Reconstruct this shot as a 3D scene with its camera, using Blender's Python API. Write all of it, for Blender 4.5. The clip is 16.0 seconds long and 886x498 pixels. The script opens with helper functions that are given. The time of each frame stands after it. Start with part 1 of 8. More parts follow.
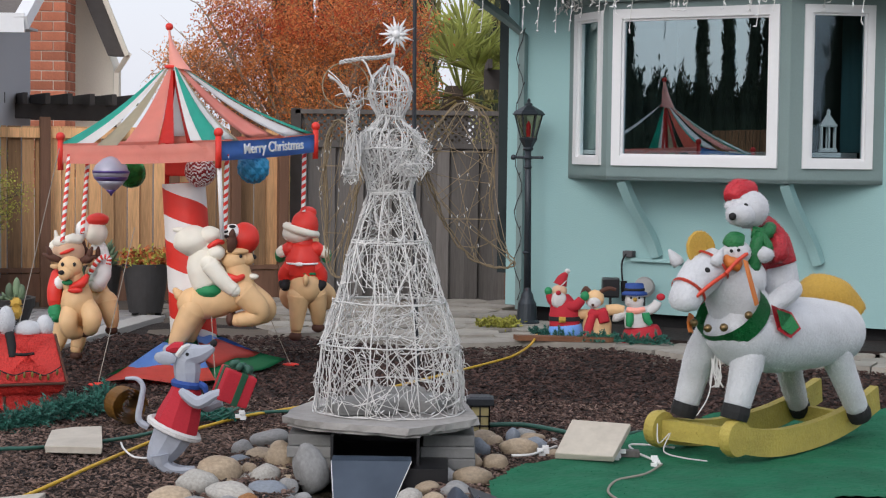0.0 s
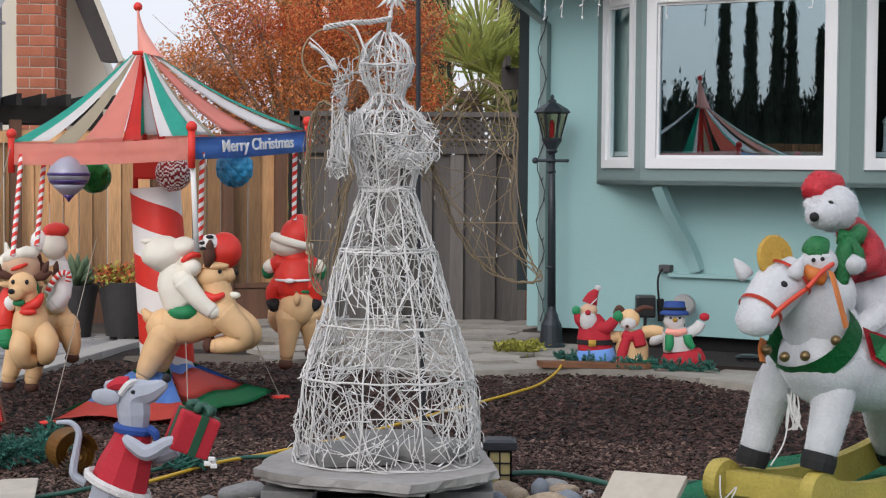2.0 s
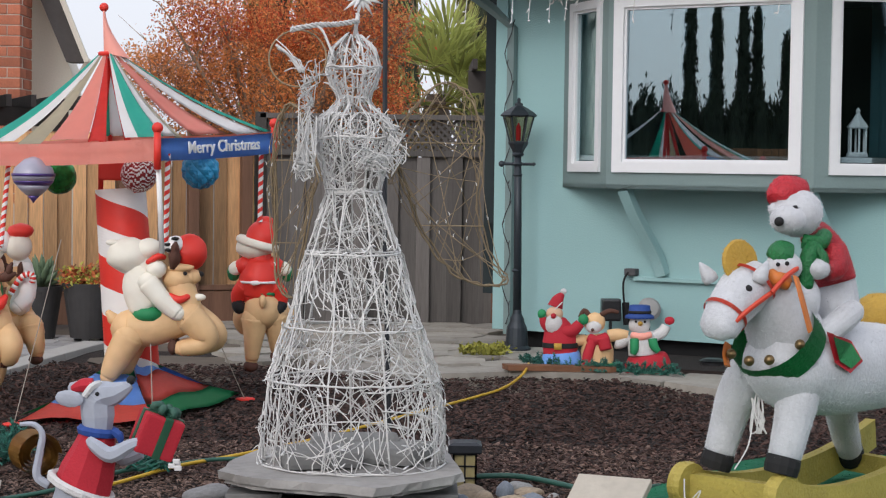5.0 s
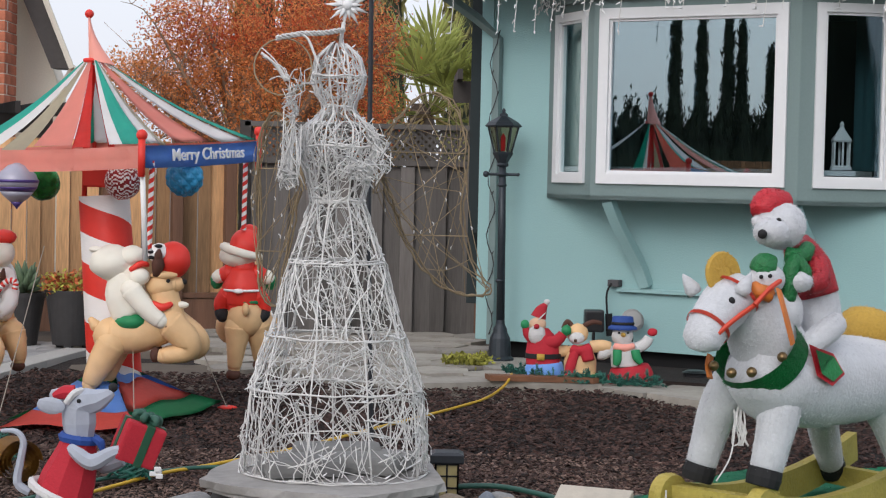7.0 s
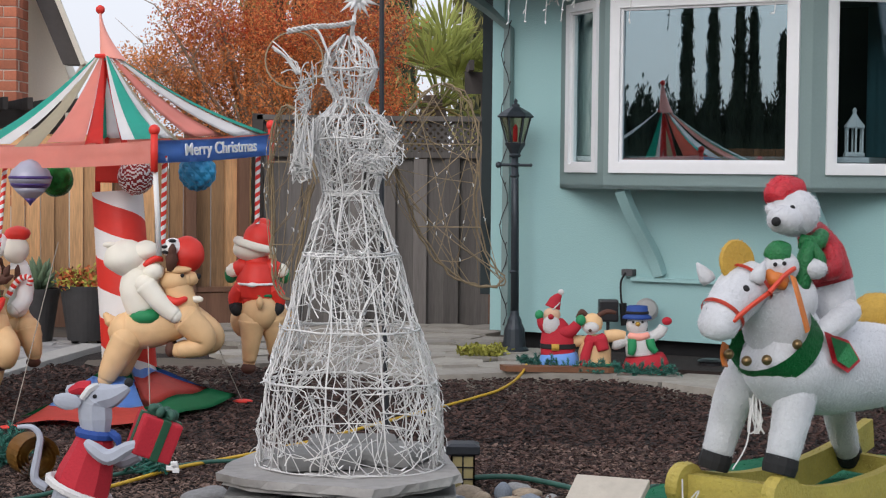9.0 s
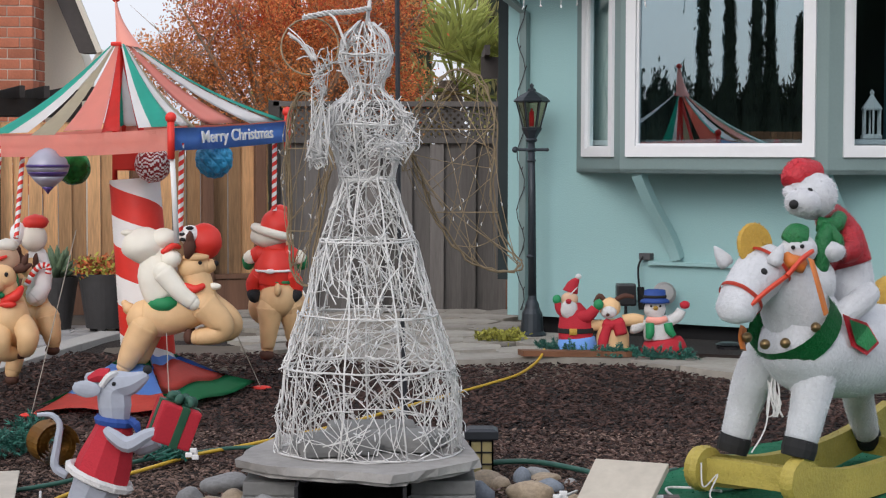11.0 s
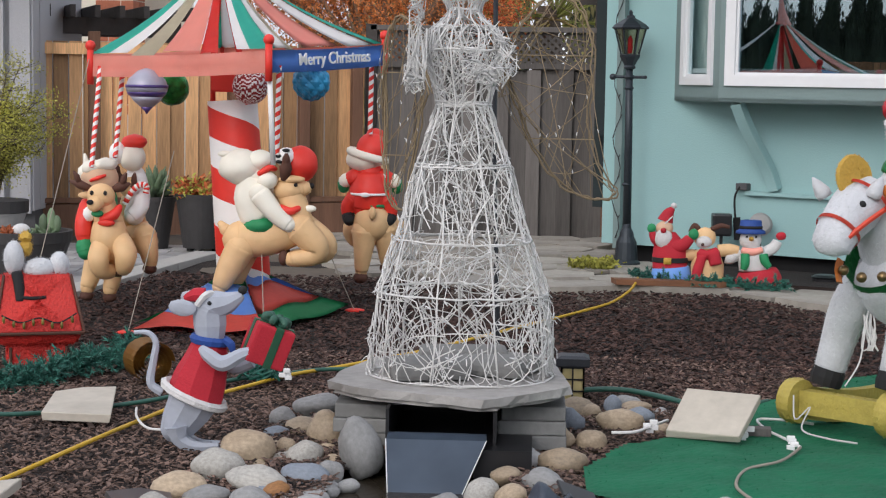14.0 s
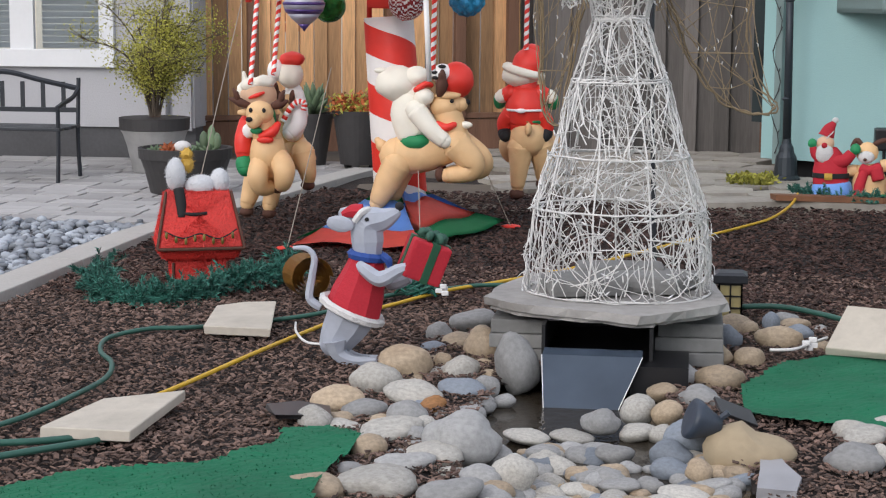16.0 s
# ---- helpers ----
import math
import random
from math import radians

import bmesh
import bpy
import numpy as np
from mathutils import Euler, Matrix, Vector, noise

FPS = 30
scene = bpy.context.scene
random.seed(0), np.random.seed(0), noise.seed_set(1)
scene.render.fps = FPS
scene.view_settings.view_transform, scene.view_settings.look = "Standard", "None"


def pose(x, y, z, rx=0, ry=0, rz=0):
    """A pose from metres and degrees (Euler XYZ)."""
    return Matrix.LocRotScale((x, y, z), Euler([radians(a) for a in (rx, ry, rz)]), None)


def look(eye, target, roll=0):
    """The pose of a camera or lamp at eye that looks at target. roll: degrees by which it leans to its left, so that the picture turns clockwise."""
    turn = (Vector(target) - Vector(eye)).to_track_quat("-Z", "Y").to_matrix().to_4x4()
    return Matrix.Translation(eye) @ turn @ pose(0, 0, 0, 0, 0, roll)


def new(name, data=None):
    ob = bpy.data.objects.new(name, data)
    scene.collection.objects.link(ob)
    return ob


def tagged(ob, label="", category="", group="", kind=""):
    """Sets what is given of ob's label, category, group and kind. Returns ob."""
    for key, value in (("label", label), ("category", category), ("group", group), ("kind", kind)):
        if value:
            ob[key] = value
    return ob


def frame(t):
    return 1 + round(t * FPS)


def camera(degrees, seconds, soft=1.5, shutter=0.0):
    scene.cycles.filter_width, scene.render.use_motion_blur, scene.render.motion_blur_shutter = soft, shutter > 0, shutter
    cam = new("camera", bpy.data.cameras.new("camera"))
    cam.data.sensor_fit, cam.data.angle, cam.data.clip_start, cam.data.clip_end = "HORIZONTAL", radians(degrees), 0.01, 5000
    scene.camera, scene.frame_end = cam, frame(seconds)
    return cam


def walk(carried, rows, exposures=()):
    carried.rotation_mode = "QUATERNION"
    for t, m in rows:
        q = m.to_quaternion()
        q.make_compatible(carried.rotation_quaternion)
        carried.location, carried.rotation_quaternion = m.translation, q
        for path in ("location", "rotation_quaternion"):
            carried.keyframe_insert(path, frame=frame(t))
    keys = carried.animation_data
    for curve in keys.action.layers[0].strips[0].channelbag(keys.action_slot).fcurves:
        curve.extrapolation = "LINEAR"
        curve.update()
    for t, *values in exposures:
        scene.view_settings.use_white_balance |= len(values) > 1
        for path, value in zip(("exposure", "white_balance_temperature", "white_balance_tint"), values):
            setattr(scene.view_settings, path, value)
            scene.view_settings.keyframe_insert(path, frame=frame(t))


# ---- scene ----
cam = camera(28.0, 16.0, soft=1.2)
# seconds, x, y, z, yaw, pitch, roll
ROWS = [
    (0.0, -0.030, -1.587, 1.485, -0.083, -3.316, -0.711),
    (0.5, -0.027, -1.409, 1.472, 0.015, -3.347, -0.811),
    (0.8, -0.027, -1.409, 1.472, 0.015, -3.347, -0.811),
    (0.9, -0.012, -0.634, 1.410, 0.028, -3.317, -0.752),
    (1, 0.0, 0.0, 1.36, 0.038, -3.293, -0.703),
    (1.5, 0.0, 0.0, 1.36, 0.250, -2.885, -0.442),
    (2, 0.0, 0.0, 1.36, 0.457, -2.697, -0.439),
    (2.5, 0.0, 0.0, 1.36, 0.398, -3.202, -0.886),
    (3, 0.0, 0.0, 1.36, 0.107, -3.806, -0.547),
    (3.5, 0.0, 0.0, 1.36, 0.318, -3.915, -1.431),
    (4, 0.0, 0.0, 1.36, -0.340, -2.998, -0.774),
    (6.5, 0.0, 0.0, 1.36, -1.078, -2.402, -1.136),
    (7, 0.0, 0.0, 1.36, -1.128, -2.271, -1.254),
    (7.5, 0.0, 0.0, 1.36, -0.970, -2.237, -0.918),
    (8, 0.0, 0.0, 1.36, -0.879, -2.378, -0.823),
    (8.5, 0.0, 0.0, 1.36, -0.722, -2.474, -0.641),
    (9, 0.0, 0.0, 1.36, -0.723, -2.554, -0.558),
    (11.5, 0.0, 0.0, 1.36, -0.071, -3.143, 0.002),
    (12, 0.0, 0.0, 1.36, -0.038, -3.229, 0.064),
    (12.5, 0.0, 0.0, 1.36, -0.000, -3.385, -0.000),
    (13, 0.0, 0.0, 1.36, 0.155, -3.946, -0.224),
    (13.5, 0.0, 0.0, 1.36, 1.195, -4.391, -0.634),
    (14, 0.0, 0.0, 1.36, 2.920, -5.451, -0.949),
    (14.5, 0.0, 0.0, 1.36, 5.117, -6.552, -0.478),
    (15, 0.0, 0.0, 1.36, 6.536, -7.239, -0.398),
    (15.5, 0.0, 0.0, 1.36, 7.185, -7.677, -0.658),
    (16, 0.0, 0.0, 1.36, 7.911, -8.211, -0.337),
]
walk(cam, [(t, pose(x, y, z, 90 + pitch, roll, yaw)) for t, x, y, z, yaw, pitch, roll in ROWS], exposures=((0, 0.0), (13.5, 0.02), (14.5, 0.16), (16, 0.16)))

# ---- light ----
world = bpy.data.worlds.new("sky")
scene.world = world
world.use_nodes = True
wn, wl = world.node_tree.nodes, world.node_tree.links
sky = wn.new("ShaderNodeTexSky")
sky.sky_type, sky.sun_disc = "NISHITA", False
sky.sun_elevation, sky.sun_rotation = radians(38), radians(215)
sky.air_density, sky.dust_density = 1.0, 4.0
veil = wn.new("ShaderNodeMix")
veil.data_type = "RGBA"
veil.inputs["Factor"].default_value = 0.72
veil.inputs["B"].default_value = (7.1, 7.25, 8.05, 1)
wl.new(sky.outputs["Color"], veil.inputs["A"])
wl.new(veil.outputs["Result"], wn["Background"].inputs["Color"])
wn["Background"].inputs["Strength"].default_value = 0.148
sun = new("sun", bpy.data.lights.new("sun", "SUN"))
sun.data.energy, sun.data.angle, sun.data.color = 1.0, radians(25), (0.98, 0.98, 1.0)
sun.matrix_basis = look((-5, -7, 8), (0, 8, 0))


# ---- materials ----
def mat(name, color, rough=0.7, metal=0.0, vary=0.12, scale=20.0, bump=0.15, coarse=2.0, color2=None, per_object=0.0, stretch=(1, 1, 1), island=0.0, sheen=0.0, fine=6.0, thin=0.0):
    """A procedural surface: base colour with grain and stains, and fine relief."""
    m = bpy.data.materials.new(name)
    m.use_nodes = True
    n, l = m.node_tree.nodes, m.node_tree.links
    b = n["Principled BSDF"]
    b.inputs["Roughness"].default_value, b.inputs["Metallic"].default_value = rough, metal
    if sheen:
        b.inputs["Sheen Weight"].default_value = sheen
    tc = n.new("ShaderNodeTexCoord")
    mp = n.new("ShaderNodeMapping")
    mp.inputs["Scale"].default_value = stretch
    l.new(tc.outputs["Object"], mp.inputs["Vector"])
    big, small = n.new("ShaderNodeTexNoise"), n.new("ShaderNodeTexNoise")
    big.inputs["Scale"].default_value, small.inputs["Scale"].default_value = coarse, scale
    small.inputs["Detail"].default_value = fine
    for t in (big, small):
        l.new(mp.outputs["Vector"], t.inputs["Vector"])
    mix = n.new("ShaderNodeMix")
    mix.data_type = "RGBA"
    c2 = color2 or tuple(max(0.0, c * (1 - 2.2 * vary)) for c in color)
    mix.inputs["A"].default_value, mix.inputs["B"].default_value = (*color, 1), (*c2, 1)
    add = n.new("ShaderNodeMath")
    add.operation = "MULTIPLY_ADD"
    l.new(small.outputs["Fac"], add.inputs[0])
    add.inputs[1].default_value = 0.6
    l.new(big.outputs["Fac"], add.inputs[2])
    ramp = n.new("ShaderNodeMapRange")
    ramp.inputs["From Min"].default_value, ramp.inputs["From Max"].default_value = 0.5, 1.1
    l.new(add.outputs[0], ramp.inputs["Value"])
    l.new(ramp.outputs["Result"], mix.inputs["Factor"])
    out = mix.outputs["Result"]
    if per_object or island:
        src = n.new("ShaderNodeObjectInfo" if per_object else "ShaderNodeNewGeometry")
        hsv = n.new("ShaderNodeHueSaturation")
        amount = per_object or island
        val = n.new("ShaderNodeMapRange")
        val.inputs["To Min"].default_value, val.inputs["To Max"].default_value = 1 - amount, 1 + amount
        l.new(src.outputs["Random" if per_object else "Random Per Island"], val.inputs["Value"])
        l.new(val.outputs["Result"], hsv.inputs["Value"])
        l.new(out, hsv.inputs["Color"])
        out = hsv.outputs["Color"]
    l.new(out, b.inputs["Base Color"])
    if thin:
        tl, mx = n.new("ShaderNodeBsdfTranslucent"), n.new("ShaderNodeMixShader")
        mx.inputs["Fac"].default_value = thin
        l.new(out, tl.inputs["Color"])
        l.new(b.outputs[0], mx.inputs[1])
        l.new(tl.outputs[0], mx.inputs[2])
        l.new(mx.outputs[0], n["Material Output"].inputs["Surface"])
    if bump:
        bp = n.new("ShaderNodeBump")
        bp.inputs["Strength"].default_value, bp.inputs["Distance"].default_value = bump, 0.01
        l.new(small.outputs["Fac"], bp.inputs["Height"])
        l.new(bp.outputs["Normal"], b.inputs["Normal"])
    return m


def glass_mat(name, tint, mirror):
    """Coated window glass: part mirror, part clear."""
    m = bpy.data.materials.new(name)
    m.use_nodes = True
    n, l = m.node_tree.nodes, m.node_tree.links
    n.remove(n["Principled BSDF"])
    gl, tr, mx = n.new("ShaderNodeBsdfGlossy"), n.new("ShaderNodeBsdfTransparent"), n.new("ShaderNodeMixShader")
    gl.inputs["Roughness"].default_value = 0.0
    gl.inputs["Color"].default_value = (0.72, 0.90, 1.0, 1)
    tr.inputs["Color"].default_value = (*tint, 1)
    mx.inputs["Fac"].default_value = mirror
    tex, bp = n.new("ShaderNodeTexNoise"), n.new("ShaderNodeBump")
    tex.inputs["Scale"].default_value, tex.inputs["Detail"].default_value = 2.2, 1.0
    bp.inputs["Strength"].default_value, bp.inputs["Distance"].default_value = 0.02, 0.01
    l.new(tex.outputs["Fac"], bp.inputs["Height"])
    l.new(bp.outputs["Normal"], gl.inputs["Normal"])
    l.new(tr.outputs[0], mx.inputs[1])
    l.new(gl.outputs[0], mx.inputs[2])
    l.new(mx.outputs[0], n["Material Output"].inputs["Surface"])
    return m


MINT = mat("mint_stucco", (0.315, 0.51, 0.51), 0.85, scale=90, bump=0.25, vary=0.05, coarse=0.8)
SAGE = mat("sage_trim_paint", (0.195, 0.27, 0.265), 0.6, scale=60, vary=0.06, bump=0.08, coarse=1.5)
WHITE_VINYL = mat("white_vinyl", (0.78, 0.79, 0.80), 0.4, scale=30, vary=0.03, bump=0.03)
GREY_STUCCO = mat("grey_stucco", (0.47, 0.47, 0.49), 0.9, scale=80, vary=0.08, bump=0.3, coarse=0.7)
BEIGE_STUCCO = mat("beige_stucco", (0.80, 0.75, 0.64), 0.9, scale=60, vary=0.07, bump=0.2, coarse=0.8)
PLINTH = mat("dark_foundation", (0.10, 0.10, 0.105), 0.9, scale=40, vary=0.15)
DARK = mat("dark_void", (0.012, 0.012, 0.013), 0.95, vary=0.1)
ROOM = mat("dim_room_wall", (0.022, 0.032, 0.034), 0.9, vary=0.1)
BRICK = mat("red_brick", (0.60, 0.20, 0.11), 0.85, scale=50, vary=0.2, bump=0.4, per_object=0.25)
MORTAR = mat("pale_mortar", (0.66, 0.58, 0.5), 0.95, scale=60, vary=0.1)
SHINGLE = mat("grey_brown_shingle", (0.20, 0.175, 0.16), 0.95, scale=60, vary=0.2, bump=0.4, per_object=0.15)
DARK_FASCIA = mat("dark_brown_fascia", (0.085, 0.075, 0.07), 0.7, vary=0.15)
REDWOOD = mat("new_redwood", (0.80, 0.45, 0.21), 0.7, scale=14, vary=0.3, bump=0.3, stretch=(6, 6, 0.5), per_object=0.6, coarse=1.2)
GREY_WOOD = mat("weathered_grey_wood", (0.175, 0.16, 0.15), 0.9, scale=14, vary=0.22, bump=0.4, stretch=(6, 6, 0.4), per_object=0.38, coarse=1.5)
BROWN_WOOD = mat("brown_post", (0.20, 0.10, 0.06), 0.8, scale=14, vary=0.2, bump=0.3, stretch=(6, 6, 0.5))
DARK_WOOD = mat("dark_stained_wood", (0.075, 0.065, 0.06), 0.8, scale=14, vary=0.2, bump=0.3)
SOIL = mat("dark_mulch_soil", (0.024, 0.015, 0.012), 1.0, scale=60, vary=0.3, bump=0.8, coarse=6)
CHIP = mat("bark_chip", (0.160, 0.104, 0.083), 0.95, scale=30, vary=0.2, bump=0.3, island=0.85)
# same mulch as CHIP, redder, with the far bed's shade put into the colour
CHIP_FAR_DARK = mat("darkened_reddish_bark_chip", (0.064, 0.034, 0.027), 0.95, scale=30, vary=0.2, bump=0.3, island=0.85)
CONCRETE = mat("pale_concrete", (0.46, 0.44, 0.41), 0.9, scale=60, vary=0.12, bump=0.3, coarse=1.4)
FLAG = mat("flagstone", (0.40, 0.37, 0.32), 0.85, scale=24, vary=0.16, bump=0.4, coarse=3, per_object=0.16)
PAVER = mat("grey_paver", (0.40, 0.39, 0.385), 0.85, scale=40, vary=0.1, bump=0.2, per_object=0.2)
EARTH = mat("packed_earth", (0.16, 0.13, 0.10), 0.95, scale=8, vary=0.2, coarse=0.4)
ASPHALT = mat("asphalt", (0.055, 0.055, 0.056), 0.9, scale=80, vary=0.2, coarse=0.5)
PEBBLE = mat("blue_grey_pebble", (0.33, 0.36, 0.40), 0.75, scale=30, vary=0.12, bump=0.1, island=0.5)
GLASS = glass_mat("coated_glass", (0.5, 0.58, 0.6), 0.31)
GLASS_LEFT = glass_mat("coated_bay_glass", (0.86, 0.92, 0.92), 0.14)
GLASS_CLEAR = glass_mat("clear_window_glass", (0.92, 0.94, 0.95), 0.06)
GLASS_SIDE = glass_mat("coated_side_glass", (0.75, 0.82, 0.84), 0.06)


# ---- mesh helpers ----
def part(name, bm, material, parent=None, label="", smooth=False, recalc=True):
    """Links a bmesh as one mesh object under a thing or a part."""
    if recalc:
        bmesh.ops.recalc_face_normals(bm, faces=bm.faces)
    me = bpy.data.meshes.new(name)
    bm.to_mesh(me)
    bm.free()
    me.materials.append(material)
    if smooth:
        me.polygons.foreach_set("use_smooth", [True] * len(me.polygons))
    ob = new(name, me)
    ob.parent = parent
    if label:
        tagged(ob, label)
    return ob


def thing(name, m, label, category, group="", kind=""):
    ob = new(name)
    ob.empty_display_size = 0.1
    ob.matrix_basis = m
    return tagged(ob, label, category, group, kind)


def raw(name, verts, faces, material, parent=None, smooth=False):
    me = bpy.data.meshes.new(name)
    me.from_pydata(verts, [], faces)
    me.materials.append(material)
    if smooth:
        me.polygons.foreach_set("use_smooth", [True] * len(me.polygons))
    ob = new(name, me)
    ob.parent = parent
    return ob


def shared(name, data, m, parent=None):
    ob = new(name, data)
    ob.parent = parent
    ob.matrix_basis = m
    return ob


def box(bm, c, s, m=None, bevel=0.0):
    t = Matrix.Translation(c) @ Matrix.Diagonal((*s, 1))
    vs = bmesh.ops.create_cube(bm, size=1.0, matrix=(m @ t) if m else t)["verts"]
    if bevel:
        es = list({e for v in vs for e in v.link_edges})
        bmesh.ops.bevel(bm, geom=es, offset=bevel, segments=2, affect="EDGES", profile=0.6)
    return bm


def boxes(*items, bevel=0.0):
    bm = bmesh.new()
    for c, s in items:
        box(bm, c, s, bevel=bevel)
    return bm


def ball(bm, c, r, m=None, sub=2, lump=0.0, seed=0.0):
    """An ellipsoid, lumpy if asked."""
    r = r if isinstance(r, (tuple, list)) else (r, r, r)
    t = Matrix.Translation(c) @ (m or Matrix()) @ Matrix.Diagonal((*r, 1))
    vs = bmesh.ops.create_icosphere(bm, subdivisions=sub, radius=1.0)["verts"]
    for v in vs:
        k = 1.0 + (lump * noise.noise(v.co * 1.6 + Vector((seed, seed * 2, 3))) if lump else 0)
        v.co = t @ (v.co * k)
    return bm


def sweep(bm, pts, radii, seg=8, cap=True, flat=1.0):
    """A tube through points, with a radius for each (or one for all)."""
    pts = [Vector(p) for p in pts]
    if not isinstance(radii, (list, tuple)):
        radii = [radii] * len(pts)
    rings = []
    side = None
    for i, p in enumerate(pts):
        d = (pts[min(i + 1, len(pts) - 1)] - pts[max(i - 1, 0)]).normalized()
        if side is None:
            side = d.orthogonal().normalized()
        side = (side - d * side.dot(d)).normalized()
        up = d.cross(side)
        rings.append([bm.verts.new(p + radii[i] * (math.cos(a) * side + flat * math.sin(a) * up)) for a in (2 * math.pi * k / seg for k in range(seg))])
    for a, b in zip(rings, rings[1:]):
        for k in range(seg):
            bm.faces.new((a[k], a[(k + 1) % seg], b[(k + 1) % seg], b[k]))
    if cap:
        bm.faces.new(rings[0][::-1])
        bm.faces.new(rings[-1])
    return bm


def smooth_path(pts, n=6):
    """Catmull-Rom points through the given ones."""
    pts = [Vector(p) for p in pts]
    out = []
    for i in range(len(pts) - 1):
        p0, p1, p2, p3 = pts[max(i - 1, 0)], pts[i], pts[i + 1], pts[min(i + 2, len(pts) - 1)]
        for k in range(n):
            t = k / n
            out.append(0.5 * ((2 * p1) + (p2 - p0) * t + (2 * p0 - 5 * p1 + 4 * p2 - p3) * t * t + (3 * p1 - p0 - 3 * p2 + p3) * t ** 3))
    return out + [pts[-1]]


def lathe(bm, profile, c=(0, 0, 0), seg=24, m=None, wobble=0.0):
    """A turned form from (radius, height) pairs."""
    c = Vector(c)
    rings = []
    for r, z in profile:
        ring = []
        for k in range(seg):
            a = 2 * math.pi * k / seg
            v = Vector((r * math.cos(a), r * math.sin(a), z))
            ring.append(bm.verts.new((m @ v if m else v) + c))
        rings.append(ring)
    for a, b in zip(rings, rings[1:]):
        for k in range(seg):
            bm.faces.new((a[k], a[(k + 1) % seg], b[(k + 1) % seg], b[k]))
    bm.faces.new(rings[0][::-1])
    bm.faces.new(rings[-1])
    return bm


def slab(bm, outline, z0, z1, jag=0.0, bottom=True):
    """A plate from a plan outline."""
    lo = [bm.verts.new((x + random.uniform(-jag, jag), y + random.uniform(-jag, jag), z0)) for x, y in outline]
    hi = [bm.verts.new((x, y, z1)) for x, y in outline]
    n = len(outline)
    for k in range(n):
        bm.faces.new((lo[k], lo[(k + 1) % n], hi[(k + 1) % n], hi[k]))
    bm.faces.new(hi)
    bm.faces.new(lo[::-1])
    return bm


# ---- ground ----
def grid_sheet(name, x0, x1, y0, y1, nx, ny, z, bumpy, material, inside=None):
    verts, faces, idx = [], [], {}
    for j in range(ny + 1):
        for i in range(nx + 1):
            x, y = x0 + (x1 - x0) * i / nx, y0 + (y1 - y0) * j / ny
            idx[i, j] = len(verts)
            verts.append((x, y, z + bumpy * noise.noise(Vector((x * 1.3, y * 1.3, 0)))))
    for j in range(ny):
        for i in range(nx):
            x, y = x0 + (x1 - x0) * (i + 0.5) / nx, y0 + (y1 - y0) * (j + 0.5) / ny
            if inside is None or inside(x, y):
                faces.append((idx[i, j], idx[i + 1, j], idx[i + 1, j + 1], idx[i, j + 1]))
    return raw(name, verts, faces, material, smooth=True)


def in_poly(x, y, poly):
    c = False
    for (x1, y1), (x2, y2) in zip(poly, poly[1:] + poly[:1]):
        if (y1 > y) != (y2 > y) and x < (x2 - x1) * (y - y1) / (y2 - y1) + x1:
            c = not c
    return c


POND = [(-0.62, 6.15), (-0.1, 6.15), (-0.02, 5.7), (0.1, 5.3), (0.22, 4.9), (0.3, 4.3), (-0.55, 4.3), (-0.62, 4.9), (-0.66, 5.5)]
ground = raw("ground", [(-900, -900, -0.12), (900, -900, -0.12), (900, 1500, -0.12), (-900, 1500, -0.12)], [(0, 1, 2, 3)], EARTH)
tagged(ground, "bare packed earth running out to the horizon", "ground", kind="structure")
road = raw("road", [(-60, -9, -0.1), (60, -9, -0.1), (60, 2.2, -0.1), (-60, 2.2, -0.1)], [(0, 1, 2, 3)], ASPHALT)
tagged(road, "dark asphalt street in front of the yard", "road", kind="structure")
# the planted bed, with the pond's basin cut out
bed = grid_sheet("mulch_bed", -3.0, 4.4, 3.0, 13.2, 148, 204, 0.0, 0.02, SOIL, lambda x, y: not in_poly(x, y, POND))
tagged(bed, "dark brown bark mulch bed of the front yard", "mulch bed", kind="structure")


def chips(name, n, x0, x1, y0, y1, avoid, size, seed, material):
    """Bark chips scattered over the bed, each a small wedge."""
    rng = np.random.RandomState(seed)
    verts, faces = [], []
    count = 0
    while count < n:
        y = y0 + (y1 - y0) * rng.rand() ** 1.25
        x = x0 + (x1 - x0) * rng.rand()
        if avoid(x, y):
            continue
        count += 1
        s = size * (0.5 + rng.rand())
        a, tilt, roll = rng.rand() * 6.283, rng.uniform(-0.5, 0.5), rng.uniform(-0.5, 0.5)
        m = Matrix.Translation((x, y, 0.012 + 0.02 * noise.noise(Vector((x * 1.3, y * 1.3, 0))) + rng.rand() * 0.014)) @ Euler((tilt, roll, a)).to_matrix().to_4x4()
        L, W, T = s, s * rng.uniform(0.28, 0.6), s * 0.14
        k = len(verts)
        for c in ((-L, -W * 0.6, -T), (L, -W, -T), (L * 0.7, W, -T), (-L * 0.8, W, -T), (-L, -W * 0.5, T), (L * 0.9, -W, T), (L * 0.7, W * 0.8, T), (-L * 0.7, W, T)):
            verts.append(tuple(m @ Vector(c)))
        faces += [(k + 4, k + 5, k + 6, k + 7), (k, k + 1, k + 5, k + 4), (k + 1, k + 2, k + 6, k + 5), (k + 2, k + 3, k + 7, k + 6), (k + 3, k, k + 4, k + 7)]
    return raw(name, verts, faces, material)


EDGE_R = [(-1.4, 12.1), (0.0, 11.25), (0.55, 11.45), (1.3, 11.3), (1.9, 10.6), (4.4, 9.4)]


def path_front(x):
    for (x1, y1), (x2, y2) in zip(EDGE_R, EDGE_R[1:]):
        if x1 <= x <= x2:
            return y1 + (y2 - y1) * (x - x1) / (x2 - x1)
    return 13.0


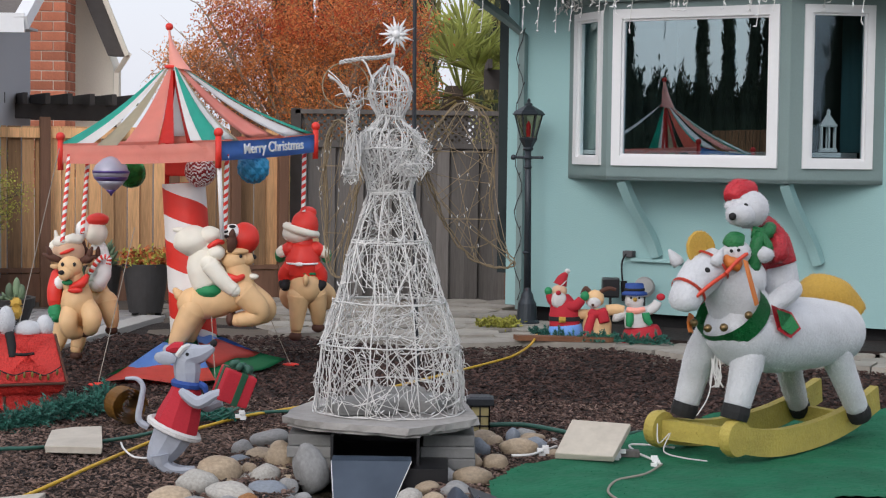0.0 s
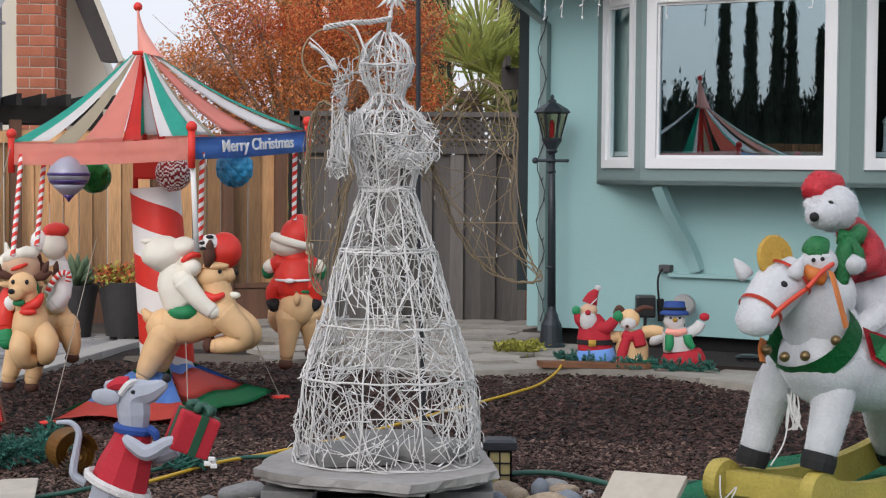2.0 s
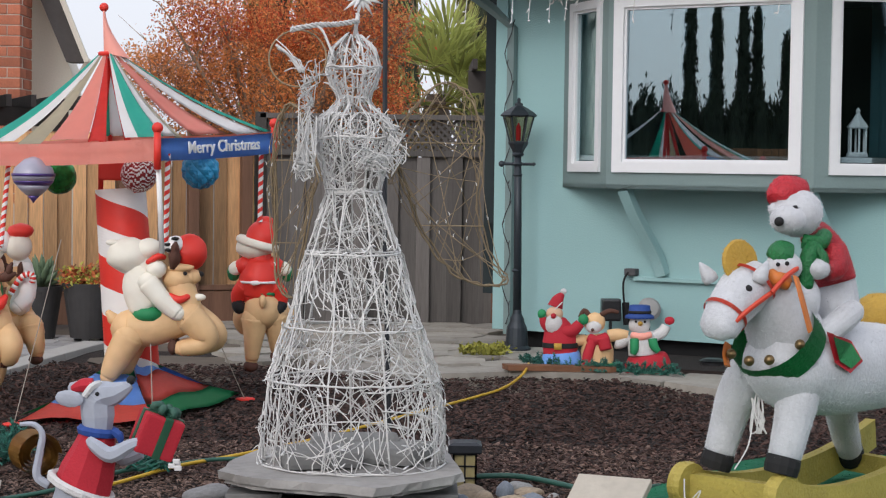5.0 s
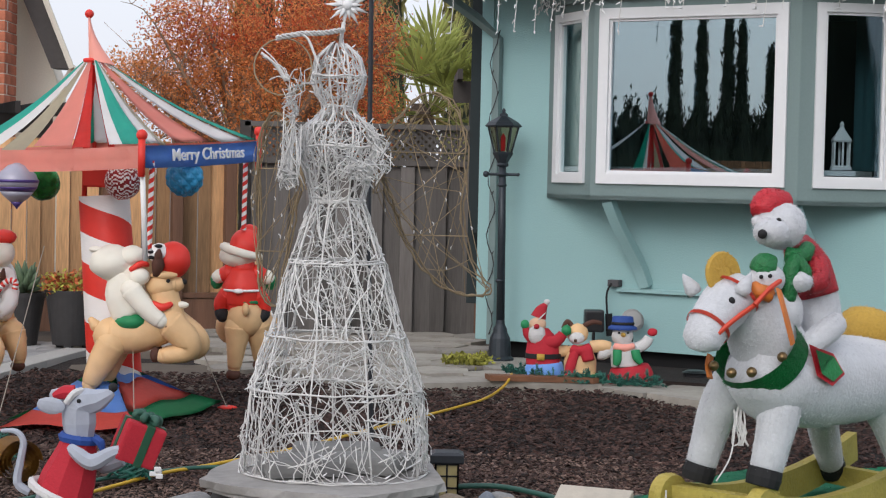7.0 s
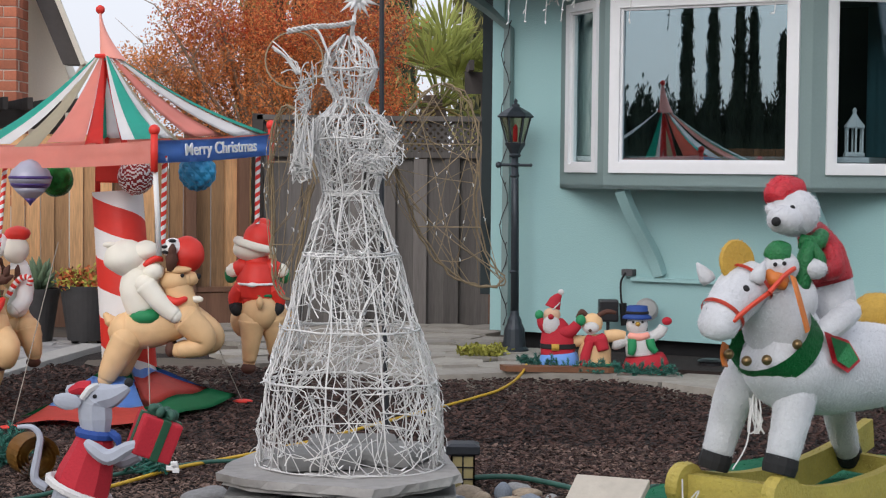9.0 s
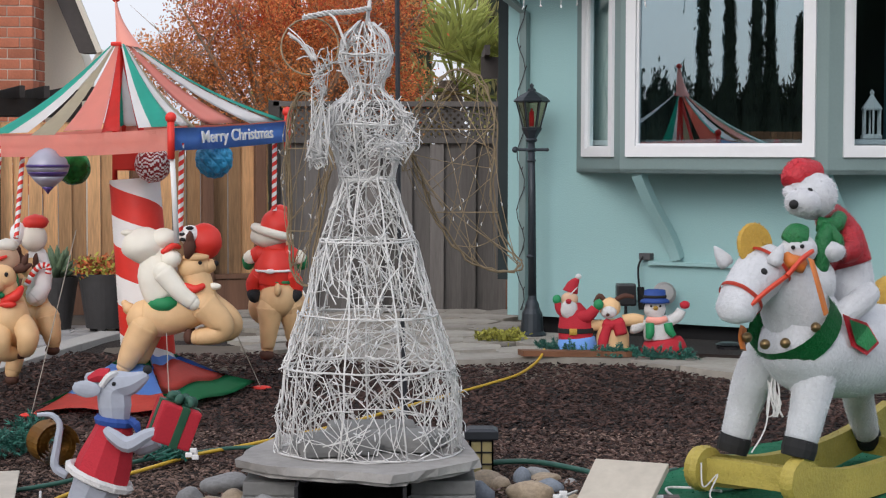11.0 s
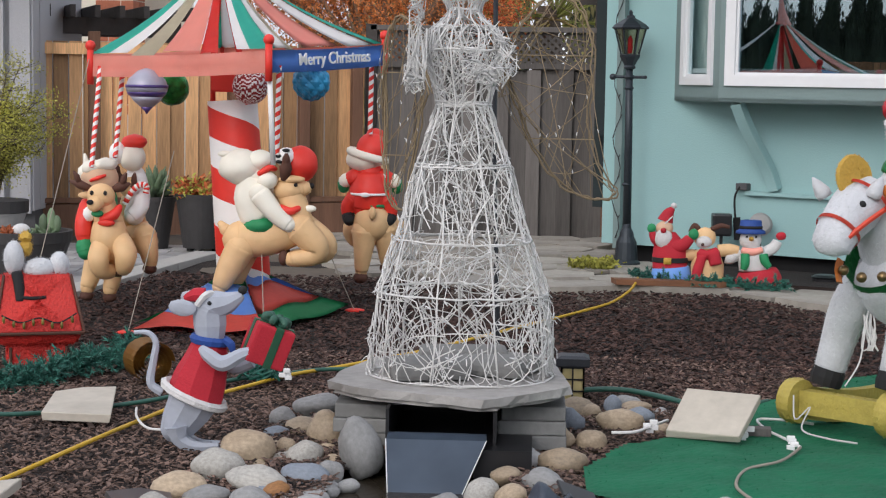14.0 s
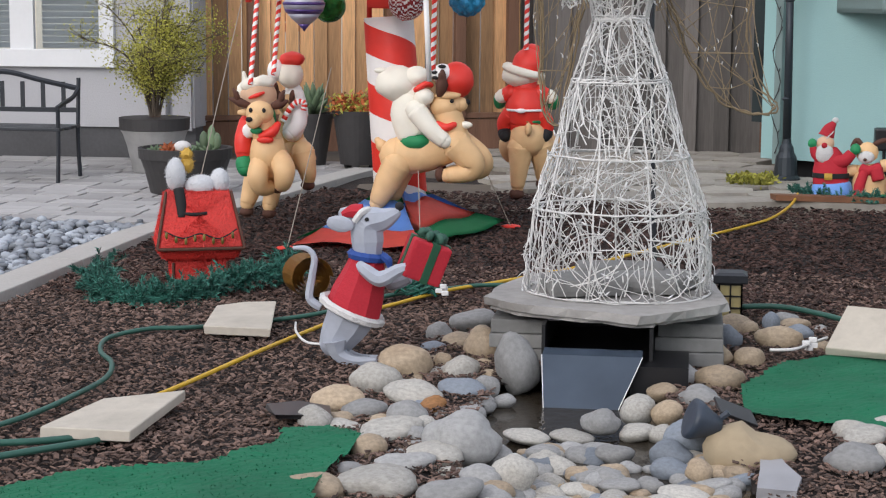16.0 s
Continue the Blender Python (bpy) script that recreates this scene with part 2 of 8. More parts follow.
def off_bed(x, y):
    return in_poly(x, y, POND) or y > path_front(x) or x < -2.92 + max(0, y - 9.3) * 0.16 or (y > 12.0 + (x + 2.4) * -0.1 and x < -1.3)


near_chips = chips("bark_chips", 66000, -3.0, 1.4, 4.0, 8.6, off_bed, 0.0100, 4, CHIP)
far_chips = chips("bark_chips", 36000, -3.0, 4.3, 7.6, 12.6, off_bed, 0.0145, 5, CHIP_FAR_DARK)
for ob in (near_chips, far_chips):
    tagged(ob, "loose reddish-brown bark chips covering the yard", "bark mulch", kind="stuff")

# flagstone path along the house, with irregular stones
path_bed = raw("path_bed", [(-1.6, 11.2, 0.004), (4.6, 9.3, 0.004), (4.6, 13.0, 0.004), (0.6, 15.6, 0.004), (-2.6, 15.6, 0.004), (-2.3, 12.2, 0.004)], [(0, 1, 2, 3, 4, 5)], EARTH)
tagged(path_bed, "earth joints under the flagstone path", "path", kind="structure")
random.seed(5)
path = thing("flagstone_path", pose(0, 0, 0), "worn grey-tan flagstone path beside the house", "path", kind="structure")
cells = []
for j in range(9):
    for i in range(16):
        cx, cy = -2.4 + i * 0.44 + (j % 2) * 0.2 + random.uniform(-0.07, 0.07), 11.3 + j * 0.47 + random.uniform(-0.06, 0.06) - max(0, i * 0.44 - 2.6) * 0.42
        if cy < path_front(cx) + 0.22 or cy > 15.4 or (cx > 0.75 and cy > 13.1 - (cx - 0.66) * 0.51 - 0.5):
            continue
        cells.append((cx, cy))
for cx, cy in cells:
    k = random.randint(5, 7)
    a0 = random.uniform(0, 6.28)
    ring = [(0.27 * random.uniform(0.78, 1.08) * math.cos(a0 + 6.283 * q / k), 0.27 * random.uniform(0.8, 1.1) * math.sin(a0 + 6.283 * q / k)) for q in range(k)]
    ob = part("flagstone", slab(bmesh.new(), ring, -0.01, random.uniform(0.026, 0.04), 0.01), FLAG, path)
    ob.matrix_basis = pose(cx, cy, 0.006)
# raised stone edge towards the mulch
for (x1, y1), (x2, y2) in zip(EDGE_R[1:], EDGE_R[2:]):
    L = math.hypot(x2 - x1, y2 - y1)
    n = max(1, round(L / 0.55))
    for k in range(n):
        f = (k + 0.5) / n
        w = L / n * 0.49
        ring = [(-w, -0.13 + random.uniform(-0.02, 0.02)), (0, -0.15), (w, -0.13 + random.uniform(-0.02, 0.02)), (w * 0.97, 0.13), (0, 0.15), (-w, 0.12)]
        ob = part("edge_stone", slab(bmesh.new(), ring, -0.03, random.uniform(0.05, 0.065), 0.012), FLAG, path)
        ob.matrix_basis = pose(x1 + (x2 - x1) * f, y1 + (y2 - y1) * f + 0.12, 0.0, 0, 0, math.degrees(math.atan2(y2 - y1, x2 - x1)))

# concrete edging on the far side of the bed, and the patio behind it
EDGING = [(-2.95, 4.4), (-2.96, 7.3), (-2.90, 9.3), (-2.45, 12.25), (-2.3, 13.1)]
edging = thing("concrete_edging", pose(0, 0, 0), "pale concrete mow strip round the mulch bed", "edging", kind="structure")
for (x1, y1), (x2, y2) in zip(EDGING, EDGING[1:]):
    a = math.atan2(y2 - y1, x2 - x1)
    L = math.hypot(x2 - x1, y2 - y1)
    n = max(1, round(L / 1.1))
    for k in range(n):
        f = (k + 0.5) / n
        ob = part("edging_block", box(bmesh.new(), (0, 0, 0.0), (L / n - 0.008, 0.2, 0.11), bevel=0.008), CONCRETE, edging)
        ob.matrix_basis = pose(x1 + (x2 - x1) * f - 0.1, y1 + (y2 - y1) * f, 0.0, 0, 0, math.degrees(a))
patio_base = raw("patio_base", [(-9, 9.95, 0.0), (-2.9, 9.95, 0.0), (-2.3, 13.2, 0.0), (-2.2, 15.2, 0.0), (-9, 15.2, 0.0)], [(0, 1, 2, 3, 4)], EARTH)
tagged(patio_base, "sand joints under the paved patio", "patio", kind="structure")
patio = thing("paved_patio", pose(0, 0, 0), "grey concrete pavers in mixed sizes on the patio", "patio", kind="structure")
paver_mesh = {}
for w in (0.2, 0.3, 0.4):
    ob = part("paver", box(bmesh.new(), (0, 0, 0), (w - 0.012, 0.19, 0.05), bevel=0.006), PAVER, patio)
    ob.matrix_basis = pose(-8.5 + w * 3, 14.6, 0.003)
    paver_mesh[w] = ob.data
random.seed(9)
made = 0
for j in range(19):
    x = -5.75 + random.uniform(0, 0.3)
    y = 10.05 + j * 0.203
    lim = -3.12 + max(0, y - 9.3) * 0.155
    while x < lim - 0.15 and made < 295:
        w = random.choice((0.2, 0.3, 0.3, 0.4))
        shared("paver", paver_mesh[w], pose(x + w / 2, y, random.uniform(0.0, 0.005)), patio)
        x += w
        made += 1
# blue-grey pebble strip in front of the patio
rng = np.random.RandomState(3)
pv, pf = [], []
ico = bmesh.new()
bmesh.ops.create_icosphere(ico, subdivisions=1, radius=1.0)
iv, if_ = [v.co.copy() for v in ico.verts], [[v.index for v in f.verts] for f in ico.faces]
ico.free()
for q in range(2600):
    x, y = rng.uniform(-5.3, -3.12), rng.uniform(6.4, 9.95)
    s = rng.uniform(0.022, 0.05)
    m = Matrix.Translation((x, y, rng.uniform(0.0, 0.03))) @ Euler((rng.uniform(-0.3, 0.3), rng.uniform(-0.3, 0.3), rng.rand() * 6.28)).to_matrix().to_4x4() @ Matrix.Diagonal((s, s * rng.uniform(0.6, 0.9), s * rng.uniform(0.4, 0.6), 1))
    k = len(pv)
    pv += [tuple(m @ v) for v in iv]
    pf += [[k + a for a in f] for f in if_]
tagged(raw("pebbles", pv, pf, PEBBLE, smooth=True), "smooth blue-grey beach pebbles beside the patio", "pebbles", kind="stuff")
pebble_bed = raw("pebble_bed", [(-5.6, 5.6, -0.004), (-3.06, 5.6, -0.004), (-3.0, 9.95, -0.004), (-5.6, 9.95, -0.004)], [(0, 1, 2, 3)], PLINTH)
tagged(pebble_bed, "dark ground under the pebbles", "pebble bed", kind="structure")


# ---- mint house with the bay window ----
HOUSE = pose(0.66, 13.4, 0, 0, 0, -32.3)
house = thing("mint_house", HOUSE, "mint green stucco house with sage trim and a bay window", "house", kind="structure")
# front wall with the bay's opening, then the wall going back from the corner
part("wall", boxes(((0.16, 0.08, 1.45), (0.56, 0.16, 2.6)), ((5.65, 0.08, 1.45), (5.1, 0.16, 2.6)), ((1.77, 0.08, 0.70), (2.66, 0.16, 1.1)), ((1.77, 0.08, 2.69), (2.66, 0.16, 0.12))), MINT, house)
part("side_wall", boxes(((-0.04, 3.16, 1.45), (0.16, 6.0, 2.6))), MINT, house)
# near-black band: the dark gap under the wall is put into its colour
part("foundation", boxes(((4.0, 0.16, 0.07), (8.1, 0.1, 0.15)), ((-0.0, 3.1, 0.07), (0.1, 6.0, 0.15))), DARK, house, "recessed foundation in near black for the gap under the wall")
part("corner_board", boxes(((-0.085, -0.01, 1.45), (0.1, 0.02, 2.6)), bevel=0.003), MINT, house)
# room behind the glass, its dimness put into near-black walls
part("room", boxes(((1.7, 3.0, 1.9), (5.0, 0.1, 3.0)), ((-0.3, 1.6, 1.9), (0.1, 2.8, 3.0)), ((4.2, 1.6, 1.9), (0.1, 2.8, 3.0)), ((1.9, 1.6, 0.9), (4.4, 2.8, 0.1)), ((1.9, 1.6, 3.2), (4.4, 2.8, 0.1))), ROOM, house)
part("ceiling_board", boxes(((4.0, 3.0, 2.80), (8.3, 6.0, 0.08))), SAGE, house)


def flat_quad(bm, a, b, z0, z1, t, off=0.0):
    """An upright board between two plan points, of thickness t, pushed outwards."""
    a, b = Vector((*a, 0)), Vector((*b, 0))
    d = (b - a).normalized()
    nrm = Vector((d.y, -d.x, 0))
    m = Matrix.Translation((a + b) / 2 + nrm * (off + t / 2 - t) + Vector((0, 0, (z0 + z1) / 2))) @ Matrix.Rotation(math.atan2(d.y, d.x), 4, "Z")
    box(bm, (0, 0, 0), ((b - a).length, t, z1 - z0), m)
    return bm


BAY = [(0.44, 0.0), (1.02, -0.45), (2.537, -0.45), (3.11, 0.0)]
Z0, Z1 = 1.235, 2.63
bay = new("bay_window")
bay.parent = house
tagged(bay, "three-sided bay window with white frames and sage boards")
bm = bmesh.new()
slab(bm, BAY, Z0, Z0 + 0.03)
part("bay_floor", bm, SAGE, bay)
part("bay_roof", slab(bmesh.new(), [(0.37, 0.0), (0.99, -0.5), (2.567, -0.5), (3.18, 0.0)], Z1, Z1 + 0.07), SAGE, bay)
for i, (frame_in, pane_mat) in enumerate((((0.125, 0.095), GLASS_LEFT), ((0.05, 0.085), GLASS), ((0.10, 0.09), GLASS_SIDE))):
    a, b = Vector(BAY[i]), Vector(BAY[i + 1])
    d = (b - a).normalized()
    L = (b - a).length
    l, r = a + d * frame_in[0], b - d * frame_in[1]
    bm = bmesh.new()
    flat_quad(bm, a, b, Z0, Z0 + 0.115, 0.05)
    flat_quad(bm, a, b, Z1 - 0.06, Z1, 0.05)
    flat_quad(bm, a, l, Z0 + 0.115, Z1 - 0.06, 0.05)
    flat_quad(bm, r, b, Z0 + 0.115, Z1 - 0.06, 0.05)
    part("casing", bm, SAGE, bay)
    f = 0.075 if i == 1 else 0.06
    bm = bmesh.new()
    zb, zt = Z0 + 0.115, Z1 - 0.06
    for p, q, u, v in ((l, r, zb, zb + f), (l, r, zt - f, zt), (l, l + d * f, zb + f, zt - f), (r - d * f, r, zb + f, zt - f)):
        flat_quad(bm, p, q, u, v, 0.06, 0.022)
    # inner step of the sash
    li, ri = l + d * f, r - d * f
    for p, q, u, v in ((li, ri, zb + f, zb + f + 0.018), (li, ri, zt - f - 0.018, zt - f), (li, li + d * 0.018, zb + f + 0.018, zt - f - 0.018), (ri - d * 0.018, ri, zb + f + 0.018, zt - f - 0.018)):
        flat_quad(bm, p, q, u, v, 0.04, 0.002)
    part("window_frame", bm, WHITE_VINYL, bay, "white vinyl window frame")
    bm = bmesh.new()
    flat_quad(bm, li, ri, zb + f, zt - f, 0.006, -0.012)
    pane = part("pane", bm, pane_mat, bay, "reflecting window glass")
    pane.visible_shadow = False
    if i == 1:
        lean = Matrix.Translation((*l, zb + f)) @ Matrix.Rotation(-radians(0.45), 4, "X") @ Matrix.Translation((-l.x, -l.y, -zb - f))
        pane.matrix_basis = lean
# support brackets and the ledge line under the bay
for u in (1.14, 2.5):
    bm = bmesh.new()
    sweep(bm, smooth_path([(u, -0.40, Z0), (u + 0.03, -0.28, 1.05), (u + 0.1, -0.09, 0.78), (u + 0.14, -0.03, 0.62)], 5), 0.055, 4, flat=0.8)
    part("bracket", bm, MINT, bay, "curved mint bracket under the bay")
part("ledge", boxes(((1.75, -0.02, 0.585), (1.4, 0.05, 0.03)), bevel=0.004), MINT, house)
# eave with gutter and downspout
part("eave", boxes(((4.0, -0.33, 2.78), (8.4, 0.72, 0.03))), SAGE, house)
part("fascia", boxes(((4.0, -0.70, 2.86), (8.5, 0.03, 0.2))), SAGE, house)
bm = bmesh.new()
v = [bm.verts.new(p) for p in ((-0.3, -0.78, 2.95), (8.3, -0.78, 2.95), (8.3, 3.2, 4.4), (-0.3, 3.2, 4.4), (-0.3, 7.0, 2.95), (8.3, 7.0, 2.95))]
bm.faces.new((v[0], v[1], v[2], v[3]))
bm.faces.new((v[3], v[2], v[5], v[4]))
part("roof", bm, SHINGLE, house)
bm = bmesh.new()
sweep(bm, [(0.02, -0.045, 0.12), (0.02, -0.045, 2.42), (-0.10, -0.16, 2.56), (-0.28, -0.55, 2.78), (-0.3, -0.72, 2.84)], 0.04, 4)
part("downspout", bm, SAGE, house, "sage painted square downspout")
# electric box with a plug below the bay
outlet = thing("outdoor_outlet", HOUSE @ pose(1.03, -0.03, 0.63), "grey weatherproof outlet box with black plugs on the wall", "outlet")
part("box", box(bmesh.new(), (0, 0, 0), (0.09, 0.07, 0.05), bevel=0.008), PLINTH, outlet)
bm = bmesh.new()
sweep(bm, smooth_path([(-0.01, -0.03, 0), (-0.04, -0.05, -0.08), (-0.02, -0.06, -0.25), (0.02, -0.07, -0.33)], 5), 0.008, 6)
sweep(bm, [(-0.02, -0.05, -0.22), (0.0, -0.06, -0.38)], 0.028, 8)
part("plug_cord", bm, DARK, outlet)
# drapes behind the side panes of the bay
def drape(name, a, b, z0, z1, material, label):
    """A hanging cloth in soft folds between two plan points."""
    a, b = Vector((*a, 0)), Vector((*b, 0))
    side = (b - a).normalized()
    nrm = Vector((side.y, -side.x, 0))
    bm = bmesh.new()
    rows = []
    for k in range(41):
        p = a.lerp(b, k / 40) + nrm * (0.014 * math.sin(k * 1.35) + 0.006 * math.sin(k * 2.9))
        rows.append((bm.verts.new((p.x, p.y, z0)), bm.verts.new((p.x, p.y, z1))))
    for (p, q), (r, t) in zip(rows, rows[1:]):
        bm.faces.new((p, r, t, q))
    bmesh.ops.solidify(bm, geom=bm.faces[:], thickness=0.003)
    ob = thing(name, HOUSE, label, "curtain")
    part("cloth", bm, material, ob, smooth=True)


drape("curtain", (0.56, 0.06), (1.06, -0.33), Z0 + 0.24, Z1 - 0.05, mat("pale_sage_voile", (0.62, 0.74, 0.70), 0.9, vary=0.06, scale=40), "pale sage curtain hanging behind the narrow bay pane")
drape("curtain", (2.62, 0.42), (3.35, 0.10), Z0 + 0.24, Z1 - 0.05, mat("teal_drape", (0.06, 0.17, 0.20), 0.9, vary=0.1, scale=40), "dark teal curtain hanging behind the side bay pane")
# small white lantern and cloth on the bay's inner sill
sill_lantern = thing("candle_lantern", HOUSE @ pose(2.70, -0.07, Z0 + 0.24), "white open candle lantern on the inner window sill", "lantern")
bm = bmesh.new()
lathe(bm, [(0.075, 0), (0.075, 0.02), (0.06, 0.03)], seg=6)
lathe(bm, [(0.07, 0.19), (0.075, 0.20), (0.03, 0.26), (0.012, 0.29), (0.018, 0.31), (0.0, 0.33)], seg=6)
for k in range(6):
    a = k * math.pi / 3
    sweep(bm, [(0.058 * math.cos(a), 0.058 * math.sin(a), 0.02), (0.058 * math.cos(a), 0.058 * math.sin(a), 0.19)], 0.008, 5)
part("lantern_body", bm, WHITE_VINYL, sill_lantern)
part("shelf", slab(bmesh.new(), [(1.0, -0.36), (2.44, -0.36), (2.8, -0.06), (2.8, 0.3), (0.6, 0.3), (0.6, -0.05)], Z0 + 0.2, Z0 + 0.235), WHITE_VINYL, house)

# ---- fences ----
grey_fence = thing("grey_fence", pose(0.05, 15.45, -0.10), "weathered grey board fence with a lattice top", "fence", kind="structure")
random.seed(2)
board = {}
for k in range(15):
    x = -1.42 + k * 0.137
    back = k % 2
    ob = part("board", box(bmesh.new(), (0, 0, 0), ((0.15 if back else 0.112) + 0.02 * random.random(), 0.02, 1.52), bevel=0.003), GREY_WOOD, grey_fence)
    ob.matrix_basis = pose(x, 0.05 if back else 0.0, 0.80 + random.uniform(-0.01, 0.01), 0, random.uniform(-0.4, 0.4))
part("rail", boxes(((-0.4, 0.09, 0.3), (2.1, 0.04, 0.09)), ((-0.4, 0.09, 1.5), (2.1, 0.04, 0.09)), ((-0.4, 0.012, 1.587), (2.1, 0.075, 0.05))), GREY_WOOD, grey_fence)
part("cap_rail", boxes(((-0.4, 0.0, 1.90), (2.14, 0.1, 0.045)), bevel=0.004), GREY_WOOD, grey_fence)
bm = bmesh.new()
for k in range(34):
    for s in (-1, 1):
        x = -1.55 + k * 0.066
        m = Matrix.Translation((x, s * 0.006, 1.74)) @ Matrix.Rotation(s * math.radians(45), 4, "Y")
        box(bm, (0, 0, 0), (0.024, 0.008, 0.38), m)
for v in bm.verts:
    v.co.x = min(max(v.co.x, -1.42), 0.62)
part("lattice", bm, GREY_WOOD, grey_fence)
for x, m in ((-1.46, DARK_WOOD), (0.60, BROWN_WOOD)):
    part("post", boxes(((x, 0, 0.96), (0.1, 0.1, 1.94)), bevel=0.006), m, grey_fence)

FA, FB = Vector((-4.0, 14.2)), Vector((-1.45, 15.2))
fd = FB - FA
FENCE2 = Matrix.Translation((FA.x, FA.y, 0)) @ Matrix.Rotation(math.atan2(fd.y, fd.x), 4, "Z")
red_fence = thing("redwood_fence", FENCE2, "new orange-brown redwood board fence with posts", "fence", kind="structure")
n = 23
for k in range(n):
    x = 0.07 + k * fd.length / n
    ob = part("board", box(bmesh.new(), (0, 0, 0), (0.117 if k % 2 else 0.104, 0.018, 1.34), bevel=0.003), REDWOOD, red_fence)
    ob.matrix_basis = pose(x + random.uniform(-0.004, 0.004), 0.03 * (k % 2), 0.95, 0, random.uniform(-0.15, 0.15), 0)
part("rail", boxes(((fd.length / 2, -0.02, 1.56), (fd.length, 0.05, 0.09))), REDWOOD, red_fence)
part("kickboard", boxes(((fd.length / 2, -0.025, 0.17), (fd.length, 0.04, 0.26)), ((fd.length / 2, -0.03, 0.33), (fd.length, 0.06, 0.04))), BROWN_WOOD, red_fence, "dark red-brown kickboard")
for x in (0.45, 1.62, 2.2, 2.66):
    part("post", boxes(((x, -0.05, 0.85), (0.09, 0.09, 1.7)), bevel=0.005), BROWN_WOOD, red_fence)

# dark pergola behind the redwood fence and another by the mint house
pergola = thing("pergola", FENCE2 @ pose(0.9, 0.5, -0.19), "dark stained timber pergola with notched rafters", "pergola")
part("beam", boxes(((-0.5, 0, 1.95), (1.7, 0.06, 0.14)), ((-0.5, 1.0, 1.95), (1.7, 0.06, 0.14))), DARK_WOOD, pergola)
for x in (-1.1, 0.25):
    part("post", boxes(((x, 0.05, 0.95), (0.1, 0.1, 1.9))), DARK_WOOD, pergola)
for k in range(9):
    part("rafter", boxes(((-1.2 + k * 0.2, 0.4, 2.06), (0.045, 1.6, 0.10)), bevel=0.004), DARK_WOOD, pergola)
pergola2 = thing("pergola", pose(0.55, 16.4, 0), "dark timber pergola over the side yard", "pergola")
part("beam", boxes(((0.5, 0, 2.16), (1.3, 0.06, 0.2))), DARK_WOOD, pergola2)
for x in (0.05, 1.0):
    part("post", boxes(((x, 0, 1.05), (0.1, 0.1, 2.1))), DARK_WOOD, pergola2)
for k in range(7):
    part("rafter", boxes(((-0.1 + k * 0.17, 0.2, 2.30), (0.045, 1.3, 0.09))), DARK_WOOD, pergola2)

# ---- grey house on the other side ----
GX = -3.93
grey_house = thing("grey_house", pose(GX, 13.85, 0), "grey stucco house with a white-framed window and shingle roof", "house", kind="structure")
part("wall", boxes(((-0.35, 0.09, 1.52), (0.7, 0.18, 2.5)), ((-1.4, 0.09, 0.52), (1.4, 0.18, 0.5)), ((-1.4, 0.09, 2.42), (1.4, 0.18, 0.7)), ((-4.0, 0.09, 1.52), (3.9, 0.18, 2.5)), ((-0.09, 0.85, 1.52), (0.18, 1.3, 2.5))), GREY_STUCCO, grey_house)
part("foundation", boxes(((-3.0, 0.11, 0.14), (6.0, 0.16, 0.27)), ((-0.1, 0.85, 0.14), (0.16, 1.3, 0.27))), PLINTH, grey_house, "dark grey foundation band")
part("corner_trim", boxes(((-0.10, -0.015, 1.45), (0.16, 0.03, 2.4))), GREY_STUCCO, grey_house)
bm = bmesh.new()
sweep(bm, [(-0.24, -0.06, 0.15), (-0.24, -0.06, 1.9), (-0.36, -0.3, 2.35), (-0.4, -0.5, 2.48)], 0.035, 4)
part("downspout", bm, GREY_STUCCO, grey_house)
POT_LIGHT = mat("pale_grey_louvre", (0.50, 0.52, 0.53), 0.6, vary=0.05)
gw = new("window")
gw.parent = grey_house
tagged(gw, "white-framed window with closed grey shutters inside")
bm = bmesh.new()
for c, s in (((-1.4, -0.02, 0.82), (1.52, 0.08, 0.14)), ((-1.4, -0.02, 2.06), (1.52, 0.08, 0.12)), ((-0.71, -0.01, 1.44), (0.12, 0.06, 1.12)), ((-2.09, -0.01, 1.44), (0.12, 0.06, 1.12)), ((-1.42, 0.0, 1.44), (0.2, 0.05, 1.12))):
    box(bm, c, s, bevel=0.004)
part("window_frame", bm, WHITE_VINYL, gw, "white window frame")
for c in (-1.04, -1.78):
    bm = bmesh.new()
    for k in range(22):
        box(bm, (c, 0.10, 0.92 + k * 0.05), (0.5, 0.008, 0.052), Matrix.Translation((c, 0.10, 0.92 + k * 0.05)) @ Matrix.Rotation(0.6, 4, "X") @ Matrix.Translation((-c, -0.10, -0.92 - k * 0.05)))
    part("shutter", bm, POT_LIGHT, gw, "grey louvred shutter")
    bm = boxes(((c, 0.05, 1.44), (0.56, 0.005, 1.12)))
    part("pane", bm, GLASS_CLEAR, gw).visible_shadow = False
# roof with its white fascia and open gable end
bm = bmesh.new()
v = [bm.verts.new(p) for p in ((0.42, -0.65, 2.52), (-6.5, -0.65, 2.52), (-6.5, 1.9, 3.76), (0.42, 1.9, 3.76), (0.42, 3.3, 3.05), (-6.5, 3.3, 3.05))]
bm.faces.new((v[0], v[1], v[2], v[3]))
bm.faces.new((v[3], v[2], v[5], v[4]))
part("roof", bm, SHINGLE, grey_house, "grey-brown shingle roof")
bm = bmesh.new()
box(bm, (-3.0, -0.66, 2.46), (6.9, 0.04, 0.16))
sweep(bm, [(0.42, -0.66, 2.46), (0.42, 1.9, 3.71)], 0.08, 4)
part("fascia", bm, WHITE_VINYL, grey_house, "white painted fascia board")
part("soffit", boxes(((-3.0, -0.3, 2.44), (6.8, 0.7, 0.02))), GREY_STUCCO, grey_house)

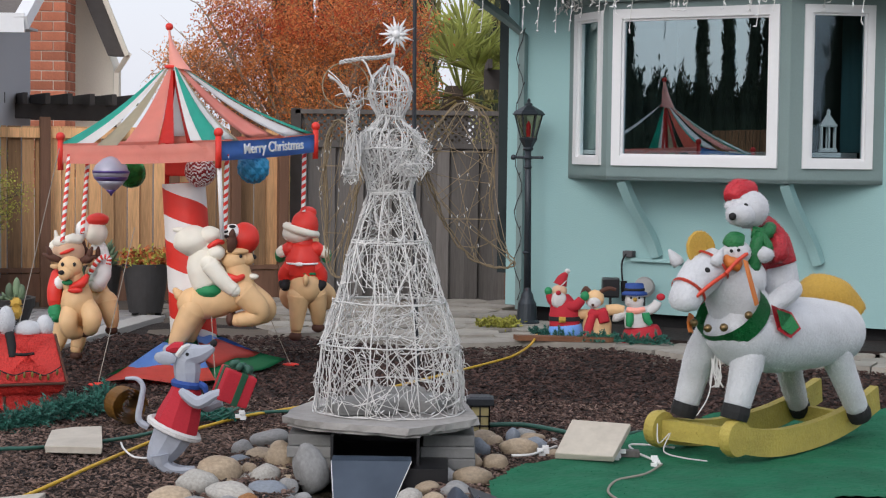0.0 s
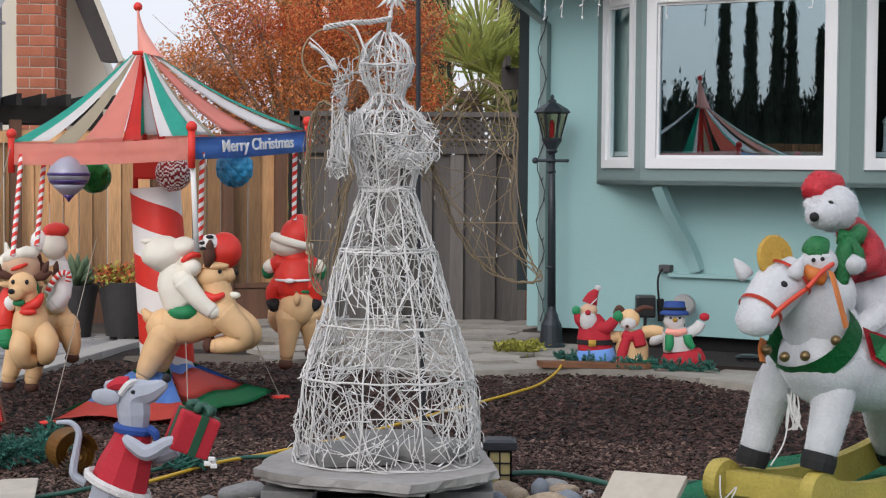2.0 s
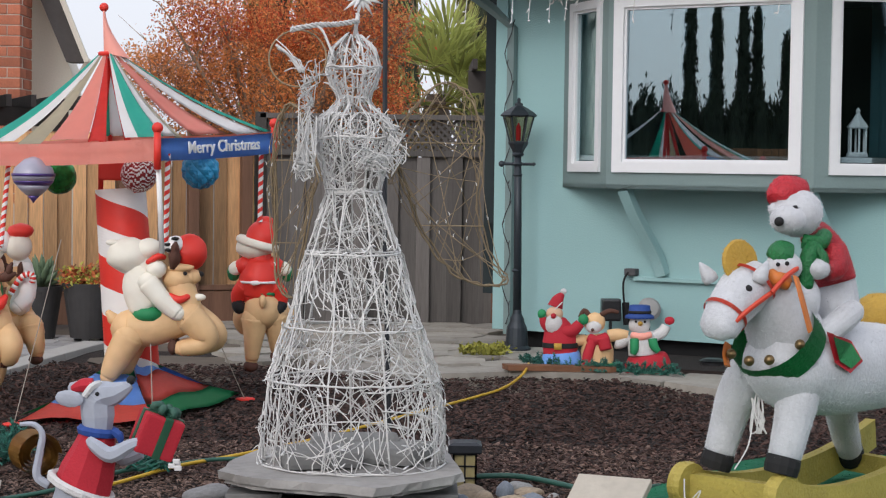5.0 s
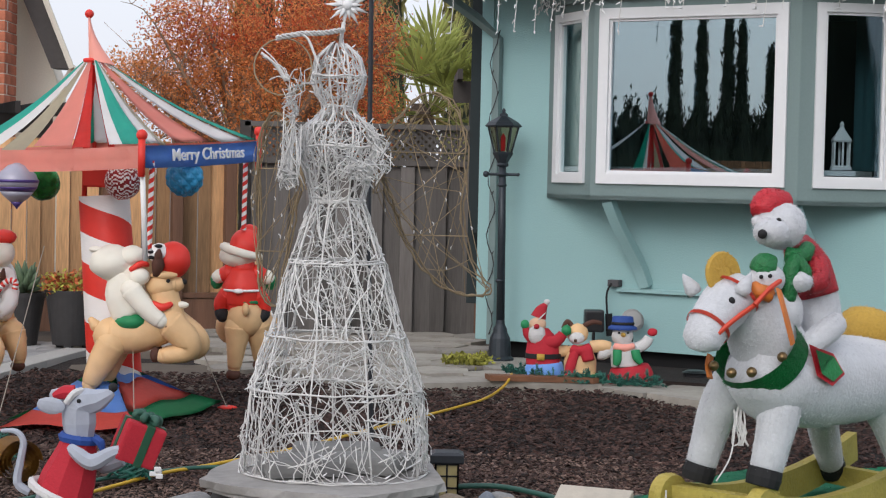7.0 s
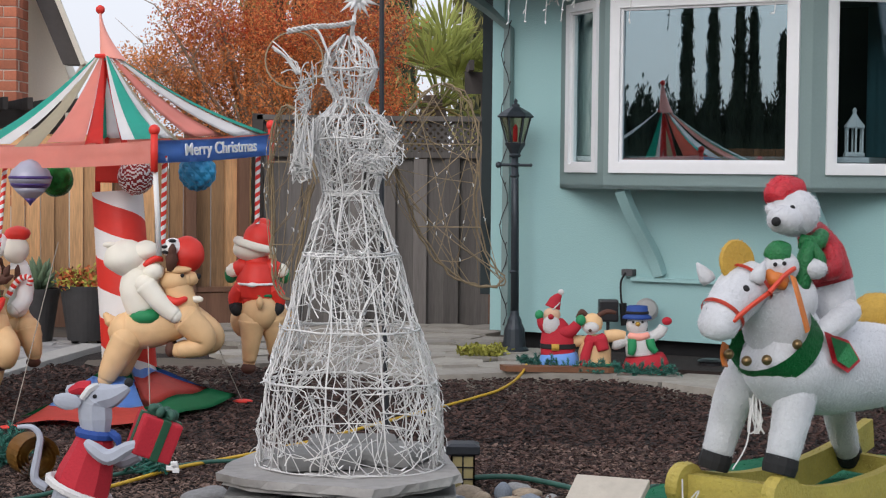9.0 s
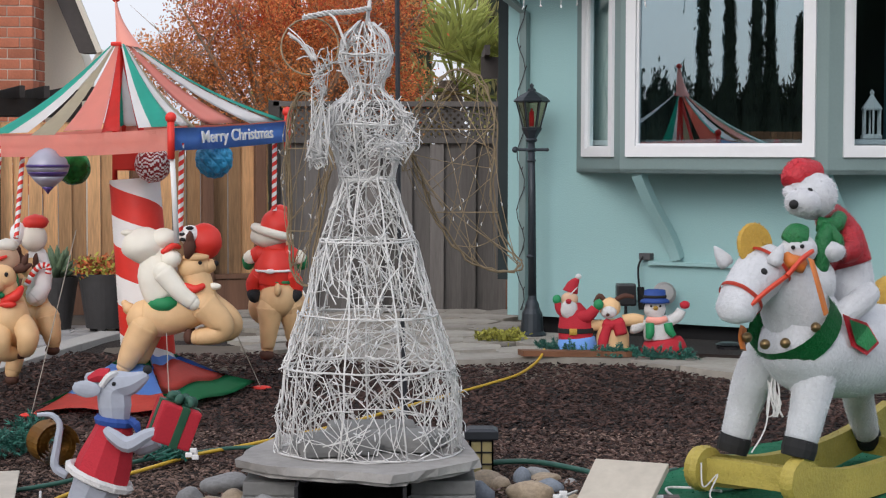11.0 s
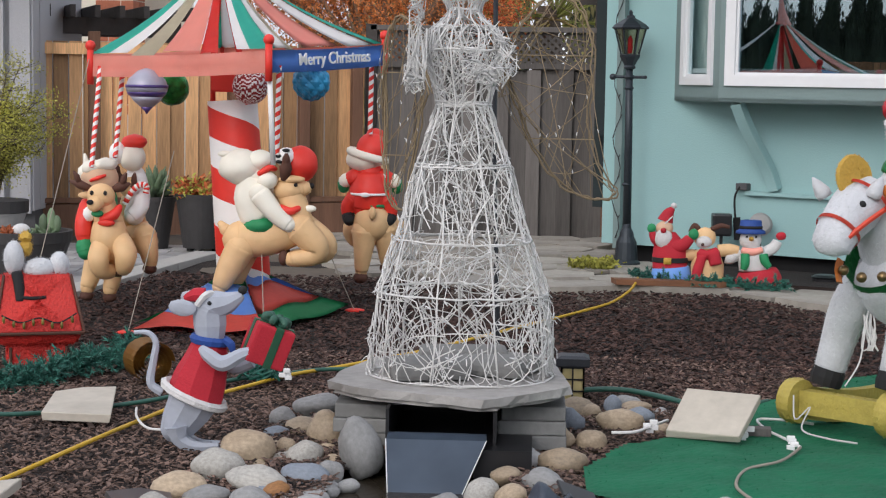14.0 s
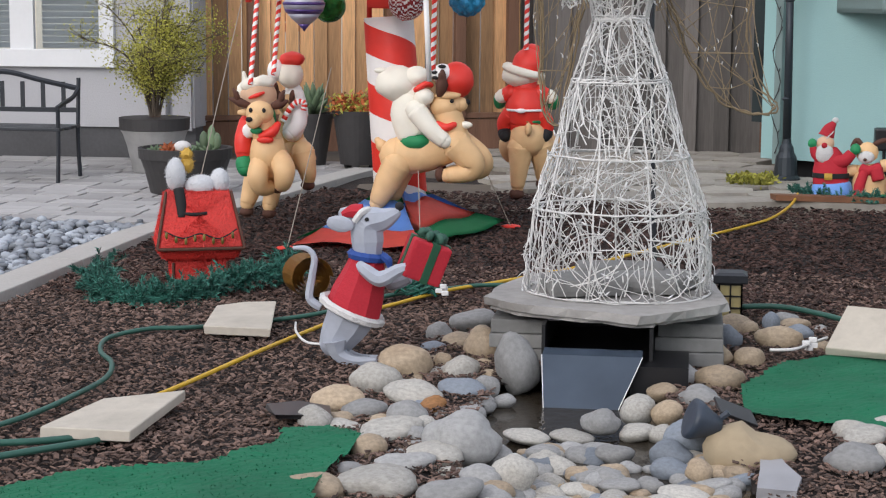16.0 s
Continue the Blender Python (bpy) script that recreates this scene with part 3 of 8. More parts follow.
# ---- beige gable with a brick chimney, farther back ----
BEYOND = Matrix.Translation((0, 0, 1.36)) @ Matrix.Scale(1.3, 4) @ Matrix.Translation((0, 0, -1.36))
beige_house = thing("beige_house", BEYOND @ pose(-4.0, 18.6, 0), "beige stucco gable end with a dark raking eave", "house", kind="structure")
bm = bmesh.new()
v = [bm.verts.new(p) for p in ((-5, 0, 0), (0.33, 0, 0), (0.33, 0, 2.3), (-0.55, 0, 4.4), (-5, 0, 4.4))]
bm.faces.new(v)
geo = bmesh.ops.extrude_face_region(bm, geom=bm.faces[:])["geom"]
for e in geo:
    if isinstance(e, bmesh.types.BMVert):
        e.co.y += 0.5
part("wall", bm, BEIGE_STUCCO, beige_house)
bm = bmesh.new()
v = [bm.verts.new(q) for q in ((0.33, -0.3, 2.40), (0.52, -0.3, 2.40), (-0.32, -0.3, 4.5), (-0.56, -0.3, 4.5))]
bm.faces.new(v)
geo = bmesh.ops.extrude_face_region(bm, geom=bm.faces[:])["geom"]
for e in geo:
    if isinstance(e, bmesh.types.BMVert):
        e.co.y += 0.3
part("roof", bm, DARK_FASCIA, beige_house, "dark brown raking eave")
bm = bmesh.new()
sweep(bm, [(0.545, -0.32, 2.40), (-0.30, -0.32, 4.5)], 0.035, 4)
part("barge_board", bm, BEIGE_STUCCO, beige_house, "pale barge board along the eave")
bm = bmesh.new()
sweep(bm, [(0.56, -0.3, 2.42), (0.40, -0.15, 2.22), (0.36, -0.06, 0.4)], 0.04, 4)
part("downspout", bm, BEIGE_STUCCO, beige_house)
chimney = thing("brick_chimney", BEYOND @ pose(-4.235, 18.11, 0), "red brick chimney stack with pale mortar joints", "chimney")
part("mortar_core", boxes(((0, 0, 2.6), (0.376, 0.506, 5.2))), MORTAR, chimney)
random.seed(1)
stretcher = box(bmesh.new(), (0, 0, 0), (0.25, 0.09, 0.093), bevel=0.004)
header = box(bmesh.new(), (0, 0, 0), (0.124, 0.09, 0.093), bevel=0.004)
flank = box(bmesh.new(), (0, 0, 0), (0.09, 0.25, 0.093), bevel=0.004)
brick = part("brick", stretcher, BRICK, chimney)
half = part("brick", header, BRICK, chimney)
side = part("brick", flank, BRICK, chimney)
for j in range(34):
    z = 1.0 + j * 0.105
    flip = 1 if j % 2 else -1
    for ob, x in ((brick, flip * 0.067), (half, -flip * 0.130)):
        m = pose(x, -0.217 + random.uniform(-0.003, 0.003), z)
        if j == 0:
            ob.matrix_basis = m
        else:
            shared("brick", ob.data, m, chimney)
    for y in (-0.05 + 0.07 * flip, 0.212 + 0.07 * flip):
        m = pose(0.152 + random.uniform(-0.003, 0.003), min(y, 0.132), z)
        if j == 0 and y < 0:
            side.matrix_basis = m
        else:
            shared("brick", side.data, m, chimney)


# ---- pond, stones and the wire angel ----
WIRE = mat("white_coated_wire", (0.76, 0.75, 0.73), 0.55, scale=60, vary=0.1, bump=0.05, island=0.16)
BROWN_WIRE = mat("brown_wire", (0.36, 0.27, 0.16), 0.7, scale=60, vary=0.2, island=0.35)
BULB = mat("clear_bulb_plastic", (0.80, 0.80, 0.80), 0.2, vary=0.03, bump=0.0)
SLATE = mat("grey_slate", (0.40, 0.385, 0.365), 0.85, scale=22, vary=0.2, bump=0.6, coarse=3)
SLATE_DARK = mat("stacked_slate", (0.27, 0.27, 0.262), 0.9, scale=30, vary=0.18, bump=0.5, per_object=0.18)
BLACK_PLASTIC = mat("black_plastic", (0.014, 0.014, 0.016), 0.35, vary=0.1, bump=0.03)
LINER = mat("pond_liner", (0.022, 0.02, 0.018), 0.6, scale=20, vary=0.4, coarse=4)
SPOUT = mat("wet_acrylic_sheet", (0.13, 0.17, 0.23), 0.12, vary=0.12, scale=8, bump=0.05, coarse=5)
TURF = mat("green_artificial_turf", (0.002, 0.155, 0.07), 0.95, scale=120, vary=0.2, bump=0.3, coarse=3)
PALE_STONE = mat("pale_sandstone", (0.56, 0.51, 0.43), 0.85, scale=26, vary=0.12, bump=0.35, coarse=4)
STONES = [mat("river_stone_grey", (0.33, 0.33, 0.325), 0.7, scale=28, vary=0.16, bump=0.12, coarse=5, per_object=0.25),
          mat("river_stone_tan", (0.45, 0.35, 0.24), 0.6, scale=26, vary=0.2, bump=0.12, coarse=5, per_object=0.22),
          mat("river_stone_pale", (0.50, 0.48, 0.435), 0.6, scale=30, vary=0.2, bump=0.12, coarse=6, per_object=0.2),
          mat("river_stone_blue", (0.21, 0.24, 0.28), 0.65, scale=28, vary=0.15, bump=0.1, coarse=5, per_object=0.25),
          mat("river_stone_rust", (0.36, 0.17, 0.06), 0.7, scale=26, vary=0.2, bump=0.12, coarse=5)]
water_mat = bpy.data.materials.new("pond_water")
water_mat.use_nodes = True
b = water_mat.node_tree.nodes["Principled BSDF"]
b.inputs["Base Color"].default_value, b.inputs["Roughness"].default_value = (0.035, 0.028, 0.02, 1), 0.04
b.inputs["IOR"].default_value = 1.33
wt, wb = water_mat.node_tree.nodes.new("ShaderNodeTexNoise"), water_mat.node_tree.nodes.new("ShaderNodeBump")
wt.inputs["Scale"].default_value, wt.inputs["Detail"].default_value = 22, 3
wb.inputs["Strength"].default_value, wb.inputs["Distance"].default_value = 0.35, 0.012
water_mat.node_tree.links.new(wt.outputs["Fac"], wb.inputs["Height"])
water_mat.node_tree.links.new(wb.outputs["Normal"], b.inputs["Normal"])
basin = part("pond_basin", slab(bmesh.new(), [(x * 1.04 + 0.01, y + (0.05 if y > 5.5 else -0.05)) for x, y in POND], -0.118, -0.06), LINER)
tagged(basin, "dark pond liner of the small stream", "pond basin", kind="structure")
water = raw("water", [(x * 1.1, y, -0.035) for x, y in POND], [tuple(range(len(POND)))], water_mat)
tagged(water, "shallow rippled brown water of the garden stream", "water", kind="structure")


def stone_mesh(seed, sub=3):
    bm = bmesh.new()
    bmesh.ops.create_icosphere(bm, subdivisions=sub, radius=1.0)
    for v in bm.verts:
        v.co *= 1 + 0.30 * noise.noise(v.co * 0.9 + Vector((seed * 7.1, 0, 0))) + 0.07 * noise.noise(v.co * 2.6 + Vector((0, seed * 3.7, 0)))
    return bm


random.seed(11)
stone_data = {}
for c, m in enumerate(STONES):
    for s in range(5):
        me = bpy.data.meshes.new("river_stone")
        bm = stone_mesh(s + c * 0.3)
        bm.to_mesh(me)
        bm.free()
        me.materials.append(m)
        me.polygons.foreach_set("use_smooth", [True] * len(me.polygons))
        stone_data[c, s] = me
STONE_LABEL = ["smooth grey river stone by the garden stream", "smooth tan river stone by the garden stream", "pale rounded river stone by the garden stream", "blue-grey rounded river stone by the garden stream", "rust-brown rounded river stone by the garden stream"]


def river_stone(x, y, z, w, h, c, tilt=6):
    ob = new("river_stone", stone_data[c, random.randrange(5)])
    ob.matrix_basis = pose(x, y, z + 0.014, random.uniform(-tilt, tilt), random.uniform(-tilt, tilt), random.choice((0, 180)) + random.uniform(-25, 25)) @ Matrix.Diagonal((w * 1.13, w * random.uniform(0.85, 1.05), h * 1.18, 1))
    return tagged(ob, STONE_LABEL[c], "stone", "river stones round the stream")


# x, y, z, half width, half height, kind
BANK_A = [(-0.85, 7.04, 0.022, 0.090, 0.050, 0), (-0.96, 6.85, 0.013, 0.054, 0.039, 0), (-0.75, 6.52, 0.034, 0.067, 0.064, 1), (-0.86, 6.69, 0.007, 0.059, 0.032, 1), (-0.58, 6.20, 0.059, 0.069, 0.094, 0), (-0.99, 6.28, 0.027, 0.092, 0.056, 1), (-0.78, 6.27, 0.015, 0.055, 0.042, 2), (-0.87, 6.43, 0.006, 0.031, 0.031, 1), (-0.95, 6.62, -0.001, 0.047, 0.023, 3), (-1.05, 6.01, 0.024, 0.072, 0.053, 2), (-0.75, 5.98, 0.009, 0.071, 0.034, 3), (-0.66, 6.02, 0.012, 0.038, 0.038, 0), (-1.12, 5.69, 0.016, 0.077, 0.043, 1), (-1.14, 5.44, 0.013, 0.055, 0.039, 2), (-1.02, 5.64, 0.007, 0.067, 0.032, 0), (-0.89, 5.84, 0.015, 0.102, 0.042, 2)]
BANK_B = [(-0.81, 5.73, 0.003, 0.041, 0.027, 4), (-1.07, 5.46, -0.004, 0.061, 0.019, 2), (-0.89, 5.33, 0.012, 0.093, 0.038, 2), (-0.91, 5.12, 0.011, 0.046, 0.037, 1), (-0.64, 5.19, 0.042, 0.103, 0.074, 0), (-0.81, 5.32, 0.008, 0.042, 0.034, 0), (-0.86, 5.54, 0.017, 0.062, 0.044, 0), (-0.71, 5.10, 0.007, 0.077, 0.032, 2), (-0.79, 4.99, 0.007, 0.079, 0.032, 0), (-0.82, 4.76, 0.012, 0.098, 0.038, 2), (-0.98, 4.69, 0.008, 0.075, 0.034, 1), (-0.62, 4.70, 0.011, 0.082, 0.037, 0), (-0.55, 4.87, 0.009, 0.054, 0.035, 0), (-0.46, 4.90, 0.019, 0.055, 0.047, 2), (-0.92, 4.91, -0.000, 0.047, 0.023, 0), (-0.80, 5.48, 0.002, 0.035, 0.026, 2)]
BANK_C = [(0.07, 6.53, 0.024, 0.109, 0.052, 1), (-0.03, 6.28, 0.014, 0.082, 0.040, 0), (0.13, 6.25, 0.015, 0.076, 0.042, 1), (-0.06, 6.07, 0.003, 0.053, 0.027, 1), (0.06, 5.96, 0.013, 0.066, 0.040, 0), (0.24, 6.54, 0.011, 0.057, 0.037, 1), (0.37, 6.91, 0.017, 0.082, 0.044, 1), (0.20, 7.16, 0.014, 0.068, 0.041, 1), (0.17, 6.86, 0.021, 0.049, 0.049, 3), (0.26, 7.12, 0.009, 0.045, 0.034, 1), (0.35, 7.24, 0.017, 0.032, 0.044, 3), (0.45, 7.31, 0.001, 0.064, 0.026, 1), (0.45, 7.06, 0.008, 0.056, 0.034, 3), (0.52, 6.84, 0.004, 0.033, 0.028, 1), (-0.14, 5.75, 0.015, 0.055, 0.041, 2), (-0.04, 5.73, 0.011, 0.050, 0.036, 1)]
BANK_D = [(-0.25, 5.59, 0.010, 0.055, 0.036, 0), (0.02, 5.41, 0.020, 0.062, 0.047, 3), (0.55, 5.50, 0.009, 0.070, 0.035, 2), (0.50, 5.24, 0.014, 0.079, 0.040, 0), (0.58, 5.29, 0.008, 0.034, 0.034, 2), (-0.48, 5.51, -0.029, 0.072, 0.021, 2), (-0.41, 5.32, -0.028, 0.051, 0.022, 0), (-0.34, 5.53, -0.029, 0.057, 0.019, 2), (-0.26, 5.36, -0.028, 0.060, 0.022, 0), (-0.20, 5.32, -0.026, 0.051, 0.030, 0), (-0.14, 5.60, -0.027, 0.053, 0.027, 2), (-0.06, 5.59, -0.027, 0.044, 0.027, 2), (-0.03, 5.32, -0.022, 0.059, 0.042, 3), (-0.03, 5.18, -0.026, 0.054, 0.029, 3), (0.05, 5.06, 0.006, 0.036, 0.031, 1), (-0.24, 5.13, -0.030, 0.041, 0.018, 0)]
BANK_E = [(-0.17, 4.98, -0.028, 0.055, 0.022, 0), (-0.09, 5.01, -0.028, 0.040, 0.022, 0), (-0.28, 4.92, -0.030, 0.043, 0.017, 2), (-0.32, 4.80, -0.030, 0.046, 0.015, 0), (0.09, 5.05, -0.030, 0.048, 0.018, 0), (0.01, 4.92, -0.029, 0.070, 0.020, 2), (-0.12, 4.81, -0.030, 0.046, 0.015, 0), (-0.42, 4.73, -0.028, 0.053, 0.023, 0), (-0.51, 4.65, -0.026, 0.059, 0.030, 2), (0.56, 7.32, -0.027, 0.040, 0.028, 0), (0.30, 6.99, -0.028, 0.033, 0.022, 2), (-0.92, 6.28, -0.028, 0.036, 0.024, 0), (-0.60, 5.99, -0.029, 0.038, 0.021, 0), (-0.69, 5.85, -0.029, 0.033, 0.020, 2)]
for bank in (BANK_A, BANK_B, BANK_C, BANK_D, BANK_E):
    for x, y, *rest in bank:
        river_stone(x, y - (0.1 if y < 6.45 else 0.0), *rest)
# smaller stones filling the gaps
for k in range(190):
    a = random.random()
    if k % 2:
        x, y = random.uniform(-1.12, -0.5), random.uniform(4.6, 6.5)
        if x < -1.2 + (y - 4.6) * 0.02 or (x > -0.62 and y > 5.3):
            continue
    else:
        x, y = random.uniform(-0.5, 0.2), random.uniform(4.6, 5.3)
    w = random.uniform(0.026, 0.055)
    river_stone(x, y, -0.02 if k % 2 else -0.045, w, w * 0.6, random.choice((0, 0, 1, 2, 3)))
for x, y, w in ((0.52, 5.46, 0.055), (0.63, 5.53, 0.05), (0.74, 5.48, 0.05), (0.42, 7.35, 0.05), (0.12, 7.05, 0.05)):
    river_stone(x, y, 0.015, w, w * 0.62, random.choice((0, 2)))
bm = stone_mesh(3.3)
for v in bm.verts:
    v.co = Vector((v.co.x * 0.13, v.co.y * 0.1, v.co.z * 0.075 + 0.02 + (0.035 if v.co.x < 0 and v.co.z > 0 else 0)))
boulder = part("boulder", bm, mat("tan_boulder", (0.40, 0.32, 0.21), 0.85, scale=40, vary=0.12, bump=0.2, coarse=4), None, smooth=True)
boulder.matrix_basis = pose(0.20, 5.20, -0.012) @ Matrix.Diagonal((1.0, 1.0, 0.86, 1))
tagged(boulder, "rounded tan boulder beside the stream", "boulder")
pale = part("flat_stone", slab(bmesh.new(), [(-0.08, -0.18), (0.06, -0.2), (0.09, -0.05), (0.04, 0.1), (0.02, 0.2), (-0.05, 0.18), (-0.06, 0.02)], -0.01, 0.022, 0.01), mat("smooth_grey_slab", (0.36, 0.36, 0.38), 0.5, scale=10, vary=0.1), None)
pale.matrix_basis = pose(0.27, 4.98, 0.0) @ Matrix.Diagonal((0.75, 1, 1, 1))
tagged(pale, "smooth grey flat stone lying on the mulch", "flat stone")

# stacked slate pier with the top slab
fountain = thing("slate_fountain", pose(0, 0, 0), "dry-stacked slate fountain pier with a broad top slab", "fountain")
TOP = [(-0.73, 6.42), (-0.62, 6.30), (-0.47, 6.24), (-0.30, 6.17), (-0.15, 6.11), (-0.03, 6.20), (0.08, 6.33), (0.15, 6.43), (0.13, 6.75), (0.08, 7.02), (-0.05, 7.2), (-0.35, 7.22), (-0.6, 7.0), (-0.70, 6.7)]
random.seed(21)
fine_top = []
for (x1, y1), (x2, y2) in zip(TOP, TOP[1:] + TOP[:1]):
    for f in (0, 0.33, 0.66):
        fine_top.append((x1 + (x2 - x1) * f + random.uniform(-0.008, 0.008), y1 + (y2 - y1) * f + random.uniform(-0.008, 0.008)))
bm = bmesh.new()
slab(bm, fine_top, 0.222, 0.252, 0.012)
part("top_slab", bm, SLATE, fountain, "rough-edged grey slate slab")
part("under_slab", slab(bmesh.new(), [(x * 0.93 - 0.02, y * 0.97 + 0.2) for x, y in fine_top], 0.206, 0.2215, 0.012), SLATE, fountain)
for x0, x1, front in ((-0.70, -0.50, 6.34), (-0.09, 0.14, 6.38)):
    for k in range(4):
        h = 0.054
        part("slate_block", box(bmesh.new(), ((x0 + x1) / 2 + random.uniform(-0.012, 0.012), front + 0.3 + random.uniform(-0.015, 0.015), -0.008 + k * 0.053), (x1 - x0 + random.uniform(-0.02, 0.02), 0.55, 0.051), bevel=0.006), SLATE_DARK, fountain)
part("spillway_box", boxes(((-0.30, 6.95, 0.09), (0.42, 0.04, 0.24)), ((-0.492, 6.5, 0.10), (0.012, 0.66, 0.2)), ((-0.112, 6.46, 0.10), (0.012, 0.62, 0.2)), ((-0.30, 6.5, 0.05), (0.37, 0.8, 0.02)), ((-0.3, 6.6, 0.203), (0.36, 0.7, 0.004))), BLACK_PLASTIC, fountain, "black spillway box")
bm = bmesh.new()
v = [bm.verts.new(p) for p in ((-0.485, 6.14, 0.125), (-0.14, 6.14, 0.125), (-0.14, 6.05, 0.118), (-0.485, 6.05, 0.118), (-0.465, 5.90, -0.035), (-0.215, 5.90, -0.035))]
bm.faces.new((v[0], v[1], v[2], v[3]))
bm.faces.new((v[3], v[2], v[5], v[4]))
bmesh.ops.solidify(bm, geom=bm.faces[:], thickness=0.006)
part("spill_sheet", bm, SPOUT, fountain, "bluish wet sheet of the waterfall")
bm = bmesh.new()
sweep(bm, [(-0.138, 6.048, 0.118), (-0.213, 5.895, -0.035)], 0.002, 5)
sweep(bm, [(-0.487, 6.048, 0.118), (-0.467, 5.895, -0.035)], 0.002, 5)
part("sheet_rim", bm, BULB, fountain)
part("side_liner", boxes(((-0.08, 6.2, 0.02), (0.2, 0.3, 0.13))), BLACK_PLASTIC, fountain)
# flat cap stones inside the wire skirt
for k, (x, y, w, d, a) in enumerate(((-0.38, 6.55, 0.17, 0.15, 15), (-0.12, 6.68, 0.17, 0.17, -20), (-0.25, 6.8, 0.2, 0.12, 5))):
    bm = bmesh.new()
    box(bm, (0, 0, 0.035), (w * 1.7, d * 1.6, 0.065), bevel=0.022)
    st = part("cap_stone", bm, SLATE_DARK, None)
    st.matrix_basis = pose(x, y, 0.253 + (0.0 if k < 2 else 0.012), 0, 0, a)
    tagged(st, "flat rounded grey stone weighing down the wire angel", "stone")


def wire_angel(angel):
    """Wire-frame angel of white light cords, with brown wire wings, part by part."""
    rng = random.Random(7)
    cx, cy = -0.25, 6.62
    prof = [(0.256, 0.345), (0.42, 0.335), (0.57, 0.318), (0.765, 0.258), (0.9, 0.215), (1.04, 0.178), (1.16, 0.135), (1.27, 0.098), (1.36, 0.12), (1.47, 0.15), (1.54, 0.135), (1.59, 0.07), (1.62, 0.058), (1.66, 0.085), (1.73, 0.105), (1.80, 0.085), (1.85, 0.03)]
    lean = lambda z: cx - 0.012 * max(0.0, (z - 0.5))

    def radius(z):
        for (z1, r1), (z2, r2) in zip(prof, prof[1:]):
            if z1 <= z <= z2:
                return r1 + (r2 - r1) * (z - z1) / (z2 - z1)
        return prof[-1][1]

    def at(a, z, k=1.0):
        r = radius(z) * k
        return Vector((lean(z) + r * math.cos(a), cy + 0.85 * r * math.sin(a), z))

    white, bulbs = bmesh.new(), bmesh.new()
    def piece(name, bm, material, label="", kind=""):
        ob = part(name, bm, material, angel, label, smooth=True)
        if kind:
            tagged(ob, label, kind=kind)

    for z in (0.256, 0.57, 0.765, 1.04, 1.27, 1.47, 1.62, 1.73):
        piece("hoop", sweep(bmesh.new(), [at(2 * math.pi * k / 28, z) + Vector((0, 0, rng.uniform(-0.004, 0.004))) for k in range(28)] + [at(0, z)], 0.004, 5, cap=False), WIRE)
    for k in range(9):
        a = 2 * math.pi * (k + 0.35) / 9
        piece("rib", sweep(bmesh.new(), [at(a + rng.uniform(-0.03, 0.03), z) for z, _ in prof], 0.0036, 5), WIRE)
    # tangled light cords
    zones = ((0.26, 0.57, 215, 0.34), (0.55, 0.78, 170, 0.27), (0.76, 1.05, 150, 0.30), (1.03, 1.28, 110, 0.23), (1.26, 1.56, 230, 0.2), (1.55, 1.85, 190, 0.13))
    for z0, z1, n, span in zones:
        for k in range(n):
            a, z = rng.uniform(0, 6.283), rng.uniform(z0, z1)
            steep = rng.choice((rng.uniform(-1.2, 1.2), rng.uniform(1.0, 3.2) * rng.choice((-1, 1)), rng.uniform(1.4, 4.5) * rng.choice((-1, 1))))
            length = rng.uniform(0.5, 1.0) * span
            dz = length * math.sin(math.atan(steep))
            da = length * math.cos(math.atan(steep)) / max(0.08, radius(z)) * rng.choice((-1, 1))
            pts = []
            bow = rng.uniform(-0.05, 0.05)
            curl, out = rng.uniform(-0.2, 0.2), rng.uniform(0.94, 1.04)
            for q in range(6):
                f = q / 5
                zz = min(max(z + dz * (f - 0.5) + bow * math.sin(math.pi * f), z0), z1)
                pts.append(at(a + da * (f - 0.5) + curl * math.sin(math.pi * f), zz, out + rng.uniform(-0.025, 0.025)))
            sweep(white, pts, rng.choice((0.0016, 0.0021, 0.0027)), 4, cap=False)
            if rng.random() < 0.28:
                p = pts[rng.randrange(6)]
                d = Vector((rng.uniform(-1, 1), rng.uniform(-1, 1), rng.uniform(-1, 1))).normalized()
                sweep(bulbs, [p, p + d * 0.010, p + d * 0.024], [0.0035, 0.0035, 0.0015], 5)
    # loose ends at the hem
    for k in range(26):
        a = rng.uniform(0, 6.283)
        p = at(a, rng.uniform(0.28, 0.6), 1.02)
        out = Vector((math.cos(a), math.sin(a), rng.uniform(-0.8, 0.5))) * rng.uniform(0.02, 0.06)
        sweep(white, [p, p + out * 0.6, p + out + Vector((0, 0, -0.01))], 0.0025, 4)
    # arms: one folded to the chest, the other lifting the horn
    for arm, r, n in (([(-0.14, 6.55, 1.54), (-0.09, 6.50, 1.46), (-0.13, 6.42, 1.37), (-0.22, 6.40, 1.40), (-0.27, 6.40, 1.46)], 0.042, 60), ([(-0.40, 6.55, 1.52), (-0.44, 6.50, 1.40), (-0.43, 6.45, 1.34), (-0.43, 6.45, 1.55), (-0.42, 6.46, 1.68), (-0.37, 6.46, 1.73)], 0.036, 80)):
        path_pts = smooth_path(arm, 5)
        sleeve = bmesh.new()
        for k in range(n):
            i = rng.randrange(len(path_pts) - 4)
            pts = [path_pts[i + q] + Vector((rng.uniform(-1, 1), rng.uniform(-1, 1), rng.uniform(-1, 1))) * r for q in range(4)]
            sweep(sleeve, pts, 0.0023, 4, cap=False)
        piece("arm", sleeve, WIRE, "arm of tangled white cord", "stuff")
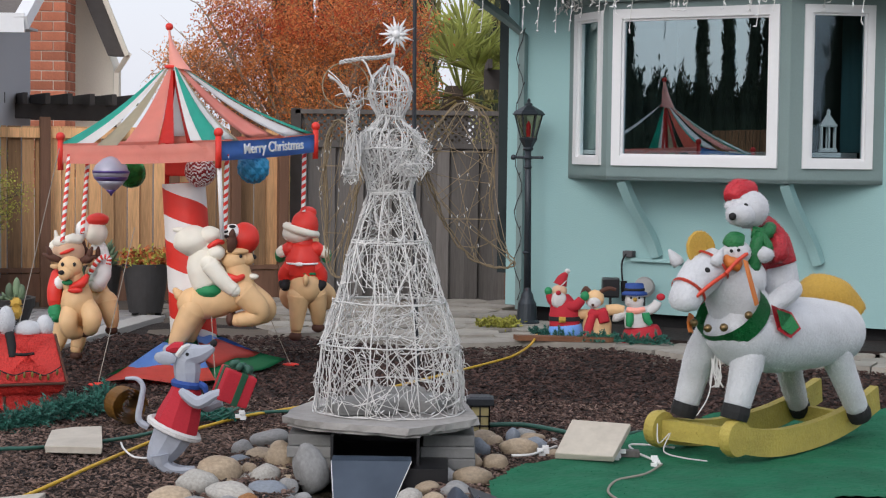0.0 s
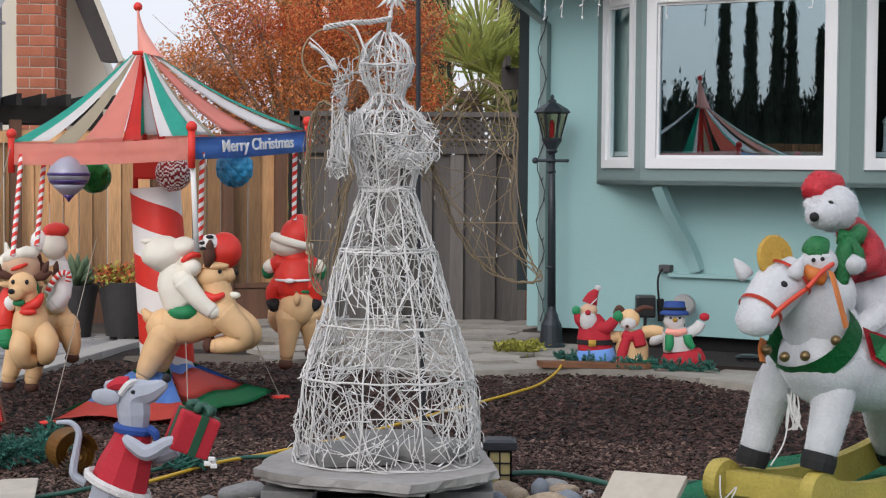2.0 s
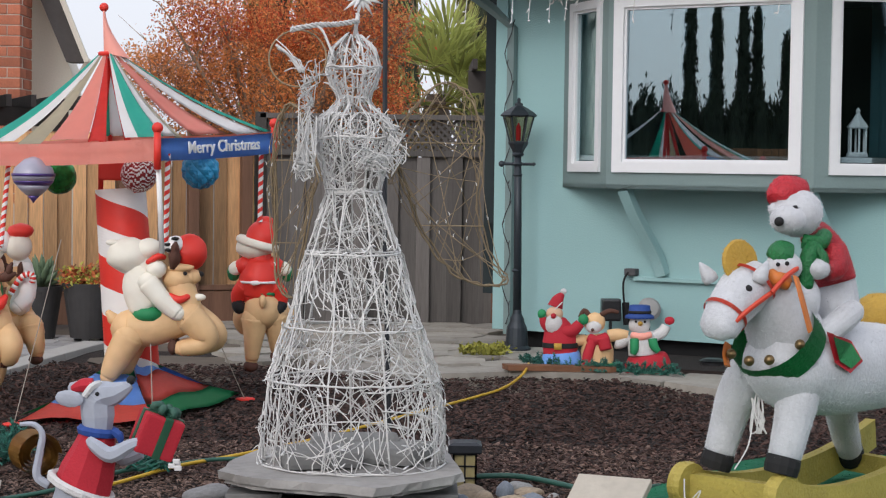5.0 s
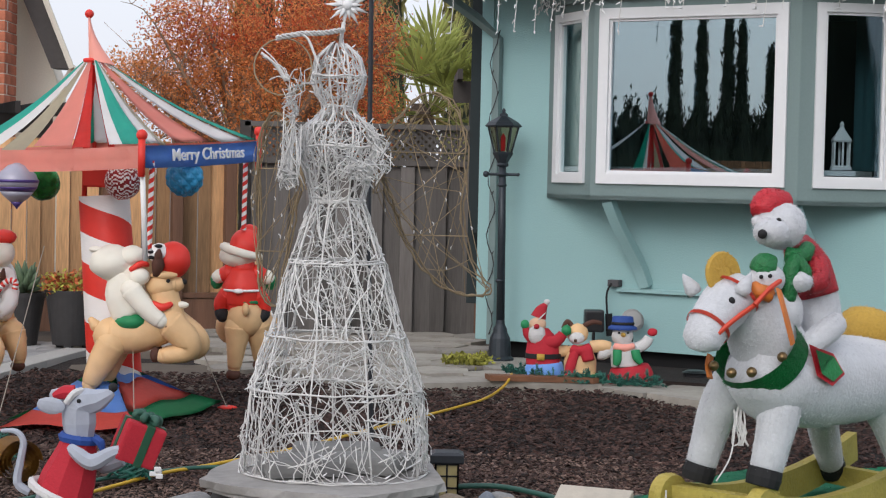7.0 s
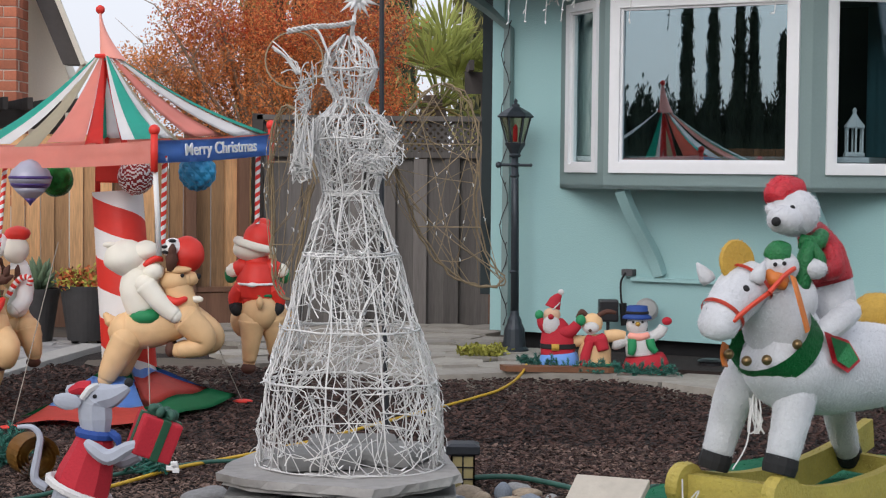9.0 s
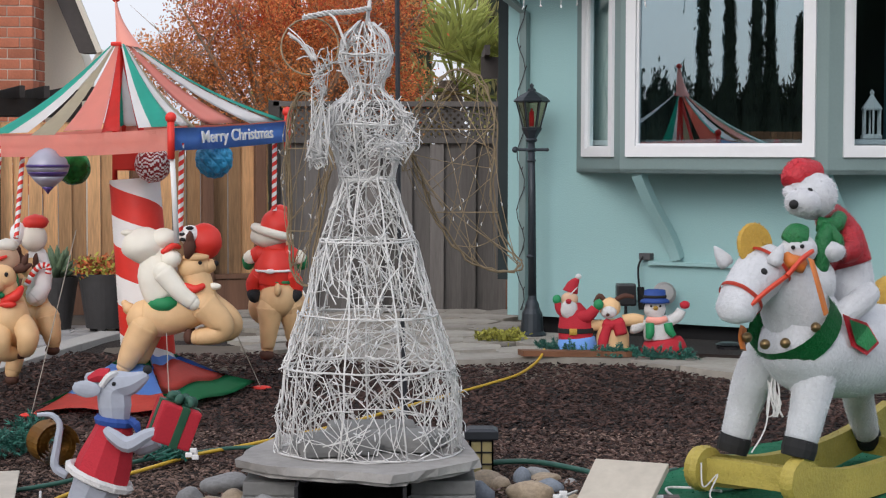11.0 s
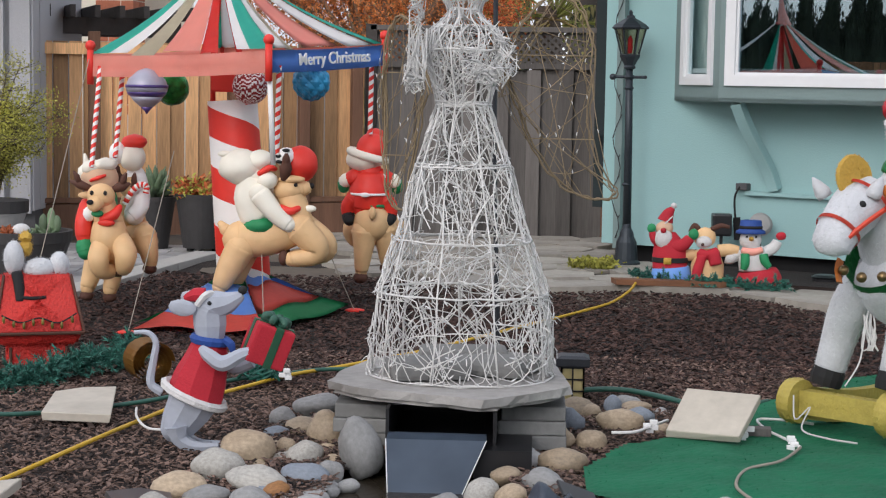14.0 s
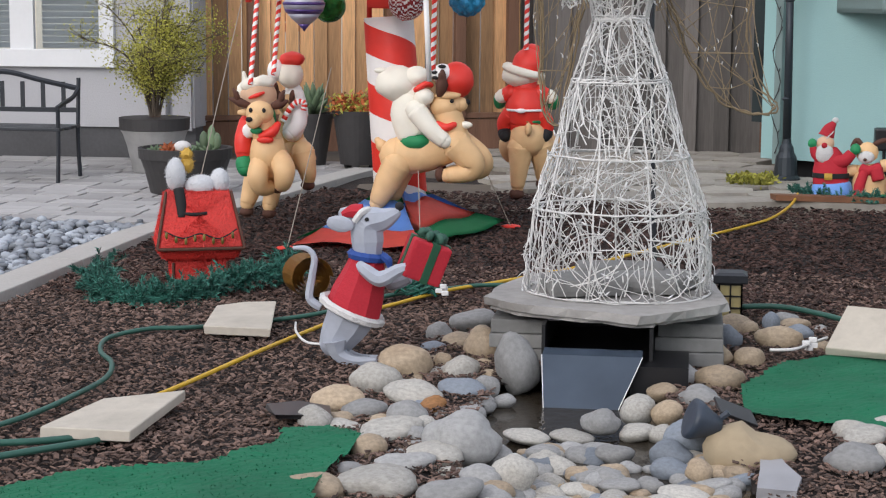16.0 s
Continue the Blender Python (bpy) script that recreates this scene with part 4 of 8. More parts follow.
    # sleeve hanging down from the lifted arm, and fingers of wire
    for k in range(16):
        x = -0.43 + rng.uniform(-0.03, 0.04)
        sweep(white, smooth_path([(x, 6.47, rng.uniform(1.5, 1.62)), (x + rng.uniform(-0.02, 0.02), 6.46, 1.4), (x + rng.uniform(-0.03, 0.03), 6.48, rng.uniform(1.28, 1.36))], 3), 0.0028, 4)
    for k in range(9):
        p = Vector((-0.44, 6.46, 1.70))
        d = Vector((rng.uniform(-0.10, 0.04), rng.uniform(-0.02, 0.02), rng.uniform(-0.02, 0.12)))
        sweep(white, smooth_path([p, p + d * 0.5 + Vector((0, 0, 0.015)), p + d], 3), 0.003, 4)
    sweep(white, smooth_path([(-0.45, 6.46, 1.70), (-0.49, 6.46, 1.76), (-0.54, 6.46, 1.80)], 4), 0.006, 5)
    # halo hoop, bar and star
    hoop = [(-0.465 + 0.105 * math.cos(a), 6.52 + 0.03 * math.sin(a), 1.755 + 0.105 * math.sin(a)) for a in (2 * math.pi * k / 30 for k in range(31))]
    piece("halo_hoop", sweep(bmesh.new(), hoop, 0.0035, 5, cap=False), BROWN_WIRE, "thin brown wire hoop")
    horn = bmesh.new()
    for w in range(3):
        sweep(horn, [p + Vector((0, 0.007 * math.cos(k * 1.3 + w * 2.1), 0.008 * math.sin(k * 1.3 + w * 2.1) + 0.002)) for k, p in enumerate(smooth_path([(-0.49, 6.5, 1.855), (-0.40, 6.5, 1.873), (-0.32, 6.55, 1.882), (-0.245, 6.6, 1.90)], 9))], 0.0042, 5)
    sweep(horn, smooth_path([(-0.47, 6.5, 1.87), (-0.40, 6.5, 1.873), (-0.32, 6.55, 1.882), (-0.255, 6.6, 1.895)], 4), [0.004] * 13, 5)
    piece("horn", horn, WIRE, "horn of twisted white cord")
    sweep(white, smooth_path([(-0.33, 6.5, 1.75), (-0.37, 6.5, 1.85), (-0.40, 6.5, 1.873)], 4), 0.005, 5)
    sweep(white, [(-0.262, 6.62, 1.84), (-0.25, 6.62, 1.93)], 0.008, 6)
    star = Vector((-0.238, 6.62, 1.995))
    rays = ball(bmesh.new(), star, 0.022)
    for k in range(18):
        a = 2 * math.pi * k / 18
        L = 0.085 if k % 2 else 0.058
        tip = star + Vector((math.cos(a) * L, rng.uniform(-0.02, 0.02), math.sin(a) * L))
        sweep(rays, [star, (star + tip) / 2, tip], [0.004, 0.010, 0.001], 4)
    piece("star", rays, BULB, "clear plastic star with pointed rays")
    # wings
    for pts in ([(-0.13, 6.78, 1.30), (-0.10, 6.84, 1.50), (-0.02, 6.88, 1.62), (0.06, 6.9, 1.69), (0.15, 6.9, 1.66), (0.21, 6.9, 1.54), (0.22, 6.9, 1.38), (0.21, 6.9, 1.2), (0.26, 6.9, 1.02), (0.32, 6.9, 0.94), (0.28, 6.9, 0.905), (0.14, 6.9, 0.94), (0.02, 6.88, 1.07), (-0.06, 6.86, 1.24), (-0.12, 6.82, 1.40)],
                [(-0.40, 6.78, 1.30), (-0.45, 6.84, 1.52), (-0.52, 6.88, 1.60), (-0.575, 6.9, 1.52), (-0.58, 6.9, 1.3), (-0.575, 6.9, 1.05), (-0.56, 6.9, 0.9), (-0.50, 6.88, 0.86), (-0.46, 6.86, 1.1), (-0.42, 6.82, 1.3)]):
        outline = smooth_path(pts, 5)
        brown = bmesh.new()
        for off in (0.0, 0.012):
            sweep(brown, [p + Vector((rng.uniform(-0.006, 0.006) + off, 0, rng.uniform(-0.006, 0.006))) for p in outline], 0.0042, 4, cap=False)
        for k in range(34):
            p, q = rng.choice(outline), rng.choice(outline)
            mid = (p + q) / 2 + Vector((rng.uniform(-0.03, 0.03), rng.uniform(-0.01, 0.01), rng.uniform(-0.03, 0.03)))
            sweep(brown, smooth_path([p, mid, q], 3), 0.0018, 3, cap=False)
            if rng.random() < 0.8:
                sweep(bulbs, [mid, mid + Vector((0, 0, 0.008)), mid + Vector((rng.uniform(-0.008, 0.008), 0, 0.015))], [0.0026, 0.0026, 0.001], 4)
        zmid = (min(p.z for p in outline) + max(p.z for p in outline)) / 2
        for z in (zmid - 0.16, zmid + 0.16):
            xs = [p.x for p in outline if abs(p.z - z) < 0.06]
            if len(xs) > 1:
                sweep(brown, [(min(xs), 6.89, z), (max(xs), 6.89, z)], 0.003, 4)
        piece("wing", brown, BROWN_WIRE, "wing of brown wire with small bulbs", "stuff")
    piece("light_cords", white, WIRE, "tangled white light cords", "stuff")
    piece("bulbs", bulbs, BULB, "small clear bulbs", "stuff")


def figure(name, layers, m=None, smooth=True, parent=None):
    """One mesh out of several bmeshes, each with its own material."""
    me = bpy.data.meshes.new(name)
    whole = bmesh.new()
    for i, (material, bm) in enumerate(layers.items()):
        bmesh.ops.recalc_face_normals(bm, faces=bm.faces)
        tmp = bpy.data.meshes.new("tmp")
        bm.to_mesh(tmp)
        bm.free()
        start = len(whole.faces)
        whole.from_mesh(tmp)
        whole.faces.ensure_lookup_table()
        for k in range(start, len(whole.faces)):
            whole.faces[k].material_index = i
        me.materials.append(material)
        bpy.data.meshes.remove(tmp)
    whole.to_mesh(me)
    whole.free()
    if smooth:
        me.polygons.foreach_set("use_smooth", [True] * len(me.polygons))
    ob = new(name, me)
    ob.parent = parent
    if m is not None:
        ob.matrix_basis = m
    return ob


angel = thing("wire_angel", pose(0, 0, 0), "tall white wire-frame angel wound with light cords", "angel sculpture")
wire_angel(angel)

# artificial turf mats
def turf(name, outline, seed):
    rng = random.Random(seed)
    ring = []
    for (x1, y1), (x2, y2) in zip(outline, outline[1:] + outline[:1]):
        n = max(2, int(math.hypot(x2 - x1, y2 - y1) / 0.05))
        for k in range(n):
            ring.append((x1 + (x2 - x1) * k / n + rng.uniform(-0.008, 0.008), y1 + (y2 - y1) * k / n + rng.uniform(-0.008, 0.008)))
    xs, ys = [p[0] for p in ring], [p[1] for p in ring]
    verts, faces, idx = [], [], {}
    st = 0.017
    for j in range(int((max(ys) - min(ys)) / st) + 2):
        for i in range(int((max(xs) - min(xs)) / st) + 2):
            x, y = min(xs) + i * st, min(ys) + j * st
            idx[i, j] = len(verts)
            verts.append((x, y, 0.052 + 0.022 * noise.noise(Vector((x * 2.2, y * 2.2, seed))) + 0.012 * noise.noise(Vector((x * 7, y * 7, seed))) + rng.uniform(-0.002, 0.002)))
    for (i, j), k in idx.items():
        if (i + 1, j + 1) in idx and all(in_poly(verts[idx[p]][0], verts[idx[p]][1], ring) for p in ((i, j), (i + 1, j + 1))):
            faces.append((k, idx[i + 1, j], idx[i + 1, j + 1], idx[i, j + 1]))
    # tufts of the pile
    for q in range(5000):
        x, y = rng.uniform(min(xs), max(xs)), rng.uniform(min(ys), max(ys))
        if in_poly(x, y, ring):
            z = 0.050 + 0.022 * noise.noise(Vector((x * 2.2, y * 2.2, seed))) + 0.012 * noise.noise(Vector((x * 7, y * 7, seed)))
            a = rng.uniform(0, 6.28)
            k = len(verts)
            verts += [(x - 0.003 * math.cos(a), y - 0.003 * math.sin(a), z), (x + 0.003 * math.cos(a), y + 0.003 * math.sin(a), z), (x + rng.uniform(-0.006, 0.006), y + rng.uniform(-0.006, 0.006), z + rng.uniform(0.004, 0.008))]
            faces.append((k, k + 1, k + 2))
    ob = raw(name, verts, faces, TURF)
    return tagged(ob, "wrinkled bright green artificial turf mat on the mulch", "turf mat")


turf("turf_mat", [(0.186, 5.589), (0.344, 5.496), (0.503, 5.431), (0.721, 5.45), (1.5, 5.6), (2.6, 5.9), (2.7, 8.3), (1.6, 8.1), (1.077, 7.476), (0.942, 7.319), (0.715, 6.843), (0.506, 6.464), (0.353, 6.402), (0.192, 6.006)], 2)
turf("turf_mat", [(-2.4, 3.9), (-0.88, 3.9), (-0.96, 4.65), (-0.93, 5.1), (-1.06, 5.22), (-1.21, 5.17), (-1.19, 4.95), (-1.3, 4.72), (-1.5, 4.66), (-1.67, 4.55), (-1.78, 4.38), (-2.4, 4.2)], 5)


# pale flat stones lying about
def flat_stone(outline, m, thick, label):
    bm = bmesh.new()
    slab(bm, outline, -thick / 2, thick / 2, 0.006)
    bmesh.ops.bevel(bm, geom=bm.edges[:], offset=0.003, segments=1, affect="EDGES")
    ob = part("flat_stone", bm, PALE_STONE)
    ob.matrix_basis = m
    return tagged(ob, label, "flat stone")


flat_stone([(-0.168, -0.206), (0.121, -0.233), (0.141, 0.285), (-0.093, 0.154)], pose(-1.736, 5.187, 0.055, 1, -1), 0.034, "pale cream flagstone with an orange streak on the mulch")
flat_stone([(-0.095, -0.24), (0.176, -0.236), (0.067, 0.315), (-0.06, 0.27), (-0.15, 0.165)], pose(-1.762, 6.86, 0.055, 1, 1), 0.034, "pale cream flagstone lying on the mulch")
flat_stone([(-0.136, 0.0), (0.136, 0.0), (0.166, 0.245), (-0.116, 0.25)], pose(0.643, 6.443, 0.075, 30, 0, -19.4), 0.035, "pale square flagstone propped up at an angle")
prop = part("wood_scrap", box(bmesh.new(), (0, 0, 0), (0.3, 0.06, 0.03), bevel=0.004), GREY_WOOD)
prop.matrix_basis = pose(0.763, 6.613, 0.07, 0, 0, -4)
tagged(prop, "grey wooden stake under the propped flagstone", "stake")


# ---- carousel ----
RED_FABRIC = mat("red_nylon", (0.86, 0.045, 0.03), 0.5, scale=13, vary=0.08, bump=0.4, coarse=4, thin=0.08, fine=3)
CORAL = mat("faded_coral_nylon", (0.97, 0.40, 0.32), 0.6, scale=13, vary=0.05, bump=0.35, coarse=3, thin=0.06, fine=3)
WHITE_FABRIC = mat("white_nylon", (0.94, 0.93, 0.91), 0.6, scale=13, vary=0.03, bump=0.35, coarse=3, thin=0.06, fine=3)
CREAM_FABRIC = mat("cream_nylon", (0.92, 0.88, 0.76), 0.6, scale=15, vary=0.06, bump=0.6, coarse=4, thin=0.06, fine=3)
# white nylon with the shade of its underside put into the colour
WHITE_FABRIC_SHADED = mat("shaded_white_nylon", (0.62, 0.56, 0.41), 0.6, scale=30, vary=0.08, bump=0.1, coarse=3, thin=0.12)
GREEN_FABRIC = mat("teal_green_nylon", (0.05, 0.56, 0.43), 0.6, scale=13, vary=0.06, bump=0.35, coarse=3, thin=0.06, fine=3)
GREEN_DEEP = mat("green_nylon", (0.02, 0.30, 0.11), 0.6, scale=30, vary=0.1, bump=0.1, coarse=3, thin=0.12)
BLUE_FABRIC = mat("blue_nylon", (0.19, 0.41, 0.90), 0.6, scale=13, vary=0.06, bump=0.35, coarse=3, thin=0.06, fine=3)
DEER = mat("tan_nylon", (0.82, 0.53, 0.27), 0.6, scale=15, vary=0.1, bump=0.6, coarse=4, fine=3)
BROWN_FABRIC = mat("brown_felt", (0.10, 0.04, 0.025), 0.8, vary=0.1)
BLACK_FABRIC = mat("black_felt", (0.012, 0.012, 0.013), 0.8, vary=0.1)
SKIN_FABRIC = mat("peach_felt", (0.68, 0.45, 0.30), 0.8, vary=0.05)
CORD = mat("grey_cord", (0.33, 0.29, 0.24), 0.8, vary=0.1)

CL, CF, CR, CB = Vector((-2.46, 9.8, 1.47)), Vector((-1.375, 9.2, 1.505)), Vector((-0.857, 10.2, 1.56)), Vector((-1.9, 10.8, 1.53))
PEAK = Vector((-1.775, 10.0, 2.01))
carousel = thing("carousel", pose(0, 0, 0), "inflatable striped carousel with reindeer riders and ornaments", "carousel")
corners = [CL, CF, CR, CB]


def rim(s):
    s = s % 4
    k = int(s)
    return corners[k].lerp(corners[(k + 1) % 4], s - k)


def canopy_strip(s0, s1, material, drop=0.0, name="canopy_strip"):
    """A fabric gore from the peak down to the rim, sagging inwards."""
    bm = bmesh.new()
    n, w = 10, 4
    rows = []
    for i in range(n + 1):
        f = i / n
        row = []
        for j in range(w + 1):
            s = s0 + (s1 - s0) * j / w
            q = PEAK.lerp(rim(s), 0.07 + 0.93 * f)
            q.z -= 0.04 * math.sin(math.pi * f) + drop * f * (1 if j in (0, w) else 0.6)
            row.append(bm.verts.new(q))
        rows.append(row)
    for a, b in zip(rows, rows[1:]):
        for j in range(w):
            bm.faces.new((a[j], a[j + 1], b[j + 1], b[j]))
    bmesh.ops.solidify(bm, geom=bm.faces[:], thickness=0.004)
    return part(name, bm, material, carousel, smooth=True)


# beige and red gores: shaded undersides of white and coral, put into colour
for s0, s1, m, d in ((0.0, 0.11, GREEN_FABRIC, 0), (0.11, 0.22, WHITE_FABRIC, 0), (0.22, 0.36, WHITE_FABRIC_SHADED, 0.03), (0.42, 0.63, CORAL, 0), (0.63, 0.73, RED_FABRIC, 0.02), (0.83, 0.90, WHITE_FABRIC, 0), (0.90, 1.05, GREEN_FABRIC, 0), (1.05, 1.15, WHITE_FABRIC, 0), (1.15, 1.21, WHITE_FABRIC_SHADED, 0.02), (1.28, 1.56, CORAL, 0), (1.66, 1.90, WHITE_FABRIC, 0.01), (1.90, 1.98, GREEN_FABRIC, 0), (2.9, 3.0, WHITE_FABRIC, 0), (3.0, 3.1, GREEN_FABRIC, 0)):
    canopy_strip(s0, s1, m, d)
# spire flag with its ball
bm = bmesh.new()
rows = []
for k in range(9):
    f = k / 8
    w = 0.012 + 0.135 * (1 - f) ** 1.7
    c = Vector((PEAK.x - 0.022 + w * 0.5 - 0.006 * f, PEAK.y, PEAK.z - 0.035 + 0.245 * f - 0.02 * (1 - f) * 0.5))
    rows.append([bm.verts.new(c + Vector((w * 0.5 * math.cos(t), (0.014 + 0.045 * (1 - f)) * math.sin(t), -0.012 * (1 - f) * math.cos(t)))) for t in (2 * math.pi * q / 12 for q in range(12))])
for p, q in zip(rows, rows[1:]):
    for k in range(12):
        bm.faces.new((p[k], p[(k + 1) % 12], q[(k + 1) % 12], q[k]))
bm.faces.new(rows[-1])
part("spire", bm, CORAL, carousel, "coral cloth pennant at the peak", smooth=True)
part("spire_collar", lathe(bmesh.new(), [(0.05, 0), (0.055, 0.012), (0.05, 0.022)], (PEAK.x, PEAK.y, PEAK.z - 0.045), 14), RED_FABRIC, carousel)
part("finial", ball(bmesh.new(), (PEAK.x - 0.022, PEAK.y, PEAK.z + 0.225), 0.026), RED_FABRIC, carousel, smooth=True)


def band(a, b, z0, z1, sag, n=14):
    """A fabric band hung between two corners."""
    bm = bmesh.new()
    rows = []
    for i in range(n + 1):
        f = i / n
        p = a.lerp(b, f)
        s = sag * 4 * f * (1 - f)
        wob = 0.006 * math.sin(f * 23)
        rows.append([bm.verts.new((p.x, p.y + wob * k, p.z + z - s)) for k, z in ((0, z1), (1, (z0 + z1) / 2), (-1, z0))])
    for r, q in zip(rows, rows[1:]):
        for j in (0, 1):
            bm.faces.new((r[j], q[j], q[j + 1], r[j + 1]))
    bmesh.ops.solidify(bm, geom=bm.faces[:], thickness=0.012)
    return bm


part("banner", band(CL, CF, -0.125, -0.008, 0.012), CORAL, carousel, "red banner band", smooth=True)
blue = part("banner", band(CF, CR, -0.125, -0.008, 0.008), BLUE_FABRIC, carousel, "blue banner with white lettering", smooth=True)
part("banner", band(CR, CB, -0.05, 0.0, 0.012), CORAL, carousel, "red banner band", smooth=True)
part("banner", band(CB, CL, -0.05, 0.0, 0.012), CORAL, carousel, "red banner band", smooth=True)
txt = bpy.data.curves.new("words", "FONT")
txt.body, txt.size, txt.extrude, txt.align_x, txt.align_y = "Merry Christmas", 0.105, 0.003, "CENTER", "CENTER"
txt.offset = 0.0012
tmp = new("words", txt)
me = bpy.data.meshes.new_from_object(tmp.evaluated_get(bpy.context.evaluated_depsgraph_get()))
bpy.data.objects.remove(tmp)
me.materials.append(WHITE_FABRIC)
words = new("lettering", me)
words.parent = blue
d = (CR - CF).normalized()
up = Vector((0, 0, 1))
up = (up - d * up.dot(d)).normalized()
out = d.cross(up)
mid = CF.lerp(CR, 0.53) + up * -0.068 + out * 0.016
words.matrix_basis = Matrix.Translation(mid) @ Matrix((d, up, out)).transposed().to_4x4() @ Matrix.Diagonal((0.97, 0.86, 1, 1))
for p in corners:
    bm = bmesh.new()
    sweep(bm, [p + Vector((0, 0, -0.17)), p + Vector((0, 0, 0.03))], 0.019, 10)
    ball(bm, p + Vector((0, 0, 0.045)), 0.03)
    part("corner_post", bm, RED_FABRIC, carousel, smooth=True)


def stripe_tube(p0, p1, r0, r1, seg, pitch, rings, square=0.0):
    """A tube with two spiral colours, as two bmeshes."""
    a, b = bmesh.new(), bmesh.new()
    p0, p1 = Vector(p0), Vector(p1)
    L = (p1 - p0).length
    d = (p1 - p0).normalized()
    s = d.orthogonal().normalized()
    u = d.cross(s)

    def vert(i, k):
        f = i / rings
        t = 2 * math.pi * (k / seg + f * L / pitch)
        r = (r0 + (r1 - r0) * f) * (1 - square * 0.18 * abs(math.sin(2 * t + 0.7)))
        return p0 + d * (L * f) + r * (math.cos(t) * s + math.sin(t) * u)

    for i in range(rings):
        for k in range(seg):
            bm = a if k < seg // 2 else b
            bm.faces.new([bm.verts.new(vert(*q)) for q in ((i, k), (i + 1, k), (i + 1, k + 1), (i, k + 1))])
    for bm in (a, b):
        bmesh.ops.remove_doubles(bm, verts=bm.verts, dist=0.0002)
    return a, b


a, b = stripe_tube((-1.625, 10.0, 0.18), (-1.70, 10.0, 1.225), 0.158, 0.146, 72, -0.335, 60, square=0.55)
part("column", a, RED_FABRIC, carousel, "red half of the candy-striped column", smooth=True)
part("column", b, WHITE_FABRIC, carousel, "white half of the candy-striped column", smooth=True)
part("drum", lathe(bmesh.new(), [(0.15, 0), (0.158, 0.01), (0.158, 0.16), (0.15, 0.17)], (-1.675, 10.0, 1.27), 4, Matrix.Rotation(0.6, 4, "Z")), RED_FABRIC, carousel, "red drum above the column")
bm = bmesh.new()
for dx, dy in ((-0.10, -0.06), (0.09, -0.09), (0.05, 0.1)):
    sweep(bm, [(-1.70 + dx, 10.0 + dy, 1.2), (-1.72 + dx * 0.8, 10.0 + dy * 0.8, 1.5), (-1.765, 10.0, 1.95)], 0.015, 8)
part("mast", bm, RED_FABRIC, carousel, smooth=True)
# candy poles down to the riders
for top, bottom in (((-2.40, 9.78, 1.40), (-2.41, 9.62, 0.85)), ((-2.31, 9.95, 1.42), (-2.31, 9.75, 0.9)), ((-1.335, 9.3, 1.42), (-1.35, 9.35, 0.95)), ((-0.93, 10.2, 1.48), (-0.935, 10.2, 1.04))):
    a, b = stripe_tube(bottom, top, 0.0145, 0.0145, 8, 0.05, 60)
    pole = figure("candy_pole", {RED_FABRIC: a, WHITE_FABRIC: b}, parent=carousel)
bm = bmesh.new()
sweep(bm, [(-1.375, 9.22, 1.40), (-1.355, 9.25, 0.9)], 0.014, 8)
part("tent_pole", bm, WHITE_FABRIC, carousel, smooth=True)
# skirt mat at the foot, pegged out at its corners
MAT_RED = mat("scarlet_nylon", (0.80, 0.11, 0.08), 0.6, scale=30, vary=0.1, bump=0.1, coarse=3)
foot = Vector((-1.64, 9.95, 0.2))
TIPS = [Vector((-2.06, 9.05, 0.03)), Vector((-1.36, 9.0, 0.03)), Vector((-1.03, 10.1, 0.03)), Vector((-1.9, 10.7, 0.03))]


def mat_panel(a, b, f0, f1, material):
    bm = bmesh.new()
    rows = []
    for i in range(5):
        f = f0 + (f1 - f0) * i / 4
        row = []
        for j in range(9):
            g = j / 8
            q = foot.lerp(a.lerp(b, g), f)
            q.z = 0.055 + 0.24 * (1 - f) ** 1.15 + 0.012 * math.sin(g * 9 + f * 5)
            row.append(bm.verts.new(q))
        rows.append(row)
    for r, q in zip(rows, rows[1:]):
        for j in range(8):
            bm.faces.new((r[j], r[j + 1], q[j + 1], q[j]))
    bmesh.ops.solidify(bm, geom=bm.faces[:], thickness=0.006)
    part("mat_panel", bm, material, carousel, smooth=True)


for k, cols in enumerate(((GREEN_DEEP, BLUE_FABRIC, MAT_RED), (BLUE_FABRIC, MAT_RED, GREEN_DEEP), (GREEN_DEEP, BLUE_FABRIC, MAT_RED), (BLUE_FABRIC, MAT_RED, GREEN_DEEP))):
    a, b = TIPS[k], TIPS[(k + 1) % 4]
    for (f0, f1), m in zip(((0.1, 0.32), (0.32, 0.72), (0.72, 1.0)), cols):
        mat_panel(a, b, f0, f1, m)
for k in (0, 2):
    bm = bmesh.new()
    d = (TIPS[k] - foot).normalized()
    d.z = 0
    ball(bm, TIPS[k] + d * 0.03, (0.06, 0.05, 0.012))
    part("peg_loop", bm, RED_FABRIC, carousel, smooth=True)

# hanging ornaments
SILVER = mat("silver_lilac_foil", (0.46, 0.45, 0.54), 0.45, metal=0.3, vary=0.15, scale=10)
PURPLE = mat("purple_foil", (0.10, 0.06, 0.24), 0.3, metal=0.4, vary=0.15, scale=10)
GREEN_FOIL = mat("crumpled_green_foil", (0.05, 0.48, 0.09), 0.25, metal=0.6, vary=0.4, scale=34, bump=0.9)
BLUE_FOIL = mat("blue_paper_foil", (0.04, 0.36, 0.66), 0.4, metal=0.15, vary=0.2, scale=20)


def ornament(c, r, layers, label):
    ob = figure("ornament", layers)
    ob.matrix_basis = pose(*c)
    ob.parent = carousel
    return tagged(ob, label)


